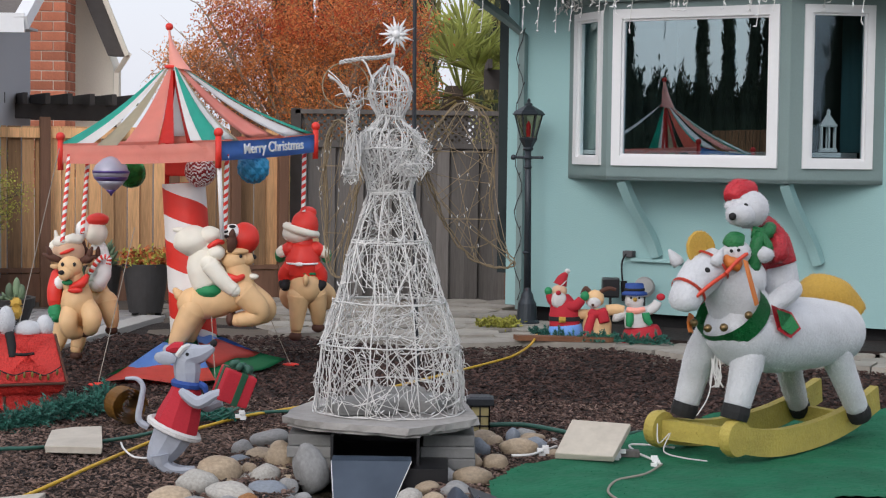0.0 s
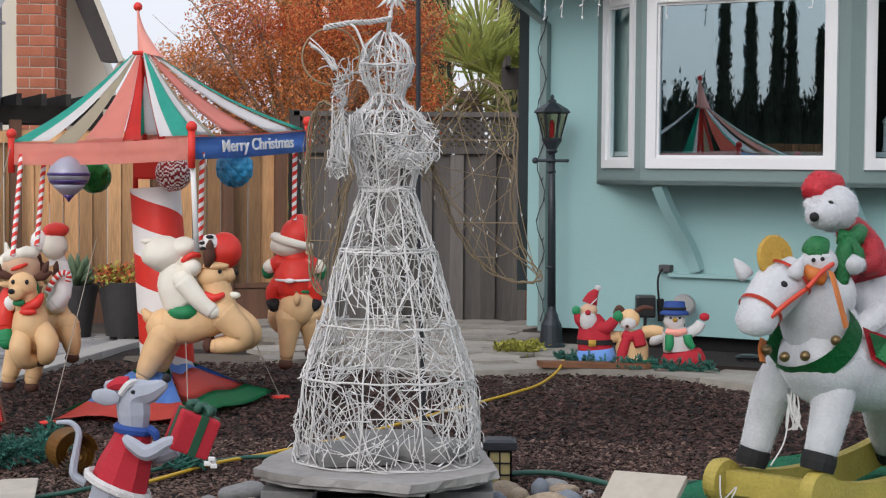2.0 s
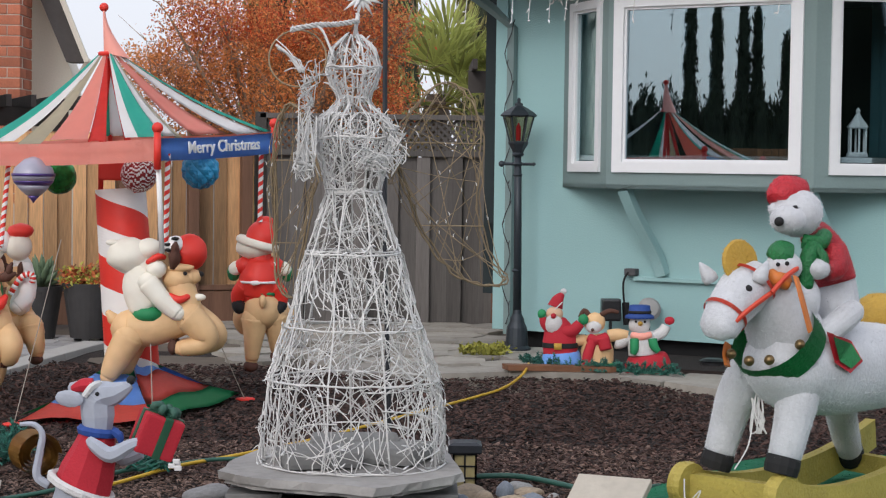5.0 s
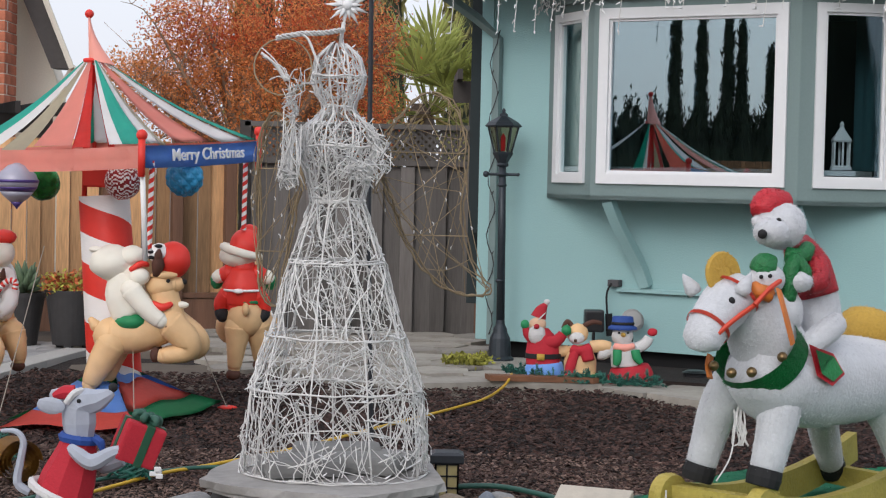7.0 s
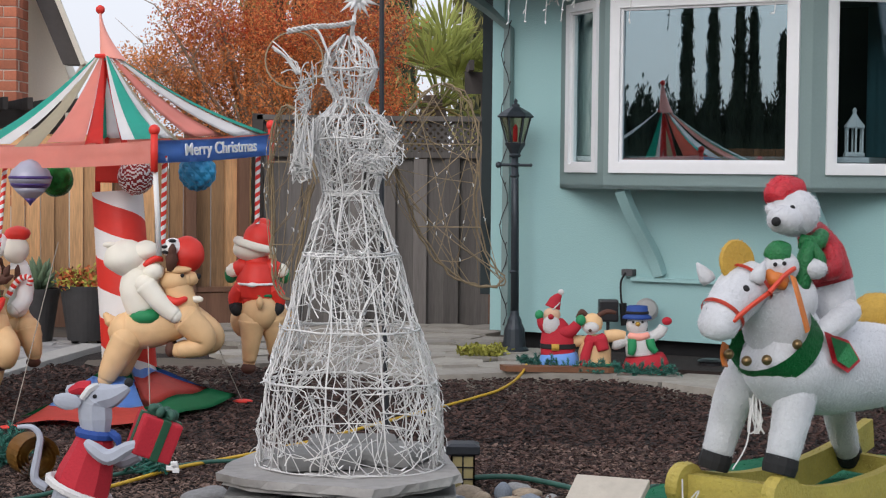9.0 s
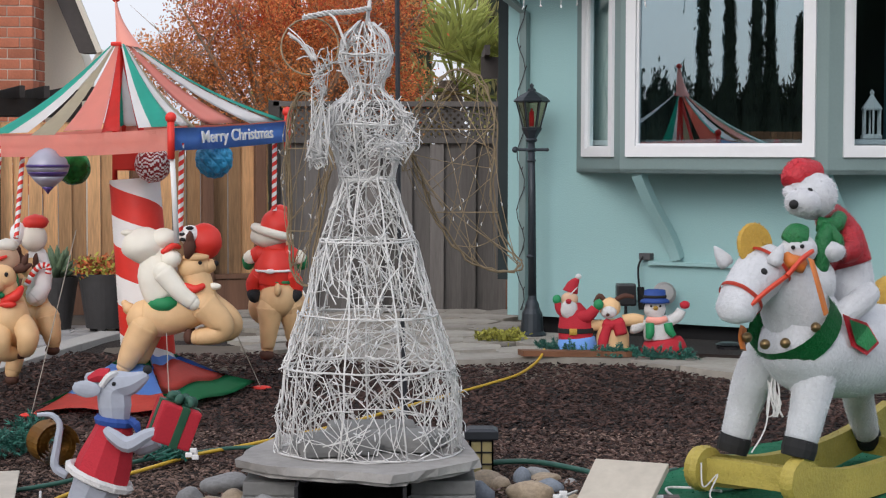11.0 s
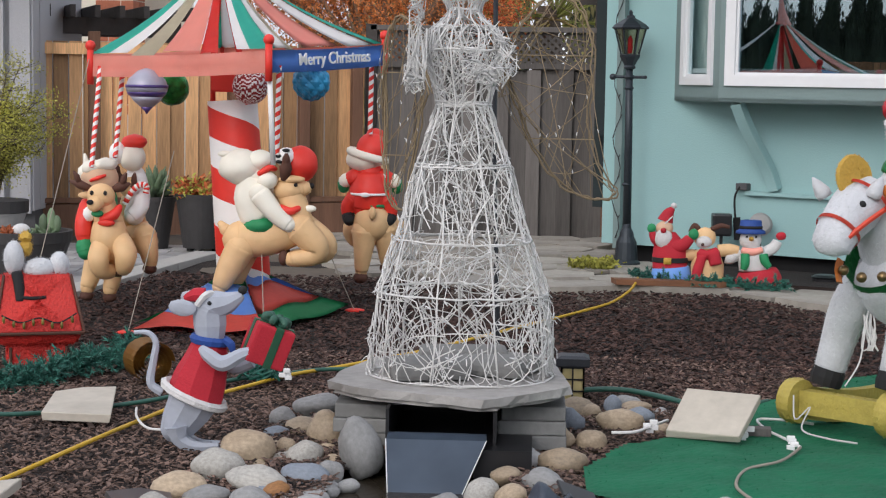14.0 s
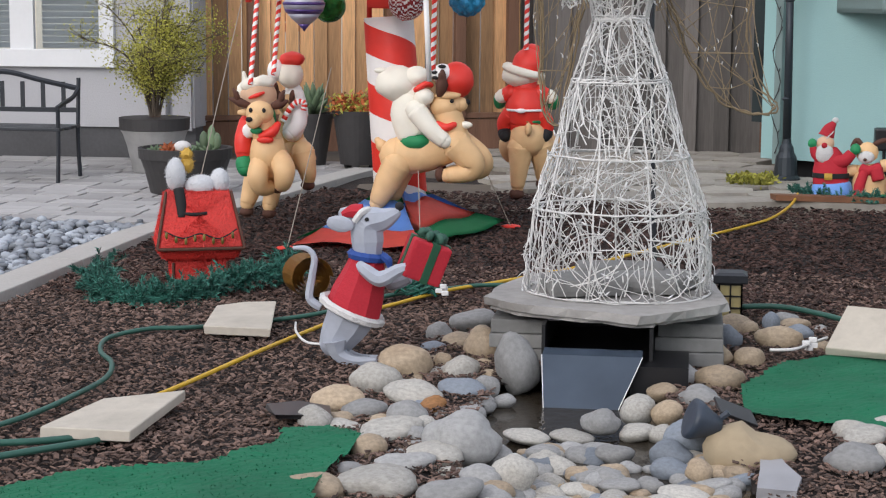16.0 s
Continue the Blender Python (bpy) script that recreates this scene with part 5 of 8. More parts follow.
bm, b2 = bmesh.new(), bmesh.new()
lathe(bm, [(0.01, 0.11), (0.05, 0.095), (0.10, 0.05), (0.115, 0.005), (0.108, -0.02)], seg=24)
lathe(bm, [(0.09, -0.045), (0.07, -0.07), (0.035, -0.10)], seg=24)
lathe(b2, [(0.108, -0.02), (0.104, -0.03), (0.09, -0.045)], seg=24)
lathe(b2, [(0.116, 0.02), (0.117, 0.012), (0.116, 0.004)], seg=24)
lathe(b2, [(0.035, -0.10), (0.012, -0.125), (0.002, -0.14)], seg=24)
ornament((-2.10, 9.6, 1.285), 0.1, {SILVER: bm, PURPLE: b2}, "silver and purple onion-shaped ornament")
bm = ball(bmesh.new(), (0, 0, 0), 0.098, sub=3, lump=0.06)
ornament((-2.045, 10.0, 1.285), 0.1, {GREEN_FOIL: bm}, "crumpled green foil ball ornament")
bm = bmesh.new()
grid = []
for i in range(25):
    lat = math.pi * i / 24
    grid.append([])
    for k in range(48):
        lon = 2 * math.pi * k / 48
        r = 0.096 + 0.011 * abs(math.sin(4 * lon + 4 * lat) * math.sin(4 * lon - 4 * lat))
        grid[-1].append(bm.verts.new((r * math.sin(lat) * math.cos(lon), r * math.sin(lat) * math.sin(lon), r * math.cos(lat))))
for p, q in zip(grid, grid[1:]):
    for k in range(48):
        bm.faces.new((p[k], q[k], q[(k + 1) % 48], p[(k + 1) % 48]))
blue_ball = ornament((-1.215, 9.7, 1.335), 0.1, {BLUE_FOIL: bm}, "quilted blue paper ball ornament")
blue_ball.data.polygons.foreach_set("use_smooth", [False] * len(blue_ball.data.polygons))
a, b = bmesh.new(), bmesh.new()
for i in range(54):
    for k in range(60):
        t0, t1 = math.pi * i / 54, math.pi * (i + 1) / 54
        bm = a if (i + 2.2 * math.sin(k * 2 * math.pi * 9 / 60) + 1.5 * math.sin(k * 2 * math.pi * 4 / 60 + i * 0.3)) % 5 < 2.1 else b
        bm.faces.new([bm.verts.new((0.1 * math.sin(t) * math.cos(2 * math.pi * q / 60), 0.1 * math.sin(t) * math.sin(2 * math.pi * q / 60), 0.1 * math.cos(t))) for t, q in ((t0, k), (t1, k), (t1, k + 1), (t0, k + 1))])
ornament((-1.565, 9.8, 1.305), 0.1, {WHITE_FABRIC: a, mat("dark_red_foil", (0.42, 0.03, 0.03), 0.35, metal=0.3, vary=0.2): b}, "red and white swirled ball ornament")


# reindeer, each with a rider
def tube(bm, pts, radii, seg=12):
    """A stuffed limb with rounded ends, thick or thin along its way."""
    path_pts = smooth_path(pts, 5)
    last = len(pts) - 1
    rad = []
    for k in range(len(path_pts)):
        f = min(k / 5, last - 1e-6)
        i = int(f)
        rad.append(radii[i] + (radii[i + 1] - radii[i]) * (f - i))
    sweep(bm, path_pts, rad, seg)
    ball(bm, pts[0], radii[0] * 0.98)
    ball(bm, pts[-1], radii[-1] * 0.98)


def antler(bm, root, tip, w):
    """A flat stuffed antler with a side tine."""
    root, tip = Vector(root), Vector(tip)
    sweep(bm, [root, (root + tip) / 2, tip], [w * 0.6, w, w * 0.25], 8)
    mid = root.lerp(tip, 0.55)
    sweep(bm, [mid, mid + Vector(((tip - root).x * 0.1, -0.01, 0.05)), mid + Vector(((tip - root).x * 0.25, -0.01, 0.075))], [w * 0.7, w * 0.6, w * 0.2], 7)


def layers_of(*pairs):
    return {m: bm for m, bm in pairs}


# leaping reindeer in profile, hugged by a rider in a cream hood
tan, cream, br, bl, re, gr, wh = (bmesh.new() for _ in range(7))
tube(tan, [(-0.165, 0, -0.03), (-0.02, 0, -0.02), (0.14, 0, 0.05)], [0.105, 0.10, 0.105], 16)
tube(tan, [(-0.155, -0.045, -0.07), (-0.215, -0.05, -0.18), (-0.27, -0.045, -0.29)], [0.085, 0.072, 0.045])
tube(tan, [(-0.13, 0.06, -0.06), (-0.17, 0.07, -0.16), (-0.20, 0.07, -0.27)], [0.08, 0.065, 0.042])
ball(br, (-0.285, -0.045, -0.335), (0.05, 0.042, 0.032))
ball(br, (-0.215, 0.07, -0.315), (0.05, 0.042, 0.032))
for y, d in ((-0.05, 0.0), (0.06, 0.03)):
    tube(tan, [(0.16, y, 0.04), (0.252 + d, y * 1.1, -0.045), (0.25 + d, y * 1.1, -0.105), (0.12, y, -0.13)], [0.085, 0.07, 0.056, 0.042])
    ball(br, (0.08, y, -0.125), (0.03, 0.038, 0.044))
tube(tan, [(0.14, 0, 0.06), (0.125, 0, 0.16), (0.105, 0, 0.23)], [0.10, 0.08, 0.075], 14)
ball(tan, (0.10, -0.01, 0.245), (0.085, 0.075, 0.07), sub=3)
tube(tan, [(0.12, -0.01, 0.25), (0.185, -0.01, 0.255)], [0.055, 0.042])
ball(bl, (0.222, -0.01, 0.268), 0.017)
ball(tan, (0.12, -0.06, 0.305), (0.075, 0.02, 0.022), lump=0.2)
ball(cream, (0.215, -0.03, 0.145), (0.04, 0.02, 0.02))
ball(bl, (0.145, -0.07, 0.275), 0.011)
antler(br, (0.08, -0.06, 0.30), (0.10, -0.085, 0.43), 0.036)
antler(br, (0.11, 0.05, 0.30), (0.15, 0.08, 0.42), 0.034)
ball(re, (0.155, 0.02, 0.385), (0.098, 0.09, 0.10), sub=3, lump=0.06)
ball(wh, (0.085, 0.0, 0.42), (0.062, 0.085, 0.055), sub=3)
for x, z in ((0.05, 0.43), (0.09, 0.462), (0.055, 0.40)):
    ball(bl, (x, -0.065, z), (0.022, 0.022, 0.011))
ball(cream, (-0.165, -0.01, 0.365), (0.122, 0.10, 0.098), lump=0.1, sub=3)
ball(cream, (-0.06, -0.01, 0.40), (0.075, 0.08, 0.06), lump=0.08, sub=3)
ball(cream, (-0.25, -0.03, 0.435), (0.04, 0.03, 0.018))
tube(cream, [(-0.085, 0, 0.31), (-0.105, 0, 0.20), (-0.07, 0, 0.08)], [0.082, 0.10, 0.095], 16)
ball(cream, (-0.01, -0.07, 0.295), (0.058, 0.05, 0.05), lump=0.1)
for y in (-0.085, 0.085):
    tube(cream, [(-0.05, y, 0.225), (0.04, y * 1.2, 0.12), (0.115, y * 1.25, 0.06)], [0.06, 0.05, 0.042])
ball(br, (0.15, -0.11, 0.035), (0.018, 0.02, 0.016))
tube(re, [(-0.05, -0.09, 0.335), (0.0, -0.085, 0.365), (0.03, -0.06, 0.36)], [0.014, 0.018, 0.014], 8)
tube(re, [(0.07, -0.09, 0.155), (0.12, -0.10, 0.135), (0.16, -0.08, 0.15)], [0.016, 0.022, 0.016], 8)
ball(gr, (-0.05, 0, 0.052), (0.108, 0.124, 0.058))
tube(tan, [(-0.25, 0, 0.02), (-0.275, 0, 0.05)], [0.035, 0.02], 8)
d2 = figure("reindeer_rider", layers_of((DEER, tan), (CREAM_FABRIC, cream), (BROWN_FABRIC, br), (BLACK_FABRIC, bl), (RED_FABRIC, re), (GREEN_DEEP, gr), (WHITE_FABRIC, wh)), pose(-1.42, 9.62, 0.503), parent=carousel)
tagged(d2, "tan inflatable reindeer with a cream-hooded rider")

# reindeer seen from behind, its rider in a red cap
tan, su, ho, bl, gr, wh, br = (bmesh.new() for _ in range(7))
tube(tan, [(0.02, 0, 0.0), (0.02, 0.18, 0.03), (0.02, 0.30, 0.06)], [0.115, 0.11, 0.10], 16)
tube(tan, [(-0.02, -0.02, -0.05), (-0.028, -0.02, -0.16), (-0.04, 0, -0.285)], [0.085, 0.058, 0.038])
tube(tan, [(0.08, 0.03, -0.04), (0.10, 0.05, -0.14), (0.10, 0.1, -0.24)], [0.085, 0.06, 0.04])
tube(tan, [(-0.06, 0.2, -0.02), (-0.115, 0.22, -0.06), (-0.10, 0.24, -0.12), (-0.04, 0.24, -0.13)], [0.07, 0.062, 0.05, 0.04])
tube(tan, [(0.09, 0.2, -0.02), (0.15, 0.22, -0.06), (0.14, 0.24, -0.12), (0.09, 0.24, -0.13)], [0.07, 0.062, 0.05, 0.04])
tube(tan, [(0.02, 0.30, 0.06), (0.02, 0.33, 0.2), (0.02, 0.36, 0.28)], [0.09, 0.075, 0.07])
ball(br, (-0.045, -0.005, -0.325), (0.045, 0.045, 0.035))
ball(br, (0.10, 0.1, -0.275), (0.045, 0.045, 0.035))
ball(tan, (0.03, -0.12, 0.06), (0.022, 0.03, 0.04))
tube(su, [(0.0, 0.03, 0.09), (0.0, 0.02, 0.19), (0.0, 0.02, 0.29)], [0.105, 0.118, 0.075], 16)
for x in (-1, 1):
    tube(su, [(x * 0.08, 0.02, 0.26), (x * 0.125, 0.03, 0.245)], [0.055, 0.04])
    tube(ho, [(x * 0.13, 0.03, 0.245), (x * 0.145, 0.03, 0.235)], [0.042, 0.04])
    tube(gr, [(x * 0.155, 0.04, 0.225), (x * 0.155, 0.06, 0.195)], [0.036, 0.034])
    tube(su, [(x * 0.085, 0.0, 0.14), (x * 0.12, 0.02, 0.09), (x * 0.118, 0.03, 0.04)], [0.05, 0.046, 0.042])
    tube(bl, [(x * 0.118, 0.02, 0.03), (x * 0.112, -0.02, 0.012)], [0.044, 0.036])
ball(su, (0.012, 0.0, 0.42), (0.092, 0.095, 0.10), sub=3, lump=0.05)
ball(su, (0.03, 0.04, 0.50), (0.06, 0.06, 0.045))
ball(ho, (-0.03, 0.02, 0.365), (0.11, 0.105, 0.075), sub=3, lump=0.04)
ring = [(-0.012 + 0.10 * math.cos(t), 0.005 + 0.10 * math.sin(t), 0.385 - 0.028 * math.cos(t)) for t in (2 * math.pi * k / 20 for k in range(21))]
sweep(ho, ring, 0.026, 8, cap=False)
ball(gr, (0.015, 0.02, 0.10), (0.10, 0.10, 0.03))
ball(wh, (-0.015, -0.115, 0.165), (0.032, 0.012, 0.014))
belt = [(0.112 * math.cos(t), 0.02 + 0.118 * math.sin(t), 0.165) for t in (2 * math.pi * k / 20 for k in range(21))]
sweep(wh, belt, 0.008, 6, cap=False)
d3 = figure("reindeer_rider", layers_of((DEER, tan), (RED_FABRIC, su), (CREAM_FABRIC, ho), (BLACK_FABRIC, bl), (GREEN_DEEP, gr), (WHITE_FABRIC, wh), (BROWN_FABRIC, br)), pose(-0.94, 10.25, 0.528), parent=carousel)
tagged(d3, "tan inflatable reindeer with a red-suited rider in a red cap")

# reindeer seen from the front, with an elf rider
tan, su, ho, bl, gr, wh, br, skin = (bmesh.new() for _ in range(8))
tube(tan, [(0.01, -0.02, 0.10), (0.015, -0.03, 0.02), (0.02, 0.02, -0.06)], [0.085, 0.108, 0.10], 16)
tube(tan, [(0.0, 0.02, -0.03), (-0.05, 0.2, -0.05)], [0.10, 0.10], 14)
tube(tan, [(-0.02, -0.06, -0.02), (-0.022, -0.13, -0.09), (-0.012, -0.10, -0.16), (0.03, -0.04, -0.17)], [0.06, 0.06, 0.05, 0.04])
tube(tan, [(0.08, -0.05, 0.0), (0.125, -0.12, -0.06), (0.115, -0.10, -0.13), (0.09, -0.04, -0.155)], [0.06, 0.064, 0.052, 0.04])
tube(tan, [(-0.09, 0.18, -0.06), (-0.125, 0.18, -0.17), (-0.158, 0.16, -0.29)], [0.08, 0.06, 0.042])
tube(tan, [(-0.02, 0.2, -0.08), (-0.02, 0.2, -0.22), (-0.033, 0.18, -0.30)], [0.075, 0.05, 0.042])
for c in ((-0.16, 0.155, -0.335), (-0.034, 0.175, -0.345), (0.065, -0.03, -0.175)):
    ball(br, c, (0.042, 0.042, 0.03))
tube(tan, [(0.0, -0.03, 0.12), (-0.015, -0.06, 0.22)], [0.075, 0.065])
ball(tan, (-0.02, -0.08, 0.25), (0.078, 0.075, 0.07), sub=3)
tube(tan, [(-0.03, -0.11, 0.225), (-0.04, -0.155, 0.205)], [0.05, 0.04])
ball(bl, (-0.052, -0.198, 0.222), (0.02, 0.012, 0.015))
for x in (-0.055, 0.02):
    ball(bl, (x, -0.148, 0.27), (0.011, 0.008, 0.014))
antler(br, (-0.075, -0.06, 0.285), (-0.20, -0.07, 0.33), 0.026)
antler(br, (0.045, -0.06, 0.285), (0.14, -0.07, 0.32), 0.03)
ball(tan, (-0.115, -0.04, 0.25), (0.045, 0.02, 0.02))
tube(su, [(0.0, -0.11, 0.125), (0.06, -0.115, 0.15), (0.085, -0.09, 0.19)], [0.024, 0.03, 0.018], 8)
ball(su, (0.02, -0.125, 0.105), (0.05, 0.02, 0.02))
ball(gr, (-0.03, -0.125, 0.155), (0.035, 0.02, 0.02))
ball(skin, (-0.066, 0.07, 0.335), (0.108, 0.10, 0.10), sub=3)
for c, r in (((-0.10, 0.04, 0.40), (0.06, 0.06, 0.045)), ((-0.03, 0.05, 0.415), (0.07, 0.06, 0.04)), ((-0.15, 0.08, 0.37), (0.04, 0.06, 0.05))):
    ball(ho, c, r, lump=0.3)
tube(ho, [(-0.13, 0.04, 0.42), (-0.14, 0.04, 0.47)], [0.02, 0.008], 7)
tube(su, [(-0.09, -0.03, 0.33), (-0.05, -0.04, 0.345), (-0.01, -0.03, 0.36)], [0.008, 0.012, 0.008], 6)
tube(gr, [(-0.06, 0.1, 0.24), (-0.06, 0.1, 0.12), (-0.05, 0.1, 0.03)], [0.085, 0.095, 0.09])
tube(su, [(-0.115, 0.02, 0.19), (-0.13, -0.03, 0.10), (-0.128, -0.04, 0.02)], [0.05, 0.048, 0.044])
tube(gr, [(-0.12, -0.05, -0.03), (-0.112, -0.06, -0.065)], [0.05, 0.046])
ball(wh, (-0.095, -0.05, 0.147), (0.035, 0.03, 0.045), lump=0.15)
d1 = figure("reindeer_rider", layers_of((DEER, tan), (RED_FABRIC, su), (CREAM_FABRIC, ho), (BLACK_FABRIC, bl), (GREEN_DEEP, gr), (WHITE_FABRIC, wh), (BROWN_FABRIC, br), (SKIN_FABRIC, skin)), pose(-2.35, 9.75, 0.44), parent=carousel)
tagged(d1, "tan inflatable reindeer with an elf rider in red and green")

# reindeer behind it, its rider in white with a candy cane
tan, cream, wh, re, br = (bmesh.new() for _ in range(5))
tube(tan, [(0.10, 0.12, 0.02), (0.19, 0.0, -0.02)], [0.10, 0.075], 14)
tube(tan, [(0.19, -0.02, 0.02), (0.215, -0.03, -0.07), (0.222, -0.02, -0.13)], [0.07, 0.055, 0.042])
tube(tan, [(0.10, 0.12, 0.04), (0.09, 0.05, 0.2)], [0.08, 0.06])
ball(tan, (0.10, 0.0, 0.29), (0.06, 0.06, 0.06), sub=3)
ball(br, (0.218, -0.02, -0.17), (0.042, 0.042, 0.032))
antler(br, (0.07, -0.03, 0.30), (0.02, -0.05, 0.40), 0.028)
antler(br, (0.12, -0.03, 0.27), (0.145, -0.05, 0.33), 0.026)
ball(cream, (0.11, 0.02, 0.46), (0.075, 0.075, 0.08), sub=3)
ball(wh, (0.03, 0.0, 0.485), (0.05, 0.055, 0.065), lump=0.1)
ball(re, (0.12, 0.02, 0.548), (0.075, 0.07, 0.045), lump=0.12)
tube(wh, [(0.12, 0.06, 0.36), (0.14, 0.04, 0.24), (0.12, 0.02, 0.13)], [0.055, 0.068, 0.06])
tube(wh, [(0.15, 0.0, 0.28), (0.175, -0.05, 0.19), (0.125, -0.08, 0.13)], [0.05, 0.046, 0.04])
cane_path = smooth_path([(0.09, -0.09, 0.20), (0.13, -0.09, 0.27), (0.175, -0.09, 0.31), (0.215, -0.09, 0.305), (0.21, -0.09, 0.265)], 4)
for k in range(len(cane_path) - 1):
    sweep(re if k % 2 else wh, [cane_path[k], cane_path[k + 1]], 0.017, 8)
d4 = figure("reindeer_rider", layers_of((DEER, tan), (CREAM_FABRIC, cream), (WHITE_FABRIC, wh), (RED_FABRIC, re), (BROWN_FABRIC, br)), pose(-2.38, 9.98, 0.43), parent=carousel)
tagged(d4, "tan inflatable reindeer with a white-suited rider and candy cane")
# guy lines
for p, q in ((CL, (-2.62, 9.0, 0.02)), (Vector((-1.95, 9.6, 0.95)), (-2.07, 9.02, 0.03)), (Vector((-1.45, 9.5, 0.4)), (-1.36, 9.0, 0.03)), (Vector((-1.2, 10.0, 0.5)), (-1.0, 10.08, 0.03))):
    part("guy_line", sweep(bmesh.new(), [p, q], 0.003, 4), CORD, carousel)


# ---- rocking horse with its riders ----
FUR = mat("white_tinsel_fur", (0.62, 0.635, 0.66), 0.6, scale=70, vary=0.1, bump=0.5, coarse=8, sheen=0.4)
FUR_RED = mat("red_tinsel", (0.60, 0.02, 0.035), 0.5, scale=90, vary=0.25, bump=0.7)
FUR_GREEN = mat("green_tinsel", (0.012, 0.23, 0.06), 0.5, scale=90, vary=0.25, bump=0.7)
YELLOW = mat("yellow_tinsel_cloth", (0.50, 0.40, 0.085), 0.6, scale=70, vary=0.14, bump=0.5, coarse=6)
GOLD = mat("golden_plush", (0.62, 0.38, 0.06), 0.7, scale=70, vary=0.15, bump=0.5)
RIBBON = mat("orange_red_ribbon", (0.66, 0.07, 0.035), 0.45, vary=0.08)
ORANGE = mat("orange_ribbon", (0.66, 0.19, 0.03), 0.5, vary=0.1)
BRASS = mat("dull_brass_bell", (0.28, 0.19, 0.09), 0.35, metal=0.8, vary=0.25)


def P(x, z, y):
    """A point by its place in the upright plane 7.84 m off, moved along the line of sight to y."""
    k = y / 7.84
    return Vector((x * k, y, 1.36 - (1.36 - z) * k))


def fuzz(bm, n, length, seed, keep=None):
    """Short pile standing off a surface."""
    rng = random.Random(seed)
    bm.faces.ensure_lookup_table()
    bm.normal_update()
    faces = bm.faces[:]
    areas = [f.calc_area() for f in faces]
    for f in rng.choices(faces, areas, k=n):
        vs = [v.co for v in f.verts]
        a, b = rng.random(), rng.random()
        p = vs[0].lerp(vs[1], a).lerp(vs[2].lerp(vs[-1], a), b)
        d = (f.normal + Vector((rng.uniform(-1, 1), rng.uniform(-1, 1), rng.uniform(-1, 0.6))) * 0.7).normalized() * length * rng.uniform(0.5, 1.2)
        s = d.orthogonal().normalized() * 0.0013
        bm.faces.new([bm.verts.new(q) for q in (p - s, p + s, p + d)])
    return bm


def limb(bm, pts, radii, seg=14, n=5):
    path_pts = smooth_path(pts, n)
    rr = []
    for i in range(len(radii) - 1):
        rr += [radii[i] + (radii[i + 1] - radii[i]) * k / n for k in range(n)]
    sweep(bm, path_pts, rr + [radii[-1]], seg)
    a, b = path_pts[0], path_pts[-1]
    return bm


EYE = Vector((0, 0, 1.36))
NEARER = Matrix.Translation(EYE) @ Matrix.Scale(0.9, 4) @ Matrix.Translation(-EYE)
horse = thing("rocking_horse", NEARER, "white tinsel rocking horse on yellow rockers with a green collar", "rocking horse")
bm = bmesh.new()
limb(bm, [P(1.50, 0.55, 7.22), P(1.62, 0.51, 7.3), P(1.80, 0.50, 7.5), P(2.0, 0.51, 7.72), P(2.15, 0.52, 7.88), P(2.20, 0.52, 7.95)], [0.10, 0.185, 0.205, 0.19, 0.16, 0.06], 22)
limb(bm, [P(1.66, 0.55, 7.36), P(1.58, 0.72, 7.28), P(1.50, 0.84, 7.22), P(1.44, 0.88, 7.18)], [0.18, 0.148, 0.115, 0.07], 20)
limb(bm, [P(1.50, 0.89, 7.2), P(1.42, 0.83, 7.15), P(1.35, 0.735, 7.08), P(1.315, 0.66, 7.05), P(1.305, 0.625, 7.05)], [0.085, 0.105, 0.088, 0.078, 0.035], 18)
fuzz(bm, 9000, 0.008, 1)
part("body", bm, FUR, horse, smooth=True, recalc=False)
for name, pts, rr in (("leg", [P(1.69, 0.53, 7.3), P(1.675, 0.38, 7.25), P(1.655, 0.25, 7.22), P(1.62, 0.09, 7.2)], [0.09, 0.092, 0.078, 0.066]), ("leg", [P(1.48, 0.50, 7.42), P(1.41, 0.38, 7.46), P(1.37, 0.26, 7.5), P(1.33, 0.11, 7.5)], [0.10, 0.088, 0.075, 0.063]), ("leg", [P(2.10, 0.47, 7.72), P(2.17, 0.3, 7.8), P(2.25, 0.10, 7.9)], [0.10, 0.075, 0.06]), ("leg", [P(1.86, 0.45, 7.9), P(1.87, 0.3, 8.1), P(1.91, 0.13, 8.3)], [0.09, 0.072, 0.06])):
    bm = bmesh.new()
    limb(bm, pts, rr, 14)
    fuzz(bm, 2600, 0.009, 3)
    leg = part(name, bm, FUR, horse, smooth=True, recalc=False)
    bm = bmesh.new()
    d = (pts[-1] - pts[-2]).normalized()
    limb(bm, [pts[-1] - d * 0.008, pts[-1] + d * 0.03, pts[-1] + d * 0.065], [rr[-1] + 0.004, rr[-1] + 0.008, rr[-1] + 0.002], 14)
    part("hoof", bm, BLACK_FABRIC, leg, "black cloth hoof")
for x, y, tilt in ((1.285, 7.22, -35), (1.485, 7.08, 25)):
    bm = bmesh.new()
    lathe(bm, [(0.03, 0), (0.034, 0.025), (0.02, 0.065), (0.004, 0.095)], P(x, 0.875, y), 12, pose(0, 0, 0, 0, tilt))
    part("ear", bm, FUR, horse, smooth=True)
bm = bmesh.new()
lathe(bm, [(0.03, -0.014), (0.085, -0.012), (0.092, 0.0), (0.085, 0.012), (0.03, 0.014)], P(1.405, 0.965, 7.16), 22, pose(0, 0, 0, 82, 0, 32))
fuzz(bm, 700, 0.01, 5)
part("forelock", bm, GOLD, horse, "golden plush forelock", recalc=False)
bm = bmesh.new()
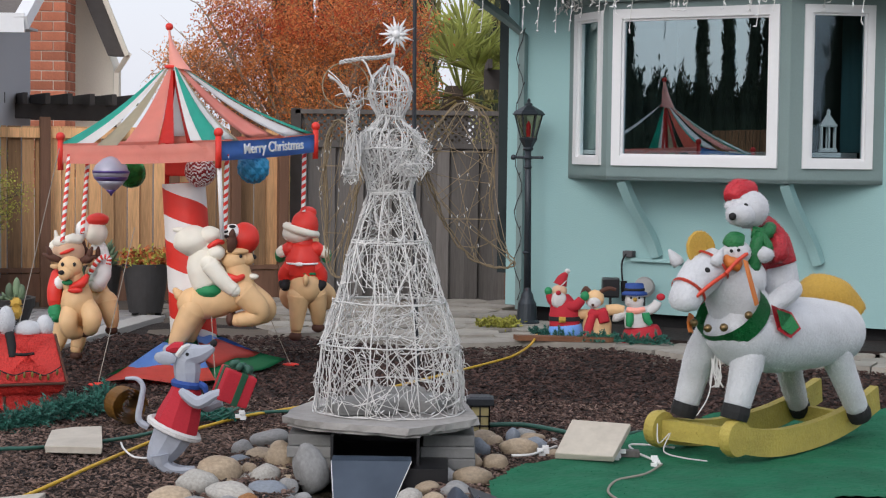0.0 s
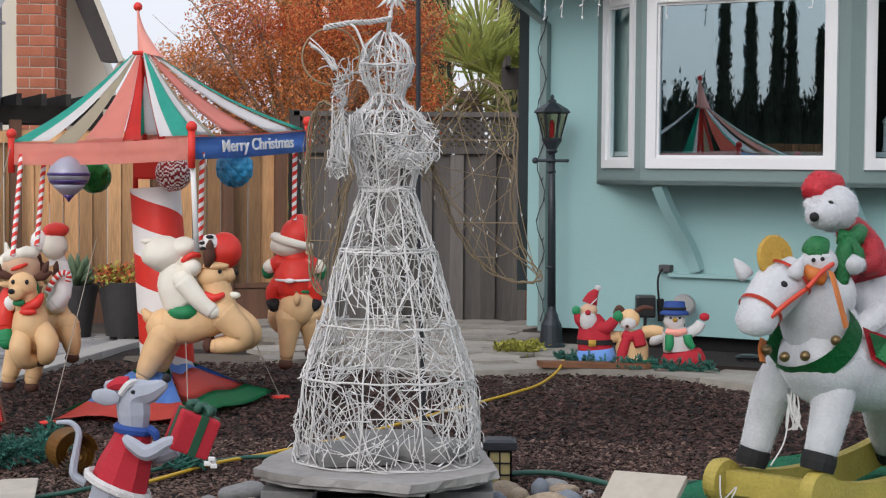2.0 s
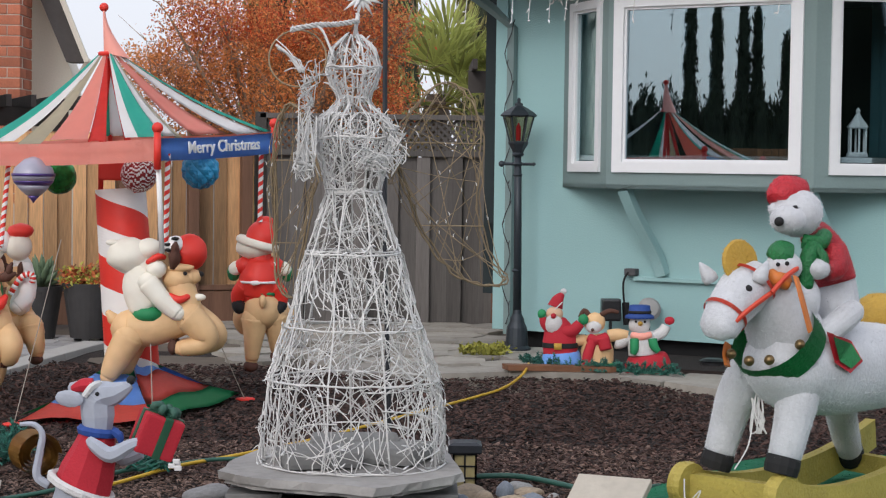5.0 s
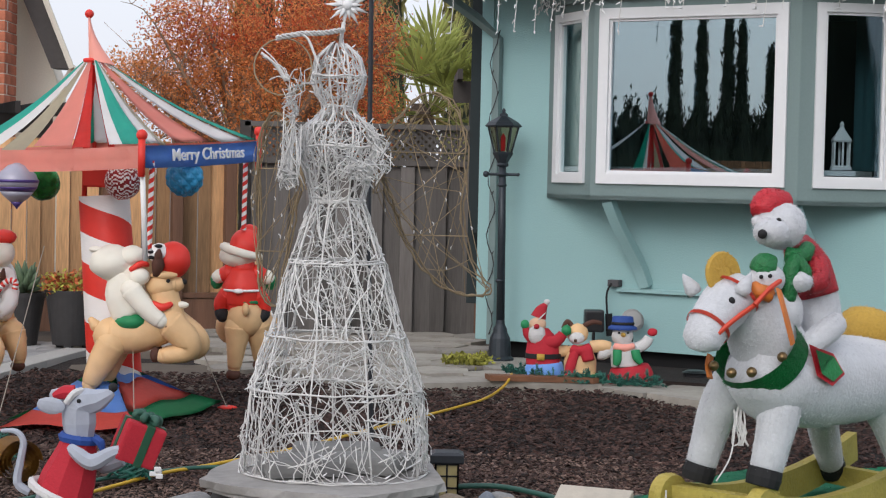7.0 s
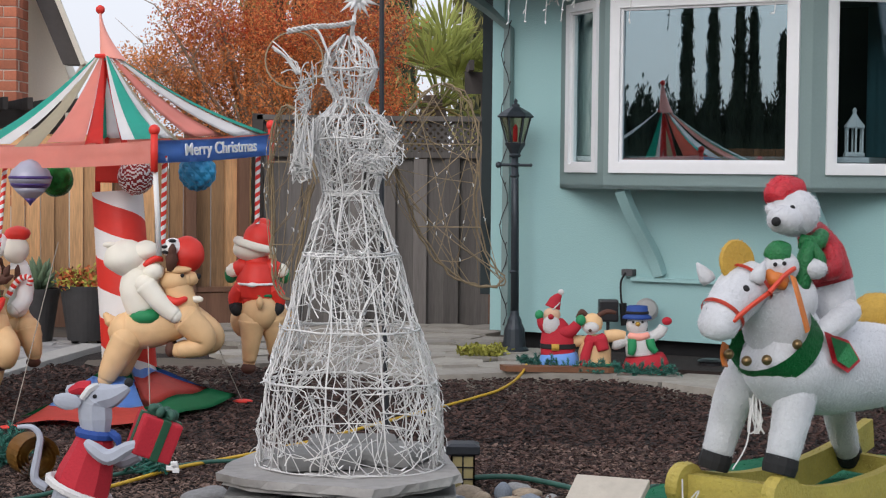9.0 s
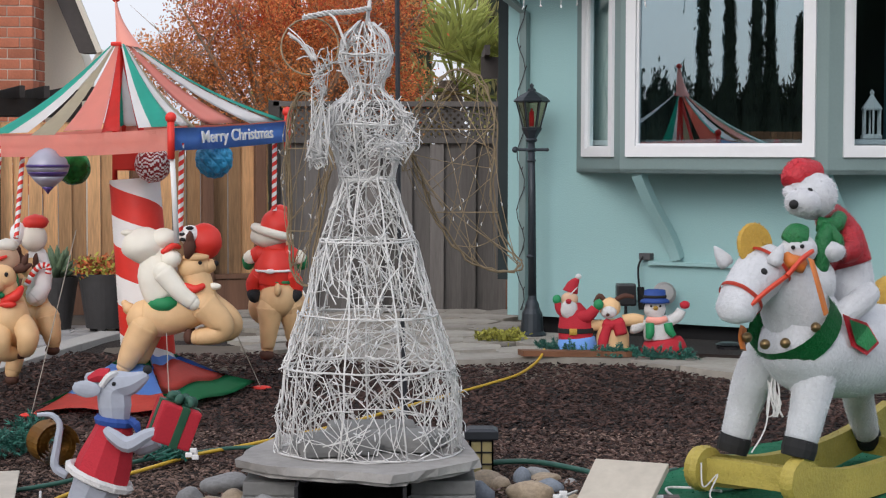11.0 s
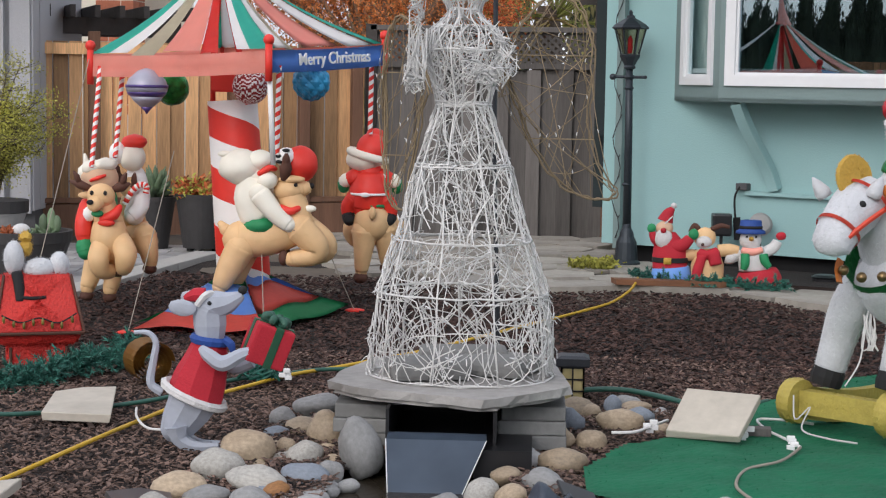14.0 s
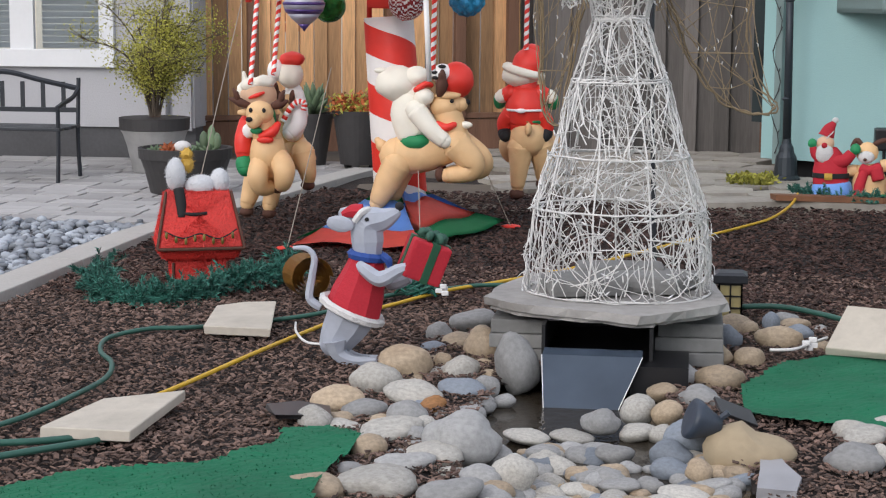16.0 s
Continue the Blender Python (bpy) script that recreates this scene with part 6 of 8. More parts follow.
limb(bm, [P(1.93, 0.68, 7.85), P(2.01, 0.735, 7.88), P(2.13, 0.71, 7.9), P(2.25, 0.62, 7.9)], [0.05, 0.10, 0.095, 0.05], 14)
fuzz(bm, 1200, 0.016, 6)
part("tail", bm, GOLD, horse, "golden plush tail", smooth=True, recalc=False)
for x, z, y in ((1.445, 0.845, 7.055), (1.325, 0.83, 7.16)):
    part("eye", ball(bmesh.new(), P(x, z, y), 0.017), BLACK_FABRIC, horse, smooth=True)


def ring_band(c, axis, r1, r2, width, material, name, label="", thick=0.008, a0=0.0, a1=2 * math.pi):
    """A flat strap round a limb."""
    axis = axis.normalized()
    s = axis.cross(Vector((0, 0, 1))).normalized()
    u = s.cross(axis)
    bm = bmesh.new()
    n = 28
    rows = []
    for k in range(n + 1):
        t = a0 + (a1 - a0) * k / n
        d = math.cos(t) * s * r1 + math.sin(t) * u * r2
        rows.append([bm.verts.new(c + d + axis * w) for w in (-width / 2, width / 2)])
    for a, b in zip(rows, rows[1:]):
        bm.faces.new((a[0], a[1], b[1], b[0]))
    bmesh.ops.solidify(bm, geom=bm.faces[:], thickness=thick)
    if "collar" in name or "scarf" in name:
        fuzz(bm, 900, 0.01, 9)
    return part(name, bm, material, horse, label)


nose = P(1.345, 0.73, 7.08)
ring_band(nose, P(1.305, 0.64, 7.05) - P(1.42, 0.83, 7.15), 0.093, 0.095, 0.018, RIBBON, "noseband", "red ribbon noseband")
ring_band(P(1.455, 0.86, 7.17), P(1.315, 0.66, 7.05) - P(1.50, 0.89, 7.2), 0.112, 0.112, 0.016, RIBBON, "browband", "red ribbon browband")
bm = bmesh.new()
sweep(bm, smooth_path([P(1.39, 0.70, 7.0), P(1.47, 0.77, 7.02), P(1.55, 0.83, 7.08)], 4), 0.011, 6)
sweep(bm, smooth_path([P(1.55, 0.83, 7.06), P(1.61, 0.90, 7.1), P(1.66, 0.94, 7.15)], 4), 0.011, 6)
part("bridle", bm, RIBBON, horse, "red ribbon cheek strap")
ring_band(P(1.585, 0.605, 7.27), P(1.44, 0.78, 7.16) - P(1.68, 0.48, 7.36), 0.19, 0.186, 0.105, FUR_GREEN, "collar", "green tinsel collar", 0.012)
for x, z, y in ((1.375, 0.555, 7.16), (1.455, 0.525, 7.08), (1.545, 0.53, 7.06), (1.68, 0.60, 7.10)):
    bell = part("bell", ball(bmesh.new(), P(x, z, y), 0.022), BRASS, horse, "brass jingle bell", smooth=True)
bm = bmesh.new()
base = [P(1.79, 0.66, 7.20), P(1.90, 0.62, 7.28), P(1.955, 0.53, 7.30), P(1.90, 0.475, 7.24), P(1.83, 0.52, 7.19)]
c = sum(base, Vector()) / 5
out = Vector((0.45, -0.85, 0.1)).normalized()
verts = [bm.verts.new(p + out * 0.01) for p in base]
bm.faces.new(verts)
bmesh.ops.solidify(bm, geom=bm.faces[:], thickness=0.012)
part("saddle_border", bm, FUR_RED, horse, "red tinsel saddle border")
bm = bmesh.new()
bm.faces.new([bm.verts.new(c.lerp(p, 0.76) + out * 0.024) for p in base])
bmesh.ops.solidify(bm, geom=bm.faces[:], thickness=0.01)
part("saddle_cloth", bm, FUR_GREEN, horse, "green tinsel saddle cloth")
bm = bmesh.new()
sweep(bm, smooth_path([P(1.655, 0.90, 7.10), P(1.685, 0.80, 7.05), P(1.725, 0.66, 7.06)], 4), 0.026, 6, flat=0.25)
part("ribbon", bm, ORANGE, horse, "orange ribbon tie")
bm = bmesh.new()
sweep(bm, smooth_path([P(1.36, 0.60, 7.2), P(1.35, 0.55, 7.18), P(1.36, 0.50, 7.16)], 3), 0.026, 6, flat=0.3)
part("ribbon", bm, ORANGE, horse, "orange ribbon tie")
# rockers with the bar across their front ends
def rocker_board(name, ends, half, thick):
    """A flat board on edge that bows down between its ends, rounded off at the front."""
    pts = smooth_path([NEARER.inverted() @ Vector(p) for p in ends], 6)
    bm = bmesh.new()
    rows = []
    for i, p in enumerate(pts):
        d = (pts[min(i + 1, len(pts) - 1)] - pts[max(i - 1, 0)]).normalized()
        across = Vector((d.y, -d.x, 0)).normalized() * thick / 2
        up = across.cross(d).normalized() * half * (1.0 if across.cross(d).z > 0 else -1.0)
        rows.append([bm.verts.new(p + q) for q in (across + up, across - up, -across - up, -across + up)])
    for a, b in zip(rows, rows[1:]):
        for k in range(4):
            bm.faces.new((a[k], a[(k + 1) % 4], b[(k + 1) % 4], b[k]))
    bm.faces.new(rows[0][::-1])
    bm.faces.new(rows[-1])
    bmesh.ops.recalc_face_normals(bm, faces=bm.faces)
    fuzz(bm, 1100, 0.009, 8)
    return part(name, bm, YELLOW, horse, recalc=False)


for ends in ([(1.33, 6.45, 0.172), (1.45, 6.56, 0.135), (1.60, 6.70, 0.118), (1.82, 6.95, 0.125), (2.02, 7.18, 0.165), (2.2, 7.4, 0.235)], [(1.02, 6.73, 0.168), (1.15, 6.84, 0.135), (1.32, 6.98, 0.118), (1.55, 7.22, 0.125), (1.78, 7.5, 0.16), (1.99, 7.78, 0.22)]):
    rk = rocker_board("rocker", ends, 0.07, 0.05)
    c = NEARER.inverted() @ Vector(ends[0])
    bm = lathe(bmesh.new(), [(0.02, -0.034), (0.092, -0.032), (0.098, 0.0), (0.092, 0.032), (0.02, 0.034)], c, 22, pose(0, 0, 0, 90, 0, 42))
    bmesh.ops.recalc_face_normals(bm, faces=bm.faces)
    fuzz(bm, 400, 0.009, 5)
    part("end_disc", bm, YELLOW, rk, recalc=False)
rocker_board("crossbar", [(1.31, 6.46, 0.172), (1.18, 6.59, 0.17), (1.04, 6.72, 0.168)], 0.05, 0.06)
rocker_board("crossbar", [(2.04, 7.2, 0.14), (1.94, 7.37, 0.138), (1.83, 7.54, 0.136)], 0.045, 0.05)
bm = bmesh.new()
rng = random.Random(3)
for k in range(5):
    x = 1.40 + rng.uniform(-0.02, 0.03)
    sweep(bm, smooth_path([P(1.50, 0.42, 7.35), P(1.50 + rng.uniform(-0.03, 0.03), 0.30, 7.3), P(1.49 + rng.uniform(-0.02, 0.05), 0.20, 7.3), P(1.51 + rng.uniform(-0.03, 0.03), 0.26, 7.3), P(1.47, 0.36, 7.35)], 4), 0.004, 4)
sweep(bm, smooth_path([P(1.48, 0.3, 7.3), P(1.46, 0.15, 7.25), P(1.40, 0.04, 7.2)], 6), 0.004, 4)
sweep(bm, smooth_path([NEARER.inverted() @ Vector(p) for p in ((1.0, 6.66, 0.2), (1.0, 6.6, 0.12), (1.05, 6.58, 0.17), (1.02, 6.56, 0.09), (1.1, 6.5, 0.07), (1.2, 6.42, 0.07))], 6), 0.004, 4)
part("light_cord", bm, WIRE, horse, "loose white light cord")

# bear doll and the small bird doll in front of it
w, r, g, bl = (bmesh.new() for _ in range(4))
ball(w, P(1.655, 1.185, 7.32), (0.105, 0.10, 0.10), sub=3)
ball(w, P(1.615, 1.155, 7.24), (0.075, 0.06, 0.06), sub=3)
limb(w, [P(1.822, 0.903, 7.42), P(1.834, 0.790, 7.42), P(1.836, 0.690, 7.42)], [0.086, 0.098, 0.075])
limb(w, [P(1.913, 0.758, 7.36), P(1.871, 0.715, 7.30), P(1.796, 0.652, 7.26), P(1.769, 0.634, 7.26)], [0.05, 0.056, 0.05, 0.03])
ball(w, P(1.748, 0.938, 7.22), (0.055, 0.05, 0.045))
ball(w, P(1.555, 1.20, 7.3), 0.028)
limb(r, [P(1.727, 1.108, 7.38), P(1.785, 1.003, 7.42), P(1.825, 0.878, 7.42)], [0.058, 0.092, 0.094])
limb(r, [P(1.819, 1.029, 7.32), P(1.831, 0.948, 7.27), P(1.791, 0.928, 7.24)], [0.045, 0.05, 0.042])
limb(r, [P(1.57, 1.23, 7.3), P(1.60, 1.275, 7.33), P(1.68, 1.28, 7.36)], [0.05, 0.072, 0.05])
limb(g, [P(1.68, 1.06, 7.28), P(1.75, 1.05, 7.27), P(1.78, 1.09, 7.33)], [0.03, 0.035, 0.03])
limb(g, [P(1.73, 1.05, 7.25), P(1.705, 0.97, 7.22), P(1.70, 0.85, 7.22)], [0.03, 0.035, 0.03])
limb(g, [P(1.735, 1.04, 7.24), P(1.77, 0.99, 7.22), P(1.78, 0.96, 7.22)], [0.022, 0.024, 0.02])
for bm, n in ((w, 2600), (r, 1600), (g, 500)):
    fuzz(bm, n * 2, 0.010, 4)
ball(bl, P(1.575, 1.145, 7.175), 0.02)
ball(bl, P(1.645, 1.205, 7.22), 0.013)
bear = figure("plush_bear", {FUR: w, FUR_RED: r, FUR_GREEN: g, BLACK_FABRIC: bl}, NEARER)
tagged(bear, "white tinsel bear doll in red jacket and cap with green scarf", "doll")
w, g, o, bl = (bmesh.new() for _ in range(4))
ball(w, P(1.60, 0.945, 7.2), (0.075, 0.07, 0.065), sub=3)
ball(w, P(1.67, 0.80, 7.26), (0.09, 0.08, 0.11), sub=3)
ball(w, P(1.60, 1.03, 7.2), 0.02)
limb(g, [P(1.56, 0.965, 7.2), P(1.59, 0.995, 7.2), P(1.63, 0.99, 7.2)], [0.045, 0.065, 0.05])
ball(o, P(1.58, 0.885, 7.14), (0.055, 0.045, 0.035))
limb(o, [P(1.54, 0.92, 7.13), P(1.57, 0.89, 7.11), P(1.62, 0.86, 7.12)], [0.02, 0.03, 0.02])
ball(bl, P(1.575, 0.955, 7.125), 0.009)
ball(bl, P(1.615, 0.96, 7.13), 0.009)
fuzz(w, 600, 0.01, 4)
bird = figure("plush_bird", {FUR: w, FUR_GREEN: g, ORANGE: o, BLACK_FABRIC: bl}, NEARER)
tagged(bird, "small white tinsel bird doll in a green hat", "doll")

# ---- mouse with a parcel ----
GREY_CLOTH = mat("grey_satin_cloth", (0.42, 0.45, 0.52), 0.6, scale=40, vary=0.08, bump=0.15, coarse=6)
RED_CLOTH = mat("red_felt", (0.52, 0.018, 0.035), 0.8, scale=120, vary=0.12, bump=0.3)
BLUE_CLOTH = mat("blue_felt", (0.02, 0.07, 0.30), 0.7, scale=60, vary=0.12, bump=0.2)
WHITE_PLUSH = mat("white_plush", (0.72, 0.71, 0.70), 0.9, scale=120, vary=0.1, bump=0.6)
gy, rd, bu, wh, bk = (bmesh.new() for _ in range(5))
limb(gy, [(-1.146, 6.301, 0.411), (-1.148, 6.301, 0.465), (-1.144, 6.301, 0.529), (-1.084, 6.301, 0.549), (-1.030, 6.301, 0.577)], [0.049, 0.060, 0.061, 0.041, 0.013], 8)
limb(gy, [(-1.202, 6.301, 0.198), (-1.223, 6.301, 0.158), (-1.258, 6.301, 0.102), (-1.276, 6.301, 0.067), (-1.276, 6.301, 0.037)], [0.095, 0.087, 0.070, 0.053, 0.019], 9)
limb(gy, [(-1.257, 6.251, 0.102), (-1.243, 6.251, 0.053), (-1.189, 6.251, 0.028), (-1.105, 6.251, 0.034)], [0.049, 0.032, 0.023, 0.011], 7)
limb(gy, [(-1.260, 6.361, 0.081), (-1.245, 6.361, 0.031), (-1.190, 6.361, 0.012), (-1.115, 6.361, 0.019)], [0.049, 0.032, 0.023, 0.011], 7)
limb(gy, [(-1.164, 6.226, 0.390), (-1.136, 6.206, 0.372), (-1.082, 6.201, 0.343), (-1.014, 6.201, 0.377), (-0.962, 6.211, 0.394)], [0.015, 0.025, 0.030, 0.023, 0.011], 7)
limb(gy, [(-1.108, 6.381, 0.346), (-1.073, 6.381, 0.297), (-1.002, 6.371, 0.320)], [0.021, 0.025, 0.019], 7)
limb(gy, [(-1.321, 6.301, 0.215), (-1.364, 6.301, 0.248), (-1.353, 6.301, 0.333), (-1.345, 6.301, 0.397), (-1.373, 6.301, 0.431), (-1.424, 6.301, 0.432)], [0.017, 0.016, 0.014, 0.012, 0.010, 0.007], 7)
limb(rd, [(-1.146, 6.301, 0.408), (-1.160, 6.301, 0.337), (-1.181, 6.301, 0.268), (-1.202, 6.301, 0.198)], [0.059, 0.082, 0.099, 0.106], 9)
limb(rd, [(-1.167, 6.301, 0.572), (-1.202, 6.301, 0.572), (-1.241, 6.301, 0.559)], [0.028, 0.027, 0.011], 7)
sweep(wh, [Vector((-1.205, 6.301, 0.210)) + Vector((0.106 * math.cos(t), 0.112 * math.sin(t), -0.046 * math.cos(t))) for t in (2 * math.pi * k / 14 for k in range(15))], 0.017, 6, cap=False)
limb(wh, [(-1.187, 6.251, 0.541), (-1.159, 6.256, 0.576), (-1.140, 6.301, 0.578), (-1.171, 6.346, 0.562)], [0.012, 0.014, 0.014, 0.012], 6)
sweep(bu, [Vector((-1.145, 6.301, 0.411)) + Vector((0.060 * math.cos(t), 0.060 * math.sin(t), -0.008 * math.cos(t))) for t in (2 * math.pi * k / 14 for k in range(15))], 0.018, 6, cap=False)
limb(bu, [(-1.087, 6.261, 0.418), (-1.063, 6.251, 0.404), (-1.056, 6.251, 0.377)], [0.013, 0.017, 0.009], 6)
ball(bk, (-1.030, 6.301, 0.594), 0.017)
ball(bk, (-1.141, 6.249, 0.550), 0.008)
for dy, tip in ((-0.055, 0.0), (0.06, 0.02)):
    ball(gy, Vector((-1.238, 6.301, 0.532)) + Vector((tip, dy, tip)), (0.052, 0.010, 0.031), Matrix.Rotation(radians(8), 4, 'Y'), sub=2)
mouse = figure("mouse_doll", {GREY_CLOTH: gy, RED_CLOTH: rd, BLUE_CLOTH: bu, WHITE_PLUSH: wh, BLACK_FABRIC: bk}, smooth=False)
tagged(mouse, "grey cloth mouse doll in red coat holding a parcel", "doll")
parcel = thing("gift_parcel", pose(-0.935, 6.271, 0.407, 6, 20, 22), "red wrapped gift parcel with a green ribbon and bow", "parcel")
part("box", box(bmesh.new(), (0, 0, 0), (0.145, 0.13, 0.145), bevel=0.01), RED_CLOTH, parcel)
bm = bmesh.new()
for s in ((0.03, 0.137, 0.152), (0.152, 0.137, 0.03), (0.152, 0.03, 0.152)):
    box(bm, (0.01 if s[0] < 0.1 else 0, 0, 0), s, bevel=0.003) if s[2] > 0.1 else None
part("ribbon", bm, mat("dark_green_ribbon", (0.02, 0.10, 0.05), 0.5, vary=0.15), parcel, "dark green ribbon")
bm = bmesh.new()
for k in range(6):
    a = k * math.pi / 3
    limb(bm, [(0, 0, 0.075), (0.03 * math.cos(a), 0.03 * math.sin(a), 0.1), (0.048 * math.cos(a), 0.048 * math.sin(a), 0.088), (0.015 * math.cos(a), 0.015 * math.sin(a), 0.077)], [0.01, 0.014, 0.014, 0.008], 7, 3)
part("bow", bm, mat("teal_green_bow", (0.03, 0.11, 0.075), 0.6, vary=0.15), parcel, "dark green bow", smooth=True)

# ---- red doghouse with white plush on the roof ----
DY = 8.1
doghouse = thing("doghouse", pose(-2.32, DY, 0), "red tinsel toy doghouse with a broad roof and a light string", "doghouse")
FUR_RED2 = mat("red_tinsel_mesh", (0.74, 0.035, 0.025), 0.6, scale=80, vary=0.25, bump=0.8)


def frustum(bm, z0, z1, a, b):
    lo = [bm.verts.new((x, y, z0)) for x, y in ((-a[0], -a[1]), (a[0], -a[1]), (a[0], a[1]), (-a[0], a[1]))]
    hi = [bm.verts.new((x, y, z1)) for x, y in ((-b[0], -b[1]), (b[0], -b[1]), (b[0], b[1]), (-b[0], b[1]))]
    for k in range(4):
        bm.faces.new((lo[k], lo[(k + 1) % 4], hi[(k + 1) % 4], hi[k]))
    bm.faces.new(hi)
    bm.faces.new(lo[::-1])
    bmesh.ops.recalc_face_normals(bm, faces=bm.faces)
    return bm


DR = pose(0.03, 0, 0, 0, 0, 20) @ Matrix.Diagonal((0.84, 0.88, 0.97, 1))
for name, z0, z1, a, b, n, lab in (("base", 0.0, 0.15, (0.15, 0.14), (0.16, 0.15), 1500, "red tinsel base wall"), ("eave", 0.12, 0.185, (0.20, 0.17), (0.235, 0.205), 1600, "red tinsel eave"), ("roof", 0.18, 0.445, (0.24, 0.21), (0.18, 0.08), 3600, "red tinsel sloping roof")):
    bm = frustum(bmesh.new(), z0, z1, a, b)
    bmesh.ops.bevel(bm, geom=bm.edges[:], offset=0.012, segments=2, affect="EDGES")
    fuzz(bm, n * 2, 0.018, 2)
    part(name, bm, FUR_RED2, doghouse, lab, recalc=False).matrix_basis = DR
bm = bmesh.new()
for p, q in (((-0.24, -0.215, 0.182), (0.24, -0.215, 0.182)), ((0.24, -0.215, 0.182), (0.18, -0.085, 0.445)), ((-0.24, -0.215, 0.182), (-0.18, -0.085, 0.445)), ((0.24, -0.215, 0.182), (0.24, 0.21, 0.182)), ((-0.15, -0.15, 0.0), (-0.15, -0.15, 0.11)), ((0.14, -0.15, 0.0), (0.15, -0.15, 0.11))):
    sweep(bm, [p, q], 0.008, 6)
part("frame_rods", bm, BROWN_FABRIC, doghouse).matrix_basis = DR
bm, b2 = bmesh.new(), bmesh.new()
cord_pts = smooth_path([(-0.2, -0.205, 0.27), (-0.1, -0.205, 0.235), (0.0, -0.205, 0.255), (0.1, -0.205, 0.23), (0.2, -0.205, 0.275)], 6)
sweep(bm, cord_pts, 0.004, 5)
DIM_BULB = mat("dim_coloured_bulb", (0.28, 0.22, 0.05), 0.3, vary=0.4, scale=20, coarse=18)
for k in range(1, len(cord_pts), 3):
    part("bulb", ball(bmesh.new(), cord_pts[k] + Vector((0, -0.012, -0.015)), (0.009, 0.009, 0.018)), DIM_BULB, doghouse, smooth=True).matrix_basis = DR
part("string_cord", bm, BLACK_FABRIC, doghouse).matrix_basis = DR
bm, b2 = bmesh.new(), bmesh.new()
ball(bm, (-0.12, 0.0, 0.52), (0.055, 0.06, 0.085), sub=3)
ball(bm, (0.02, 0.0, 0.465), (0.09, 0.07, 0.055), sub=3)
ball(bm, (0.125, 0.0, 0.485), (0.055, 0.055, 0.065), sub=3)
fuzz(bm, 900, 0.014, 7)
limb(b2, [(-0.11, -0.07, 0.46), (-0.10, -0.095, 0.38), (-0.10, -0.12, 0.32)], [0.03, 0.034, 0.028], 10)
limb(b2, [(-0.1, -0.13, 0.345), (-0.02, -0.135, 0.34), (0.04, -0.13, 0.345)], [0.008, 0.01, 0.008], 6)
plush = figure("plush_toy", {FUR: bm, BLACK_FABRIC: b2}, pose(-2.29, DY, 0, 0, 0, 20) @ Matrix.Diagonal((0.84, 0.88, 0.97, 1)))
tagged(plush, "plain white plush lying on the red doghouse roof", "plush toy")
bm = ball(bmesh.new(), (0, 0, 0), (0.032, 0.03, 0.04), lump=0.2)
ball(bm, (0, 0, 0.05), 0.028, lump=0.3)
fuzz(bm, 260, 0.014, 3)
chick = part("plush_toy", bm, GOLD, None, recalc=False)
chick.matrix_basis = pose(-2.34, DY, 0.55)
tagged(chick, "small golden plush on the doghouse roof", "plush toy")

# ---- small figures by the wall ----
FY = 12.3


def standing_doll(name, layers, label):
    ob = figure(name, layers)
    ob.matrix_basis = Matrix.Translation((1.135, 11.62, 0.036)) @ Matrix.Diagonal((0.985, 0.75, 0.92, 1)) @ Matrix.Translation((-1.2, -FY, 0.01))
    return tagged(ob, label, "doll", "small figures by the wall")


F = lambda x, z, y=FY: Vector((x, y, z))
sr, sw, sg, sb, sk, sy, ss = (bmesh.new() for _ in range(7))
limb(sr, [F(0.975, 0.12), F(0.97, 0.22), F(0.955, 0.33), F(0.955, 0.38)], [0.115, 0.115, 0.085, 0.05], 14)
limb(sr, [F(0.99, 0.28, FY - 0.05), F(1.05, 0.29, FY - 0.07), F(1.10, 0.345, FY - 0.07)], [0.05, 0.045, 0.035], 10)
limb(sr, [F(0.90, 0.29, FY - 0.03), F(0.865, 0.33, FY - 0.04), F(0.85, 0.38, FY - 0.04)], [0.03, 0.028, 0.022], 10)
limb(sr, [F(0.935, 0.455), F(0.955, 0.51), F(0.985, 0.55)], [0.055, 0.04, 0.015], 12)
limb(sw, [F(0.935, 0.45), F(0.94, 0.445)], [0.07, 0.07], 12)
ball(sw, F(0.925, 0.335, FY - 0.06), (0.06, 0.045, 0.075))
ball(sw, F(0.99, 0.565), 0.022)
ball(ss, F(0.93, 0.405, FY - 0.03), (0.06, 0.055, 0.055))
ball(sr, F(0.92, 0.395, FY - 0.095), 0.02)
ball(sg, F(0.845, 0.405, FY - 0.04), (0.03, 0.03, 0.035))
ball(sg, F(1.12, 0.37, FY - 0.07), (0.035, 0.03, 0.04))
limb(sb, [F(0.985, 0.0), F(0.985, 0.07), F(0.98, 0.13)], [0.13, 0.135, 0.12], 14)
limb(sk, [F(0.975, 0.165), F(0.975, 0.20)], [0.122, 0.12], 14)
box(sy, (0.95, FY - 0.125, 0.18), (0.05, 0.012, 0.045))
standing_doll("santa_doll", {RED_CLOTH: sr, WHITE_PLUSH: sw, GREEN_DEEP: sg, BLUE_FABRIC: sb, BLACK_FABRIC: sk, GOLD: sy, SKIN_FABRIC: ss}, "small inflatable santa with blue bag and green mittens")
dt, dr, dg, db, dw = (bmesh.new() for _ in range(5))
limb(dt, [F(1.22, 0.02), F(1.22, 0.15), F(1.21, 0.26)], [0.11, 0.11, 0.07], 14)
ball(dt, F(1.20, 0.345), (0.075, 0.06, 0.075))
limb(dt, [F(1.14, 0.22), F(1.07, 0.215), F(1.04, 0.225)], [0.04, 0.04, 0.035], 10)
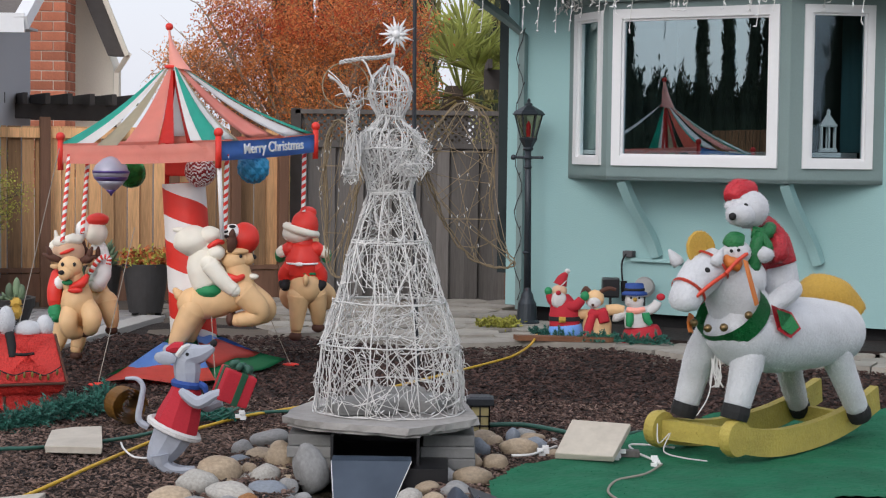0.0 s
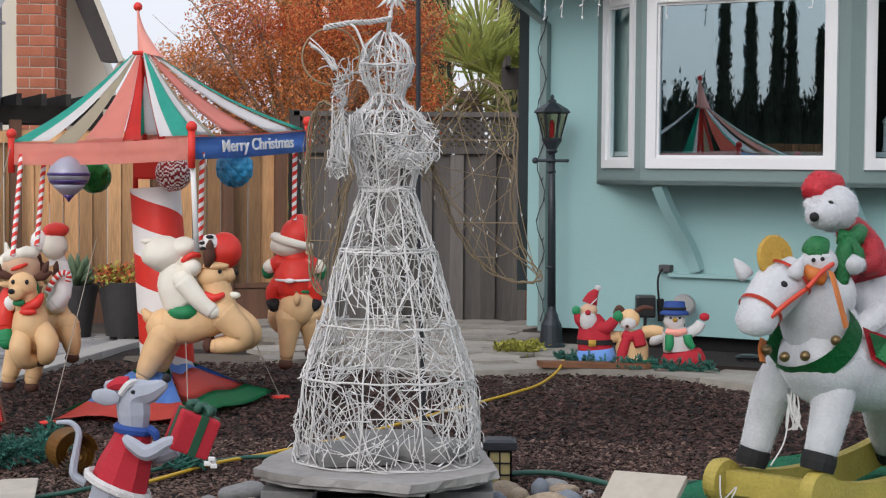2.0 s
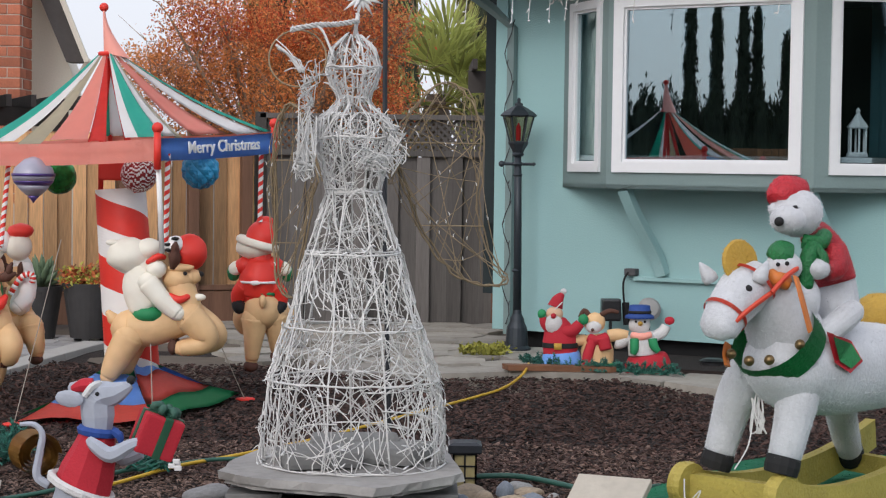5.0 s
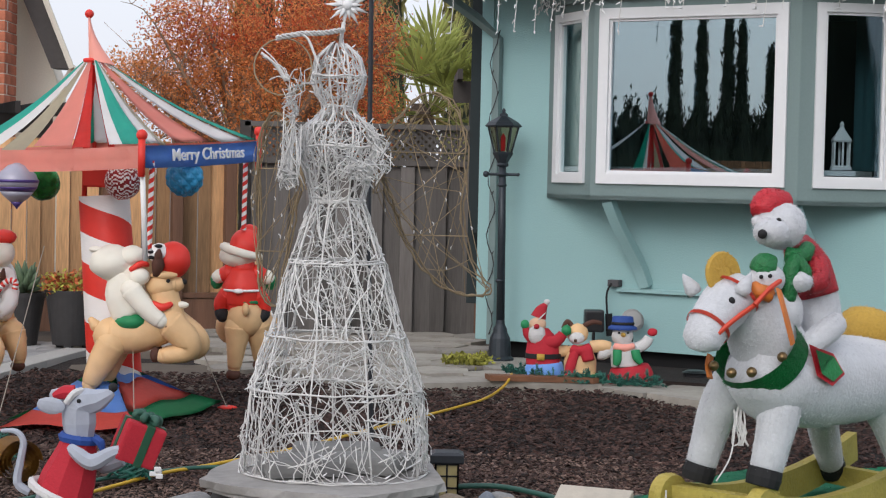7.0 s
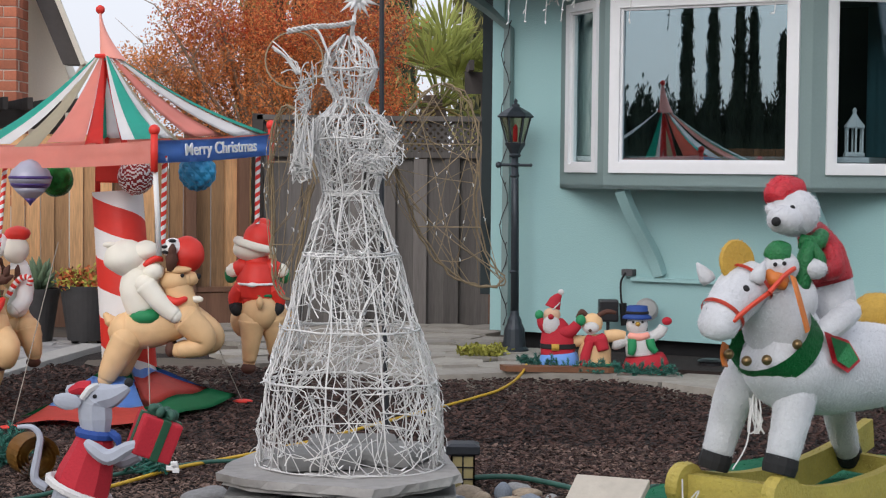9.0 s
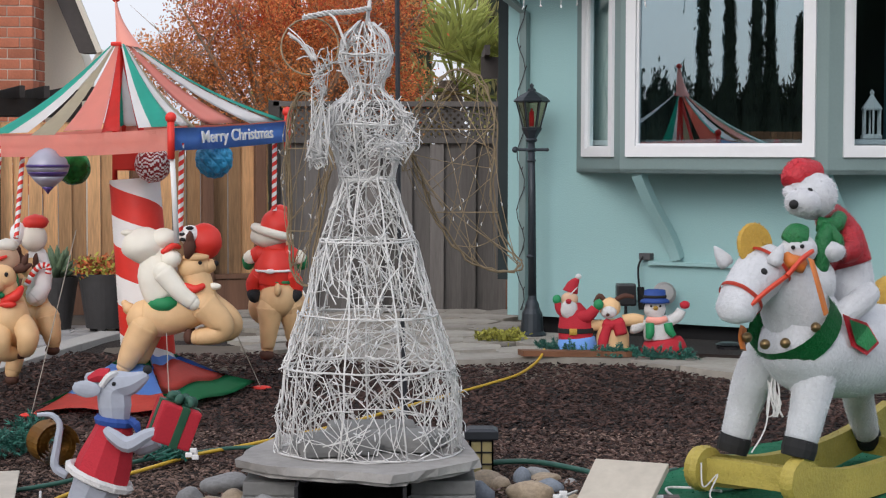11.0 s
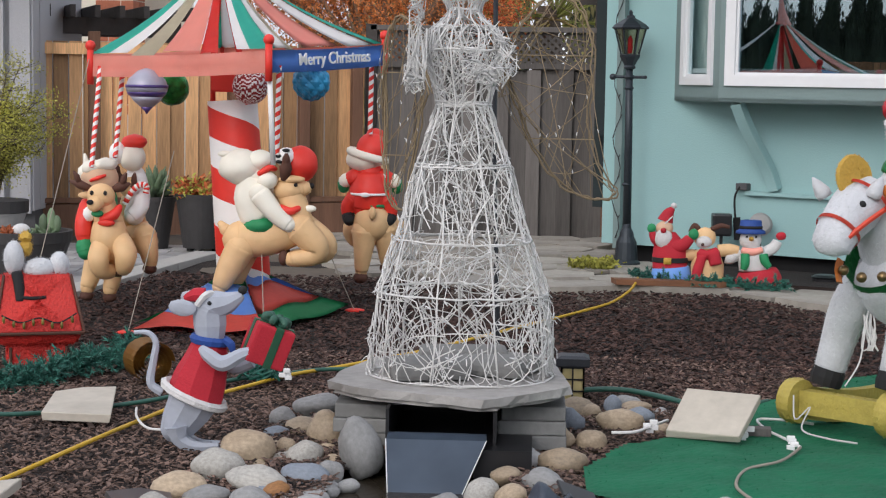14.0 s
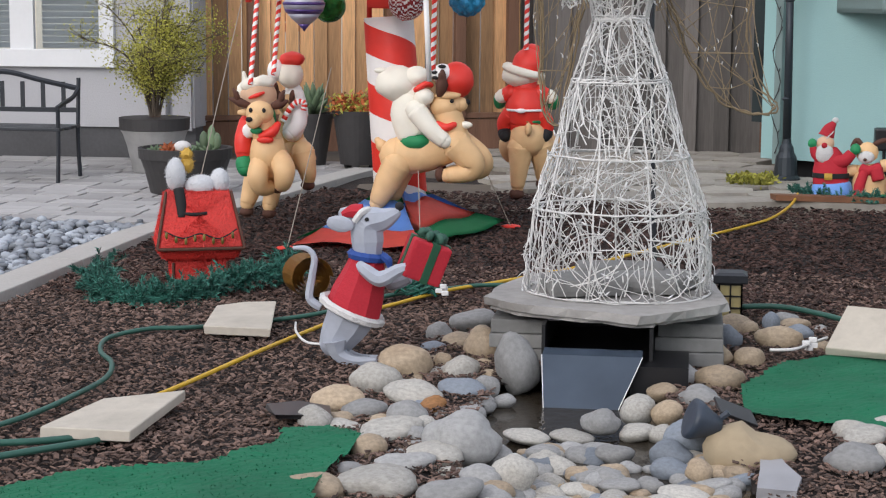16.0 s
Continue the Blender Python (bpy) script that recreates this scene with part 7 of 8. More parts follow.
limb(dt, [F(1.29, 0.25), F(1.36, 0.26), F(1.42, 0.25)], [0.045, 0.045, 0.04], 10)
ball(dw, F(1.19, 0.315, FY - 0.06), (0.055, 0.04, 0.045))
limb(dr, [F(1.16, 0.24, FY - 0.07), F(1.21, 0.225, FY - 0.09), F(1.28, 0.25, FY - 0.07)], [0.035, 0.035, 0.035], 8)
limb(dr, [F(1.18, 0.22, FY - 0.1), F(1.15, 0.12, FY - 0.12), F(1.145, 0.05, FY - 0.12)], [0.03, 0.035, 0.03], 8)
limb(dr, [F(1.25, 0.24, FY - 0.1), F(1.27, 0.16, FY - 0.12)], [0.045, 0.04], 8)
limb(dg, [F(1.24, 0.0), F(1.24, 0.06)], [0.125, 0.12], 14)
for x0, x1 in ((1.16, 1.10), (1.24, 1.36)):
    limb(db, [F(x0, 0.40), F((x0 + x1) / 2, 0.43), F(x1, 0.42 if x1 > 1.2 else 0.38)], [0.018, 0.018, 0.012], 7)
ball(db, F(1.18, 0.30, FY - 0.1), 0.012)
standing_doll("reindeer_doll", {DEER: dt, RED_CLOTH: dr, GREEN_DEEP: dg, BROWN_FABRIC: db, WHITE_PLUSH: dw}, "small inflatable reindeer with a red scarf")
ww, wr, wg, wb, wy, wk, wp = (bmesh.new() for _ in range(7))
limb(ww, [F(1.53, 0.12), F(1.52, 0.22), F(1.51, 0.28)], [0.10, 0.10, 0.07], 14)
ball(ww, F(1.50, 0.335), (0.075, 0.07, 0.075))
limb(ww, [F(1.44, 0.24), F(1.37, 0.20), F(1.34, 0.20)], [0.04, 0.042, 0.035], 9)
limb(ww, [F(1.58, 0.24), F(1.65, 0.28), F(1.68, 0.33)], [0.04, 0.04, 0.033], 9)
limb(wr, [F(1.56, -0.01), F(1.56, 0.06), F(1.55, 0.12)], [0.15, 0.155, 0.125], 16)
ball(wr, F(1.70, 0.365), (0.035, 0.03, 0.03))
limb(wg, [F(1.46, 0.24, FY - 0.09), F(1.46, 0.17, FY - 0.1), F(1.45, 0.13, FY - 0.1)], [0.03, 0.03, 0.02], 8)
limb(wg, [F(1.58, 0.24, FY - 0.09), F(1.59, 0.19, FY - 0.1), F(1.62, 0.15, FY - 0.1)], [0.03, 0.03, 0.02], 8)
lathe(wb, [(0.10, 0.0), (0.095, 0.02), (0.075, 0.03), (0.07, 0.09), (0.06, 0.095)], (1.50, FY, 0.38), 14)
lathe(wk, [(0.078, 0.035), (0.079, 0.045), (0.076, 0.055)], (1.50, FY, 0.38), 14)
limb(wy, [F(1.50, 0.345, FY - 0.06), F(1.50, 0.35, FY - 0.11)], [0.02, 0.006], 7)
for x in (1.47, 1.53):
    ball(wk, F(x, 0.36, FY - 0.066), 0.009)
limb(wp, [F(1.44, 0.265, FY - 0.07), F(1.51, 0.255, FY - 0.09), F(1.57, 0.27, FY - 0.07)], [0.022, 0.028, 0.022], 8)
standing_doll("snowman_doll", {WHITE_PLUSH: ww, RED_CLOTH: wr, GREEN_DEEP: wg, BLUE_CLOTH: wb, GOLD: wy, BLACK_FABRIC: wk, CORAL: wp}, "small inflatable snowman in a blue hat and red trousers")


# ---- trees ----
BARK = mat("grey_brown_bark", (0.13, 0.10, 0.075), 0.95, scale=30, vary=0.25, bump=0.6)
LEAF_ORANGE = mat("rust_orange_leaf", (0.88, 0.37, 0.13), 0.7, scale=3, vary=0.14, bump=0.0, coarse=0.7, island=0.4, thin=0.55)
LEAF_RED = mat("deep_red_leaf", (0.72, 0.15, 0.06), 0.7, scale=3, vary=0.2, bump=0.0, coarse=0.7, island=0.4, thin=0.55)
CYPRESS = mat("olive_cypress_leaf", (0.34, 0.31, 0.11), 0.85, scale=3, vary=0.3, bump=0.0, coarse=0.9, island=0.5)
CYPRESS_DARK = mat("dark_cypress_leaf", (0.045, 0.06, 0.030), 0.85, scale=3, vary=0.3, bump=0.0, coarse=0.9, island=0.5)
PALM = mat("palm_leaf", (0.40, 0.44, 0.12), 0.6, scale=6, vary=0.2, bump=0.0, island=0.4, thin=0.35)
PALM_DRY = mat("dry_palm_leaf", (0.36, 0.27, 0.09), 0.7, scale=6, vary=0.2, bump=0.0, island=0.4)
SHRUB = mat("yellow_green_leaf", (0.58, 0.56, 0.11), 0.7, scale=6, vary=0.3, bump=0.0, island=0.5, thin=0.35)
SUCC = mat("grey_green_succulent", (0.17, 0.25, 0.14), 0.6, scale=20, vary=0.2, island=0.35)
FLOWER = mat("red_orange_petals", (0.50, 0.12, 0.03), 0.7, scale=20, vary=0.3, island=0.5)
NEEDLE = mat("green_tinsel_needle", (0.045, 0.20, 0.15), 0.6, scale=20, vary=0.3, bump=0.0, island=0.6)


def leaves(spots, n, size, rng, spread, flat=False):
    """Loose leaf blades round the given spots."""
    verts, faces = [], []
    for k in range(n):
        c = rng.choice(spots)
        p = Vector(c) + Vector((rng.gauss(0, spread[0]), rng.gauss(0, spread[1]), rng.gauss(0, spread[2])))
        a = Vector((rng.uniform(-1, 1), rng.uniform(-1, 1), rng.uniform(-1, 1))).normalized()
        b = a.orthogonal().normalized()
        s = size * rng.uniform(0.6, 1.4)
        i = len(verts)
        verts += [tuple(p - a * s), tuple(p + b * s * 0.5), tuple(p + a * s), tuple(p - b * s * 0.5)]
        faces.append((i, i + 1, i + 2, i + 3))
    return verts, faces


def maple():
    """A broad autumn crown, lower to one side, with bare twigs showing through."""
    rng = random.Random(12)
    t = thing("maple_tree", pose(-1.75, 20.6, 0), "autumn maple with rust-orange leaves and bare twigs", "tree")
    part("trunk", limb(bmesh.new(), [(0, 0, 0), (0.05, 0, 0.6), (0, 0, 1.2)], [0.15, 0.12, 0.1], 10), BARK, t)

    def top_at(x):
        return 2.72 + 0.95 * min(1.0, max(0.0, (x + 1.35) / 0.5)) - 0.35 * max(0.0, x - 0.6) + 0.16 * noise.noise(Vector((x * 2.6, 1.7, 0)))

    bm = bmesh.new()
    tips = []
    for k in range(30):
        x = -1.65 + 3.3 * (k + rng.random()) / 30
        top = Vector((x, rng.uniform(-0.7, 0.7), min(top_at(x) - 0.1, rng.uniform(2.0, 3.6))))
        mid = Vector((top.x * 0.55, top.y * 0.5, 1.25 + (top.z - 1.25) * 0.5))
        limb(bm, [(0, 0, 1.1), mid, top], [0.045, 0.026, 0.01], 5)
        tips.append(top)
        for q in range(9):
            f = rng.uniform(0.25, 1)
            base = mid.lerp(top, f)
            end = base + Vector((rng.uniform(-0.45, 0.45), rng.uniform(-0.4, 0.4), rng.uniform(-0.35, 0.5)))
            sweep(bm, [base, (base + end) / 2 + Vector((0, 0, 0.05)), end], [0.011, 0.008, 0.004], 4)
            tips.append(end)
            for w in range(3):
                e2 = end + Vector((rng.uniform(-0.35, 0.35), rng.uniform(-0.3, 0.3), rng.uniform(-0.2, 0.35)))
                sweep(bm, [end, e2], [0.005, 0.002], 3)
                tips.append(e2)
    part("limb_tangle", bm, mat("pale_brown_twig", (0.36, 0.25, 0.17), 0.9, vary=0.2), t)
    for k in range(420):
        x = rng.uniform(-1.75, 1.5)
        tips.append(Vector((x, rng.uniform(-0.8, 0.8), rng.uniform(1.45, top_at(x)))))
    tips = [p for p in tips if p.z < top_at(p.x) and -1.8 < p.x < 1.55]
    v, f = leaves(tips, 40000, 0.019, rng, (0.09, 0.11, 0.07))
    raw("crown", v, f, LEAF_ORANGE, t)
    v, f = leaves([p for p in tips if p.z > 2.75 or p.x > 1.0], 12000, 0.019, rng, (0.11, 0.12, 0.10))
    raw("crown", v, f, LEAF_RED, t)


maple()


def cypress(x, y, h, w, material, seed, n=4200, label="tall columnar cypress behind the fence"):
    rng = random.Random(seed)
    t = thing("cypress_tree", pose(x, y, 0), label, "tree", "row of cypresses")
    part("trunk", limb(bmesh.new(), [(0, 0, 0), (0, 0, h * 0.5), (0, 0, h * 0.9)], [0.12, 0.08, 0.02], 8), BARK, t)
    spots = []
    for k in range(260):
        f = rng.random()
        r = w * min(1.0, 0.55 + 1.6 * f) * (1 - f) ** 0.55 * rng.uniform(0.55, 1.1)
        a = rng.uniform(0, 6.28)
        spots.append((math.cos(a) * r, math.sin(a) * r, 0.25 + f * (h - 0.3)))
    verts, faces = [], []
    for k in range(n):
        c = Vector(rng.choice(spots)) + Vector((rng.gauss(0, 0.06), rng.gauss(0, 0.06), rng.gauss(0, 0.22)))
        L, s = rng.uniform(0.08, 0.2), rng.uniform(0.02, 0.045)
        up = Vector((rng.uniform(-0.5, 0.5), rng.uniform(-0.5, 0.5), 1)).normalized()
        b = up.orthogonal().normalized()
        b.rotate(Matrix.Rotation(rng.uniform(0, 6.28), 3, up))
        i = len(verts)
        verts += [tuple(c - up * L), tuple(c + b * s), tuple(c + up * L), tuple(c - b * s)]
        faces.append((i, i + 1, i + 2, i + 3))
    raw("crown", verts, faces, material, t)
    # dark solid core: the shade between the blades is put into its colour
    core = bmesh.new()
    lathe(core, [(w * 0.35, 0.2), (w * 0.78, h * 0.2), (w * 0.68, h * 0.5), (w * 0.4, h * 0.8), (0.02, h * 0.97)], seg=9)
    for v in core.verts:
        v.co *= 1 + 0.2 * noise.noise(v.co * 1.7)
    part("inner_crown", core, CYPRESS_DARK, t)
    return t


for x, y, h, w, m, s in ((-3.15, 36.0, 9.0, 0.60, CYPRESS, 1), (-2.35, 36.6, 8.4, 0.45, CYPRESS_DARK, 2), (-1.85, 36.0, 9.2, 0.52, CYPRESS, 3), (-1.1, 36.8, 8.0, 0.42, CYPRESS_DARK, 4), (-0.45, 36.0, 8.6, 0.45, CYPRESS, 5), (1.0, 36.0, 8.5, 0.45, CYPRESS, 6), (1.75, 36.5, 8.0, 0.4, CYPRESS_DARK, 7)):
    cypress(x, y, h, w, m, s)


def palm():
    rng = random.Random(8)
    t = thing("fan_palm", pose(0.15, 22.6, 0), "fan palm with yellow-green and dry leaves behind the fence", "palm")
    part("trunk", lathe(bmesh.new(), [(0.2, 0), (0.17, 1.0), (0.19, 2.0), (0.12, 2.3)], seg=12), BARK, t)
    for k in range(42):
        a = k * 2.4 + rng.uniform(-0.3, 0.3)
        el = rng.uniform(-0.45, 1.35)
        L = rng.uniform(0.5, 0.9)
        c = Vector((0.1, 0, 2.15))
        d = Vector((math.cos(a) * math.cos(el), math.sin(a) * math.cos(el), math.sin(el)))
        hub = c + d * L
        bm = bmesh.new()
        sweep(bm, [c, hub], [0.018, 0.01], 5)
        side = d.cross(Vector((0, 0, 1))).normalized()
        nrm = side.cross(d)
        for q in range(17):
            th = -1.25 + 2.5 * q / 16
            e = (d * math.cos(th) + side * math.sin(th)).normalized()
            tip = hub + e * 0.7 * (1 - 0.25 * abs(th)) + Vector((0, 0, -0.10 * rng.random())) + nrm * 0.06
            m2 = hub.lerp(tip, 0.55)
            wv = (side * math.cos(th) - d * math.sin(th)) * 0.026
            v = [bm.verts.new(p) for p in (hub, m2 + wv + nrm * 0.01, tip, m2 - wv + nrm * 0.01)]
            bm.faces.new(v)
        part("frond", bm, PALM if el > 0.05 or rng.random() < 0.4 else PALM_DRY, t, recalc=False)


palm()
# trees and houses along the street, seen only in the window's glass
for k, (x, y, h) in enumerate(((-46.36, -20.17, 8.9), (-45.73, -20.96, 8.9), (-45.08, -21.75, 8.8), (-44.75, -22.15, 8.1), (-44.01, -23.03, 6.9), (-48.15, -17.82, 8.0), (-43.23, -23.93, 8.4))):
    cypress(x, y, h + 0.4, 0.36, CYPRESS_DARK, 20 + k, 3600, "dark cypress across the street")
for k in range(24):
    f = k / 23
    cypress(-46.4 + 4.7 * f, -16.9 + -5.7 * f, 5.0 + 0.5 * math.sin(k * 2.3), 0.7, CYPRESS_DARK, 60 + k, 700, "dense dark evergreen hedge tree across the street")
# unseen row added behind the camera as a dark backdrop for the side pane
for k in range(9):
    cypress(-6 + k * 3.4, -19 - (k % 3), 5.0 + k % 4, 1.3, CYPRESS_DARK, 40 + k, 900, "dark evergreen added out of view behind the camera")
far = thing("street_house", pose(-56, -35, 0, 0, 0, -39), "low brown timber house across the street", "house")
part("wall", boxes(((0, 0, 1.3), (16, 5, 2.6))), BROWN_WOOD, far)
bm = bmesh.new()
slab(bm, [(-8.5, -3), (8.5, -3), (8.5, 3), (-8.5, 3)], 2.6, 2.7)
frust = [bm.verts.new(p) for p in ((-8.5, -3, 2.7), (8.5, -3, 2.7), (8.5, 3, 2.7), (-8.5, 3, 2.7), (-6, 0, 4.2), (6, 0, 4.2))]
for q in ((0, 1, 5, 4), (1, 2, 5), (2, 3, 4, 5), (3, 0, 4)):
    bm.faces.new([frust[i] for i in q])
part("roof", bm, SHINGLE, far)
part("window", boxes(((-3, -2.51, 1.5), (2.4, 0.05, 1.2)), ((3, -2.51, 1.5), (3, 0.05, 1.8))), PLINTH, far)
hedge_fence = thing("street_fence", pose(-20, -6, 0, 0, 0, -39), "brown board fence along the street", "fence", kind="structure")
for k in range(40):
    part("board", box(bmesh.new(), (-6 + k * 0.3, 0, 0.65), (0.29, 0.03, 1.3)), BROWN_WOOD, hedge_fence)

# board fence across the street, mirrored in the bay window
far_fence = thing("far_fence", pose(-39.46, -16.03, 0, 0, 0, -49.5), "orange-brown board fence across the street", "fence")
# brighter than BROWN_WOOD: sunlight is put into the board colour
FAR_BOARD = mat("sunlit_brown_board", (0.42, 0.20, 0.09), 0.85, scale=10, vary=0.25, stretch=(4, 4, 0.5), per_object=0.2)
for k in range(16):
    part("panel", boxes(((0.245 * (k + 0.5), 0, 1.45), (0.225, 0.05, 2.9)), bevel=0.01), FAR_BOARD, far_fence)

# ---- lamp post ----
LAMP = mat("blue_black_painted_metal", (0.035, 0.045, 0.055), 0.45, metal=0.3, vary=0.15, scale=40, bump=0.1)
lamp = thing("street_lamp", pose(0.70, 13.0, 0.0), "dark painted garden lamp post with a lantern head", "lamp post")
bm = bmesh.new()
lathe(bm, [(0.105, 0.03), (0.105, 0.05), (0.085, 0.07), (0.075, 0.2), (0.055, 0.24), (0.05, 0.27), (0.034, 0.30), (0.03, 0.34)], seg=16)
part("base", bm, LAMP, lamp)
part("pole", sweep(bmesh.new(), [(0, 0, 0.33), (-0.005, 0, 1.0), (-0.012, 0, 1.48)], [0.031, 0.028, 0.026], 14), LAMP, lamp, smooth=True)
for z, r in ((0.62, 0.036), (1.32, 0.036), (1.40, 0.042), (1.47, 0.045)):
    part("pole_ring", lathe(bmesh.new(), [(r - 0.01, -0.014), (r, 0), (r - 0.01, 0.014)], (-0.01, 0, z), 14), LAMP, lamp)
bm = bmesh.new()
sweep(bm, [(-0.12, 0, 1.40), (0.10, 0, 1.40)], 0.011, 8)
ball(bm, (-0.13, 0, 1.40), 0.024)
ball(bm, (0.105, 0, 1.40), 0.014)
part("ladder_bar", bm, LAMP, lamp)
head_ob = part("lantern_cup", lathe(bmesh.new(), [(0.03, 1.47), (0.05, 1.51), (0.072, 1.545), (0.075, 1.56), (0.06, 1.565)], (-0.01, 0, 0), 6), LAMP, lamp)
part("lantern_roof", lathe(bmesh.new(), [(0.128, 1.745), (0.135, 1.755), (0.11, 1.78), (0.05, 1.815), (0.03, 1.825), (0.03, 1.84), (0.012, 1.85), (0.014, 1.87), (0.002, 1.885)], (-0.01, 0, 0), 6), LAMP, lamp)
for k in range(6):
    a = k * math.pi / 3
    part("lantern_bar", sweep(bmesh.new(), [(-0.01 + 0.062 * math.cos(a), 0.062 * math.sin(a), 1.56), (-0.01 + 0.112 * math.cos(a), 0.112 * math.sin(a), 1.75)], 0.007, 5), LAMP, lamp)
part("lantern_glass", lathe(bmesh.new(), [(0.054, 1.563), (0.104, 1.745)], (-0.01, 0, 0), 6), glass_mat("smoky_lamp_glass", (0.75, 0.68, 0.55), 0.1), head_ob, "smoky amber lantern glass")
part("candle", lathe(bmesh.new(), [(0.016, 1.57), (0.018, 1.60), (0.018, 1.67), (0.004, 1.70)], (-0.01, 0, 0), 10), RED_CLOTH, head_ob, "red candle bulb")

# ---- pots and plants on the patio ----
POT_DARK = mat("charcoal_pot", (0.045, 0.042, 0.042), 0.6, scale=20, vary=0.2, bump=0.1)
POT_GREY = mat("pale_grey_pot", (0.36, 0.355, 0.345), 0.7, scale=16, vary=0.12, bump=0.15)
GRIT = mat("potting_soil", (0.05, 0.035, 0.025), 1.0, vary=0.3, bump=0.6)


def pot(x, y, r1, r0, h, material, label, rim_h=0.06, feet=False):
    t = thing("plant_pot", pose(x, y, 0.028), label, "plant pot")
    z0 = 0.03 if feet else 0.0
    part("bowl", lathe(bmesh.new(), [(r0, z0), (r0 + (r1 - r0) * 0.5, z0 + (h - z0) * 0.5), (r1 * 0.97, h - rim_h), (r1, h - rim_h), (r1 * 1.02, h), (r1 * 0.92, h), (r1 * 0.9, h - 0.04)], seg=32), material, t, smooth=False)
    part("soil", lathe(bmesh.new(), [(r1 * 0.9, h - 0.045), (0.02, h - 0.035)], seg=24), GRIT, t)
    if feet:
        for a in (0.5, 2.6, 4.7):
            part("foot", boxes(((r0 * 0.8 * math.cos(a), r0 * 0.8 * math.sin(a), 0.015), (0.05, 0.05, 0.03))), material, t)
    return t


big_pot = pot(-3.94, 12.8, 0.25, 0.165, 0.40, POT_GREY, "tall pale grey pot with a charcoal rim", 0.1)
part("rim", lathe(bmesh.new(), [(0.247, 0.31), (0.260, 0.315), (0.263, 0.402), (0.24, 0.402)], seg=32), POT_DARK, big_pot, "charcoal rim band")
pot(-3.33, 11.5, 0.31, 0.235, 0.30, POT_DARK, "wide charcoal bowl planted with succulents", 0.07)
pot(-2.50, 13.35, 0.20, 0.14, 0.44, POT_DARK, "black pot on feet with red and orange flowers", 0.03, True)
pot(-2.90, 13.55, 0.16, 0.10, 0.40, POT_DARK, "dark grey pot with a grey-green plant", 0.04)


def shrub():
    rng = random.Random(6)
    t = thing("feathery_shrub", pose(-3.94, 12.8, 0.40), "airy yellow-green shrub growing in the tall pot", "shrub")
    bm = bmesh.new()
    spots = []
    for k in range(30):
        a, reach, h = rng.uniform(0, 6.28), rng.uniform(0.12, 0.56), rng.uniform(0.4, 1.15)
        end = Vector((math.cos(a) * reach, math.sin(a) * reach, h - reach * 0.45))
        mid = Vector((end.x * 0.35, end.y * 0.35, h * 0.55))
        pts = smooth_path([(rng.uniform(-0.03, 0.03), 0, 0), mid, end], 5)
        sweep(bm, pts, [0.009 - 0.0006 * i for i in range(len(pts))], 5)
        for i, p in enumerate(pts):
            if i > 2:
                for q in range(3):
                    e = p + Vector((rng.uniform(-0.16, 0.16), rng.uniform(-0.16, 0.16), rng.uniform(-0.02, 0.12)))
                    sweep(bm, [p, e], [0.003, 0.0015], 3)
                    spots += [e, p.lerp(e, 0.6)]
    part("branches", bm, BARK, t)
    v, f = leaves(spots, 17000, 0.0095, rng, (0.055, 0.055, 0.035))
    raw("foliage", v, f, SHRUB, t)


shrub()


def rosette(x, y, z, r, n, material, label, seed, up=0.6):
    """A succulent whose leaves each stand off its heart."""
    t = thing("succulent", pose(x, y, z), label, "succulent")
    for k in range(n):
        a = k * 2.4
        f = k / n
        d = Vector((math.cos(a) * (1 - 0.6 * f), math.sin(a) * (1 - 0.6 * f), up * (0.4 + f)))
        part("leaf", limb(bmesh.new(), [(0, 0, 0), d * r * 0.6, d * r], [r * 0.10, r * 0.16, r * 0.02], 6, 2), material, t, smooth=True)
    return t


rng = random.Random(4)
for k, (dx, dy, r) in enumerate(((-0.2, -0.1, 0.07), (-0.08, -0.16, 0.08), (0.06, -0.12, 0.07), (0.2, -0.06, 0.09), (0.12, 0.05, 0.1), (-0.15, 0.08, 0.08), (0.0, 0.02, 0.07))):
    rosette(-3.33 + dx * 0.9, 11.5 + dy * 0.9, 0.295, r, 12, (SUCC, FLOWER, SUCC, SUCC)[k % 4], "small grey-green succulent in the charcoal bowl" if k % 4 != 1 else "small reddish succulent in the charcoal bowl", k)
bm = bmesh.new()
for dx, h in ((0.22, 0.17), (0.26, 0.12), (0.16, 0.13)):
    ball(bm, (-3.33 + dx * 0.9, 11.44, 0.315 + h / 2), (0.03, 0.02, h / 2))
tagged(part("cactus", bm, SUCC, None, smooth=True), "green paddle cactus in the charcoal bowl", "cactus")
tagged(part("white_stone", ball(bmesh.new(), (-3.32, 11.4, 0.335), (0.06, 0.05, 0.045), sub=3), WHITE_PLUSH, None, smooth=True), "round white stone in the succulent bowl", "stone")
rosette(-2.90, 13.55, 0.42, 0.17, 24, SUCC, "grey-green leafy plant in the dark pot", 31, 1.1)
spots = [(-2.50 + rng.uniform(-0.17, 0.17), 13.35 + rng.uniform(-0.15, 0.15), 0.47 + rng.uniform(0, 0.10)) for k in range(60)]
v, f = leaves(spots, 700, 0.02, rng, (0.03, 0.03, 0.025))
tagged(raw("flowers", v, f, FLOWER), "low red and orange flowers in the black pot", "flowers", kind="stuff")
v, f = leaves(spots, 500, 0.02, rng, (0.04, 0.04, 0.02))
tagged(raw("flower_leaves", v, f, SHRUB), "yellow-green leaves among the flowers", "foliage", kind="stuff")
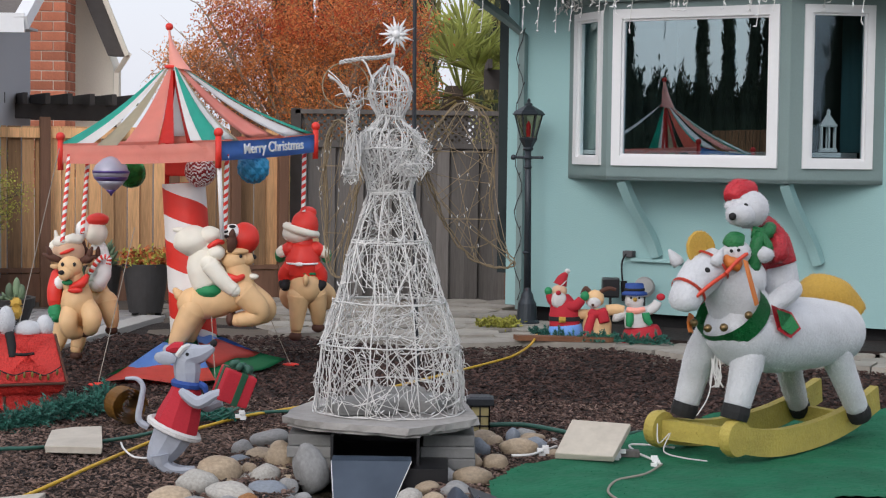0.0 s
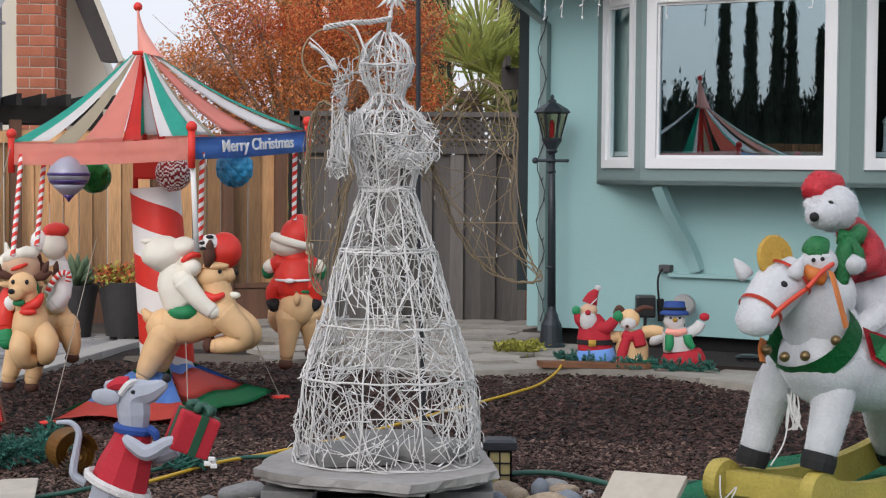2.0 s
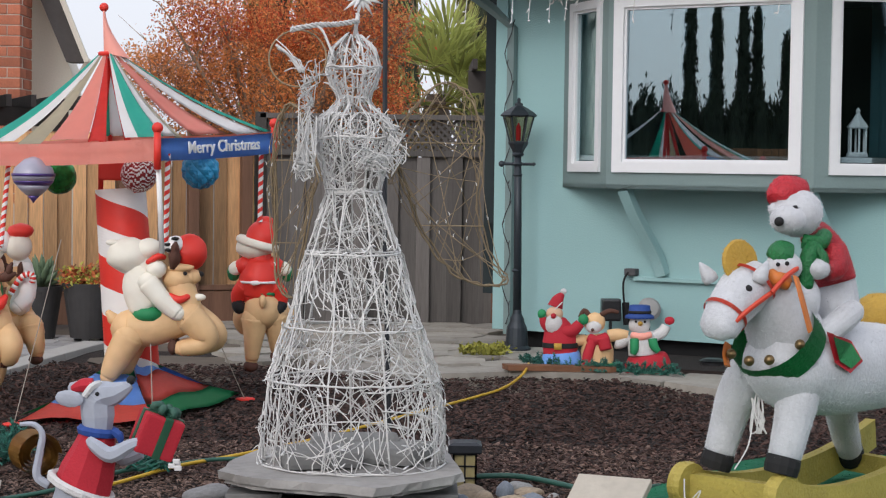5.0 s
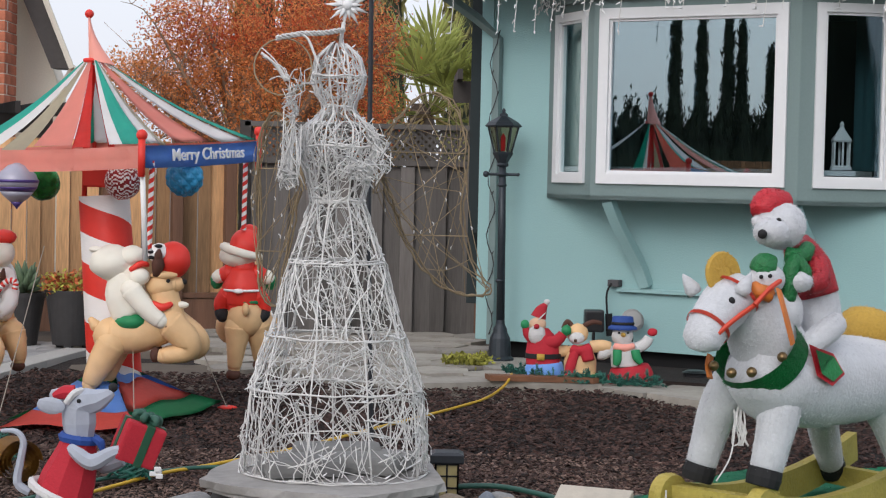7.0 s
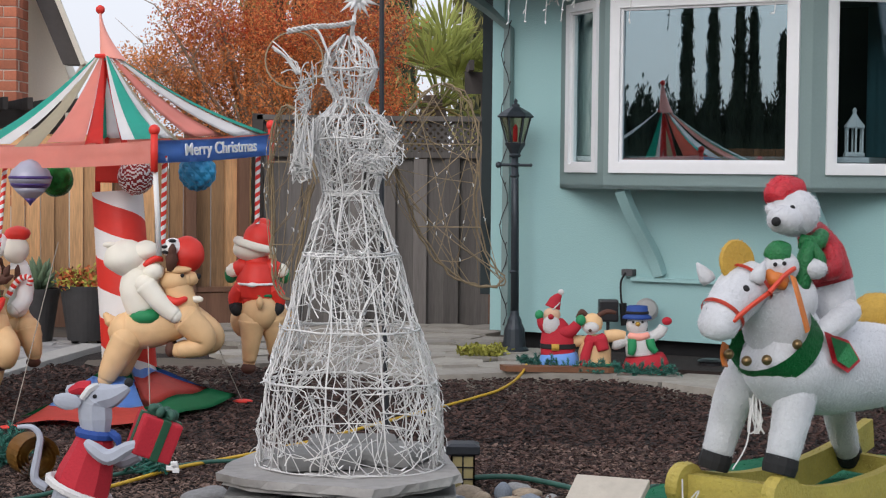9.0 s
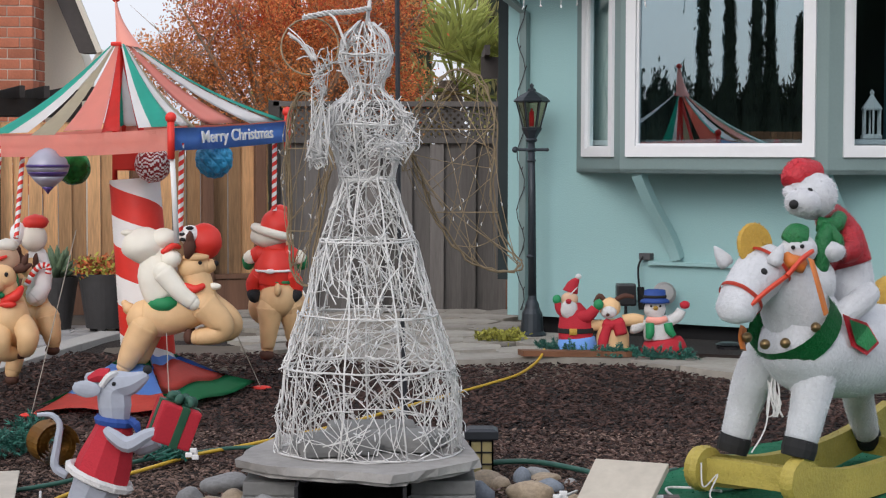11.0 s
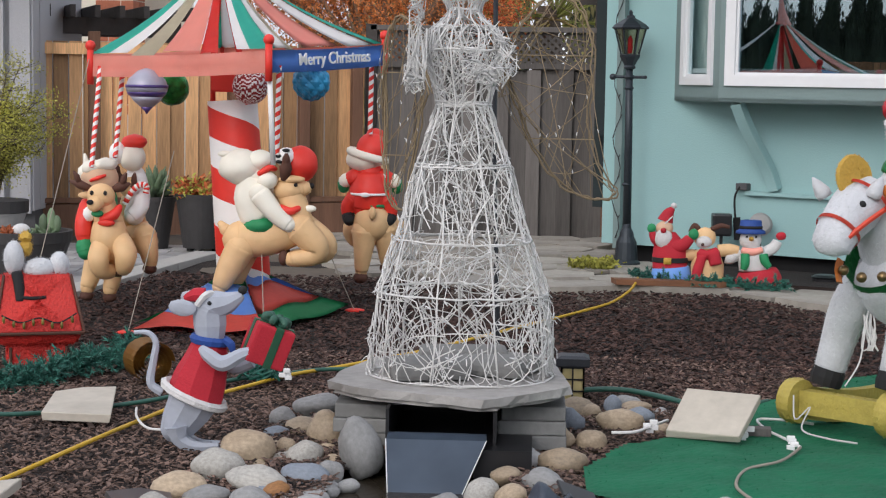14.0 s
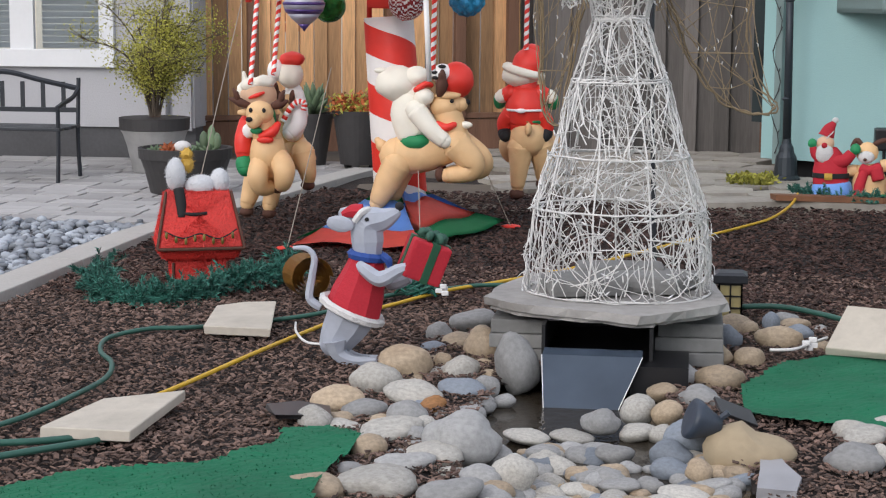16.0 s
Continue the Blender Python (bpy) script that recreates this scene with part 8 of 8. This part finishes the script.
v, f = leaves([(0.44 + rng.uniform(-0.12, 0.14), 12.75 + rng.uniform(-0.15, 0.15), 0.03 + rng.uniform(0, 0.05)) for k in range(50)], 900, 0.02, rng, (0.03, 0.03, 0.015))
tagged(raw("ground_plant", v, f, SHRUB), "low green weeds at the foot of the lamp post", "plant", kind="stuff")

# ---- bench ----
bench = thing("garden_bench", pose(-4.93, 12.1, 0.028) @ Matrix.Scale(0.96, 4), "dark metal garden bench with curved arms", "bench")
METAL = mat("dark_painted_iron", (0.03, 0.034, 0.042), 0.45, metal=0.2, vary=0.15, scale=30)
for y in (-0.20, -0.08, 0.04, 0.16):
    part("seat_slat", boxes(((0, y, 0.385), (1.24, 0.085, 0.022)), bevel=0.004), METAL, bench)
for x in (-0.6, 0.6):
    for y, h in ((-0.22, 0.56), (0.2, 0.74)):
        part("leg", sweep(bmesh.new(), smooth_path([(x, y + (0.03 if y > 0 else -0.03), 0), (x, y, 0.3), (x, y + (0.04 if y > 0 else 0), h)], 4), 0.017, 6), METAL, bench)
    part("arm", sweep(bmesh.new(), smooth_path([(x, -0.25, 0.54), (x, -0.1, 0.57), (x, 0.1, 0.60), (x, 0.23, 0.66)], 4), 0.018, 6), METAL, bench)
part("back_rail", sweep(bmesh.new(), smooth_path([(-0.6, 0.24, 0.66), (-0.3, 0.25, 0.72), (0, 0.25, 0.78), (0.3, 0.25, 0.72), (0.6, 0.24, 0.66)], 5), 0.022, 6), METAL, bench)
part("back_rail", boxes(((0, 0.23, 0.50), (1.2, 0.03, 0.035))), METAL, bench)
for k in range(7):
    part("back_slat", boxes(((-0.48 + k * 0.16, 0.24, 0.60), (0.03, 0.015, 0.22))), METAL, bench)
path_light = thing("path_light", pose(-4.02, 9.35, 0.02), "dark domed path light in the pebbles", "path light")
part("shade", lathe(bmesh.new(), [(0.14, 0.0), (0.15, 0.02), (0.06, 0.05), (0.05, 0.14), (0.075, 0.15), (0.07, 0.19), (0.02, 0.21)], seg=18), METAL, path_light)

# ---- garlands ----
def garland(name, pts, r, n, label, seed):
    rng = random.Random(seed)
    path_pts = smooth_path(pts, 8)
    verts, faces = [], []
    # short tinsel twigs, each with needles standing off all round
    twigs = []
    for k in range(n // 45):
        i = rng.randrange(len(path_pts) - 1)
        p = path_pts[i].lerp(path_pts[i + 1], rng.random())
        a = Vector((rng.uniform(-1, 1), rng.uniform(-1, 1), rng.uniform(-0.4, 1))).normalized()
        twigs.append((p, p + a * r * rng.uniform(0.5, 1.25)))
    for k in range(n):
        p, tip = rng.choice(twigs)
        q = p.lerp(tip, rng.random() ** 0.7)
        d = Vector((rng.uniform(-1, 1), rng.uniform(-1, 1), rng.uniform(-1, 1))).normalized()
        s = d.orthogonal().normalized() * 0.0036
        e = q + (d + (tip - p).normalized() * 0.6) * r * 0.24
        i = len(verts)
        verts += [tuple(q - s), tuple(q + s), tuple(e)]
        faces.append((i, i + 1, i + 2))
    ob = raw(name, verts, faces, NEEDLE)
    core = sweep(bmesh.new(), path_pts, 0.012, 5)
    t = thing("tinsel_garland", pose(0, 0, 0), label, "garland")
    ob.parent = t
    part("wire_core", core, NEEDLE, t)
    return t


garland("needles", [(-2.72, 8.05, 0.07), (-2.64, 7.62, 0.06), (-2.42, 7.42, 0.035), (-2.2, 7.46, 0.035), (-2.04, 7.66, 0.06), (-1.86, 7.85, 0.08), (-1.86, 8.15, 0.07)], 0.095, 15000, "dark green tinsel garland curled round the doghouse", 1)
garland("needles", [(-2.70, 7.8, 0.06), (-2.52, 7.4, 0.04), (-2.3, 7.36, 0.035), (-2.1, 7.52, 0.06), (-1.94, 7.72, 0.09)], 0.085, 9000, "dark green tinsel garland lying on the mulch", 2)
garland("needles", [(0.70, 12.0, 0.07), (0.84, 11.55, 0.08), (1.02, 11.42, 0.07), (1.22, 11.38, 0.085), (1.42, 11.36, 0.07), (1.64, 11.34, 0.075)], 0.075, 9000, "dark green tinsel garland along the wall bed", 3)

# ---- cords, hose and small things on the ground ----
YELLOW_CORD = mat("yellow_cord", (0.68, 0.42, 0.03), 0.5, vary=0.1, bump=0.05)
HOSE = mat("dark_green_hose", (0.03, 0.115, 0.085), 0.5, vary=0.15, bump=0.05)


def cable(name, pts, r, material, label, category):
    ob = part(name, sweep(bmesh.new(), smooth_path(pts, 8), r, 8), material, None, smooth=True)
    return tagged(ob, label, category)


cable("extension_cord", [(0.70, 11.5, 0.10), (0.64, 11.2, 0.06), (0.5, 10.65, 0.045), (0.32, 10.25, 0.04), (0.15, 9.9, 0.04), (-0.15, 9.3, 0.04), (-0.5, 8.6, 0.04), (-0.86, 8.04, 0.04), (-1.05, 7.75, 0.045), (-1.23, 7.39, 0.04), (-1.38, 7.0, 0.045), (-1.47, 6.7, 0.04), (-1.56, 6.25, 0.045), (-1.67, 5.75, 0.04), (-1.75, 5.5, 0.03)], 0.0085, YELLOW_CORD, "bright yellow extension cord across the mulch", "extension cord")
cable("garden_hose", [(-2.12, 4.95, 0.04), (-2.02, 5.2, 0.045), (-1.97, 5.45, 0.05), (-1.96, 5.75, 0.045), (-2.02, 6.0, 0.045), (-2.13, 6.2, 0.045), (-2.18, 6.45, 0.045), (-2.08, 6.65, 0.045), (-1.95, 6.72, 0.04), (-1.78, 6.9, 0.028), (-1.5, 7.12, 0.04), (-1.3, 7.55, 0.045), (-1.1, 7.75, 0.045), (-0.95, 7.9, 0.045), (-0.8, 7.95, 0.045)], 0.0095, HOSE, "dark green garden hose snaking over the mulch", "garden hose")
cable("garden_hose", [(-2.3, 4.72, 0.045), (-2.08, 4.82, 0.045), (-1.9, 4.9, 0.04), (-1.72, 5.05, 0.03)], 0.011, HOSE, "dark green garden hose beside the flagstone", "garden hose")
cable("garden_hose", [(-2.3, 4.45, 0.05), (-2.02, 4.6, 0.05), (-1.85, 4.78, 0.045), (-1.66, 5.05, 0.03)], 0.011, HOSE, "dark green garden hose by the turf", "garden hose")
cable("garden_hose", [(0.18, 7.5, 0.05), (0.4, 7.55, 0.05), (0.6, 7.35, 0.05), (0.75, 7.15, 0.045), (1.0, 7.35, 0.05)], 0.012, HOSE, "dark green garden hose behind the stones", "garden hose")
cable("extension_cord", [(-1.28, 6.4, 0.06), (-1.4, 6.45, 0.05), (-1.48, 6.6, 0.06), (-1.55, 6.9, 0.04)], 0.005, WIRE, "thin white lamp cord behind the mouse", "cord")
cable("extension_cord", [(0.981, 6.328, 0.068), (0.881, 6.094, 0.068), (0.743, 5.938, 0.068), (0.681, 5.692, 0.068), (0.709, 5.495, 0.068), (0.712, 5.449, 0.068)], 0.0055, CORD, "dull brown cord lying on the turf", "cord")
cable("extension_cord", [(1.097, 6.776, 0.07), (1.005, 6.834, 0.07), (0.894, 6.837, 0.07), (0.902, 6.637, 0.07), (0.952, 6.453, 0.07), (0.981, 6.328, 0.07)], 0.0055, WIRE, "thin white cord lying on the turf", "cord")
cable("extension_cord", [(0.313, 6.477, 0.075), (0.401, 6.505, 0.075), (0.475, 6.637, 0.075), (0.538, 6.749, 0.075)], 0.006, WIRE, "thin white cord end among the stones", "cord")
for k, (x, y) in enumerate(((0.81, 6.54), (0.97, 6.37), (0.47, 6.61), (-1.05, 7.6))):
    bm = bmesh.new()
    for q in range(4):
        box(bm, (x + rng.uniform(-0.02, 0.02), y + rng.uniform(-0.02, 0.02), 0.06 + 0.01 * q), (0.03, 0.014, 0.02), bevel=0.003)
    tagged(part("cord_plug", bm, BULB, None), "clear plastic plug at the end of a cord", "plug")
bm = bmesh.new()
for k in range(34):
    a, r = rng.uniform(0, 6.28), rng.uniform(0.02, 0.09)
    c = Vector((-1.18 + r * math.cos(a) * 1.2, 7.65 + r * math.sin(a), 0.05 + rng.uniform(0, 0.035)))
    sweep(bm, smooth_path([c, c + Vector((rng.uniform(-0.05, 0.05), rng.uniform(-0.05, 0.05), 0.02)), c + Vector((rng.uniform(-0.08, 0.08), rng.uniform(-0.06, 0.06), -0.01))], 3), 0.006, 5)
tagged(part("cord_bundle", bm, mat("teal_green_cord", (0.01, 0.12, 0.085), 0.5, vary=0.2), None), "tangled teal-green light cord bundle on the mulch", "cord bundle")
# roll of copper-coloured edging
ROLL = mat("copper_brown_plastic", (0.34, 0.17, 0.035), 0.4, vary=0.15, scale=20)
roll = thing("edging_roll", pose(-1.645, 7.55, 0.125, 90, 0, 30), "roll of copper-brown plastic edging lying on the mulch", "edging roll")
bm = bmesh.new()
spiral = []
for k in range(100):
    a = k * 0.25
    r = 0.098 - 0.00065 * k
    spiral.append((r * math.cos(a), r * math.sin(a)))
lo = [bm.verts.new((x, y, -0.075)) for x, y in spiral]
hi = [bm.verts.new((x, y, 0.075)) for x, y in spiral]
for k in range(len(spiral) - 1):
    bm.faces.new((lo[k], lo[k + 1], hi[k + 1], hi[k]))
bmesh.ops.solidify(bm, geom=bm.faces[:], thickness=0.004)
part("coil", bm, ROLL, roll, smooth=False)
# solar lantern behind the slab
sol = thing("solar_lantern", pose(0.19, 7.5, -0.01), "small solar lantern with a black cap and cream panes", "solar lantern")
part("panes", box(bmesh.new(), (0, 0, 0.09), (0.09, 0.09, 0.15), bevel=0.004), mat("cream_stained_glass", (0.55, 0.46, 0.22), 0.3, vary=0.15), sol, "cream stained-glass panes")
bm = bmesh.new()
for x in (-0.047, 0.0, 0.047):
    for y in (-0.047, 0.047):
        box(bm, (x, y, 0.09), (0.007, 0.007, 0.155))
        box(bm, (y, x, 0.09), (0.007, 0.007, 0.155))
for z in (0.015, 0.065, 0.115, 0.165):
    for s in (-0.047, 0.047):
        box(bm, (0, s, z), (0.1, 0.007, 0.007))
        box(bm, (s, 0, z), (0.007, 0.1, 0.007))
part("bars", bm, BLACK_PLASTIC, sol)
part("cap", lathe(bmesh.new(), [(0.095, 0.17), (0.1, 0.175), (0.1, 0.205), (0.07, 0.215)], (0, 0, 0), 4, Matrix.Rotation(0.785, 4, "Z")), METAL, sol, "black solar cap")
# spotlight by the stream
NAVY = mat("navy_plastic", (0.035, 0.05, 0.075), 0.45, vary=0.15, scale=30)
spot = thing("garden_spotlight", pose(0.05, 5.22, 0.0) @ Matrix.Scale(0.88, 4), "navy plastic solar spotlight on a stake by the stream", "spotlight")
part("head", lathe(bmesh.new(), [(0.02, -0.09), (0.035, -0.085), (0.05, -0.04), (0.07, 0.0), (0.07, 0.02), (0.055, 0.022)], (-0.01, -0.02, 0.125), 18, pose(0, 0, 0, 70, 0, -75)), NAVY, spot, smooth=True)
bm = bmesh.new()
sweep(bm, [(0.05, 0, 0.115), (0.06, 0, 0.06), (0.04, -0.01, -0.02)], [0.016, 0.014, 0.005], 6)
sweep(bm, [(0.04, 0, 0.10), (0.1, 0.0, 0.15)], 0.012, 6)
part("stake", bm, NAVY, spot)
panel = part("solar_panel", box(bmesh.new(), (0, 0, 0), (0.15, 0.11, 0.012), bevel=0.003), BLACK_PLASTIC, spot, "black solar panel")
panel.matrix_basis = pose(0.13, 0.22, 0.10, 18, 22, 20)
liner = part("liner_edge", slab(bmesh.new(), [(-0.12, -0.1), (0.06, -0.12), (0.1, 0.02), (0.02, 0.1), (-0.1, 0.06)], 0, 0.014, 0.01), BLACK_PLASTIC)
liner.matrix_basis = pose(-1.2, 5.42, 0.035, 0, 4, 30)
tagged(liner, "black pond liner edge sticking out of the mulch", "pond liner")
# plank on the path's edge
plank = part("plank", slab(bmesh.new(), [(-0.34, 0.05), (-0.3, -0.06), (0.36, -0.05), (0.4, -0.02), (0.38, 0.05)], 0.0, 0.035, 0.004), mat("rusty_brown_wood", (0.22, 0.095, 0.045), 0.8, scale=14, vary=0.2, bump=0.3), None)
plank.matrix_basis = pose(0.86, 11.42, 0.066, 0, 0, -5)
tagged(plank, "rust-brown wooden plank on the path edge", "plank")
low = thing("ground_light", pose(1.98, 12.0, 0.0), "low black round ground light by the wall", "ground light")
part("body", lathe(bmesh.new(), [(0.07, 0), (0.08, 0.02), (0.08, 0.07), (0.09, 0.08), (0.06, 0.095)], seg=18), BLACK_PLASTIC, low)
proj = thing("light_projector", pose(1.36, 12.75, 0.0), "small black light projector on a stake by the wall", "projector")
part("housing", box(bmesh.new(), (0, 0, 0.36), (0.14, 0.12, 0.16), bevel=0.015), BLACK_PLASTIC, proj)
part("stake", sweep(bmesh.new(), [(0, 0, 0), (0, 0, 0.3)], 0.012, 6), BLACK_PLASTIC, proj)
disc = thing("round_lamp", pose(1.62, 12.6, 0.0), "grey round lamp shade behind the snowman", "lamp")
part("shade", lathe(bmesh.new(), [(0.07, -0.02), (0.085, 0.0), (0.06, 0.03), (0.02, 0.04)], (0, 0, 0.38), 18, pose(0, 0, 0, 70, 15)), POT_GREY, disc)
part("stake", sweep(bmesh.new(), [(0, 0.02, 0), (0, 0.02, 0.35)], 0.01, 6), BLACK_PLASTIC, disc)
soil_bed = part("wall_bed", slab(bmesh.new(), [(0.85, 12.35), (1.35, 11.85), (2.2, 11.5), (4.2, 10.6), (4.6, 11.1), (0.95, 13.1)], 0.03, 0.052, 0.01), SOIL)
tagged(soil_bed, "dark soil bed along the house wall", "soil bed", kind="structure")
# tall dark pole behind the angel
pole = thing("garden_pole", pose(-0.14, 7.4, 0), "tall thin dark metal pole behind the angel", "pole")
part("shaft", sweep(bmesh.new(), [(0.02, 0, 0.0), (-0.02, 0, 1.1), (-0.03, 0, 2.5)], 0.010, 8), METAL, pole)

# ---- icicle lights along the eave ----
rng = random.Random(19)
ice = thing("icicle_lights", HOUSE, "white icicle light string hanging from the eave", "light string")
bm, b2 = bmesh.new(), bmesh.new()
for run, zt in ((((-0.25, -0.74), (0.4, -0.74), (1.0, -0.74), (1.6, -0.74), (2.3, -0.74), (3.2, -0.74)), 2.80), (((0.38, -0.05), (0.91, -0.52), (1.5, -0.53), (2.48, -0.52), (3.0, -0.03)), 2.70)):
    pts = smooth_path([(u, y, zt + rng.uniform(-0.015, 0.015)) for u, y in run], 8)
    sweep(bm, pts, 0.004, 4)
    for p in pts:
        if rng.random() < 0.8:
            L = rng.choice((0.06, 0.1, 0.16, 0.24)) * (1.7 if zt > 2.75 else 0.7)
            q = p + Vector((rng.uniform(-0.03, 0.03), rng.uniform(-0.02, 0.0), -L))
            sweep(bm, [p, (p + q) / 2 + Vector((0.01, 0, 0)), q], 0.003, 4)
            for f in (0.3, 0.55, 0.8, 1.0):
                e = p.lerp(q, f)
                dd = Vector((rng.uniform(-1, 1), rng.uniform(-1, 0.2), rng.uniform(-1, 0.3))).normalized() * 0.035
                sweep(b2, [e, e + dd * 0.5, e + dd], [0.006, 0.006, 0.002], 5)
part("cord", bm, WIRE, ice)
tagged(part("bulbs", b2, BULB, ice), "small clear icicle bulbs", kind="stuff")
spout_lights = thing("string_lights", HOUSE, "dark string light wound up the downspout", "light string")
bm = bmesh.new()
pts = [(0.02 + 0.035 * math.sin(k * 1.1), -0.095 + 0.01 * math.cos(k * 1.1), 0.2 + k * 0.075) for k in range(31)]
sweep(bm, pts, 0.0035, 4)
for p in pts[::2]:
    sweep(bm, [p, (p[0] + 0.02, p[1] - 0.012, p[2] + 0.025)], [0.006, 0.003], 5)
part("cord", bm, BLACK_PLASTIC, spout_lights)
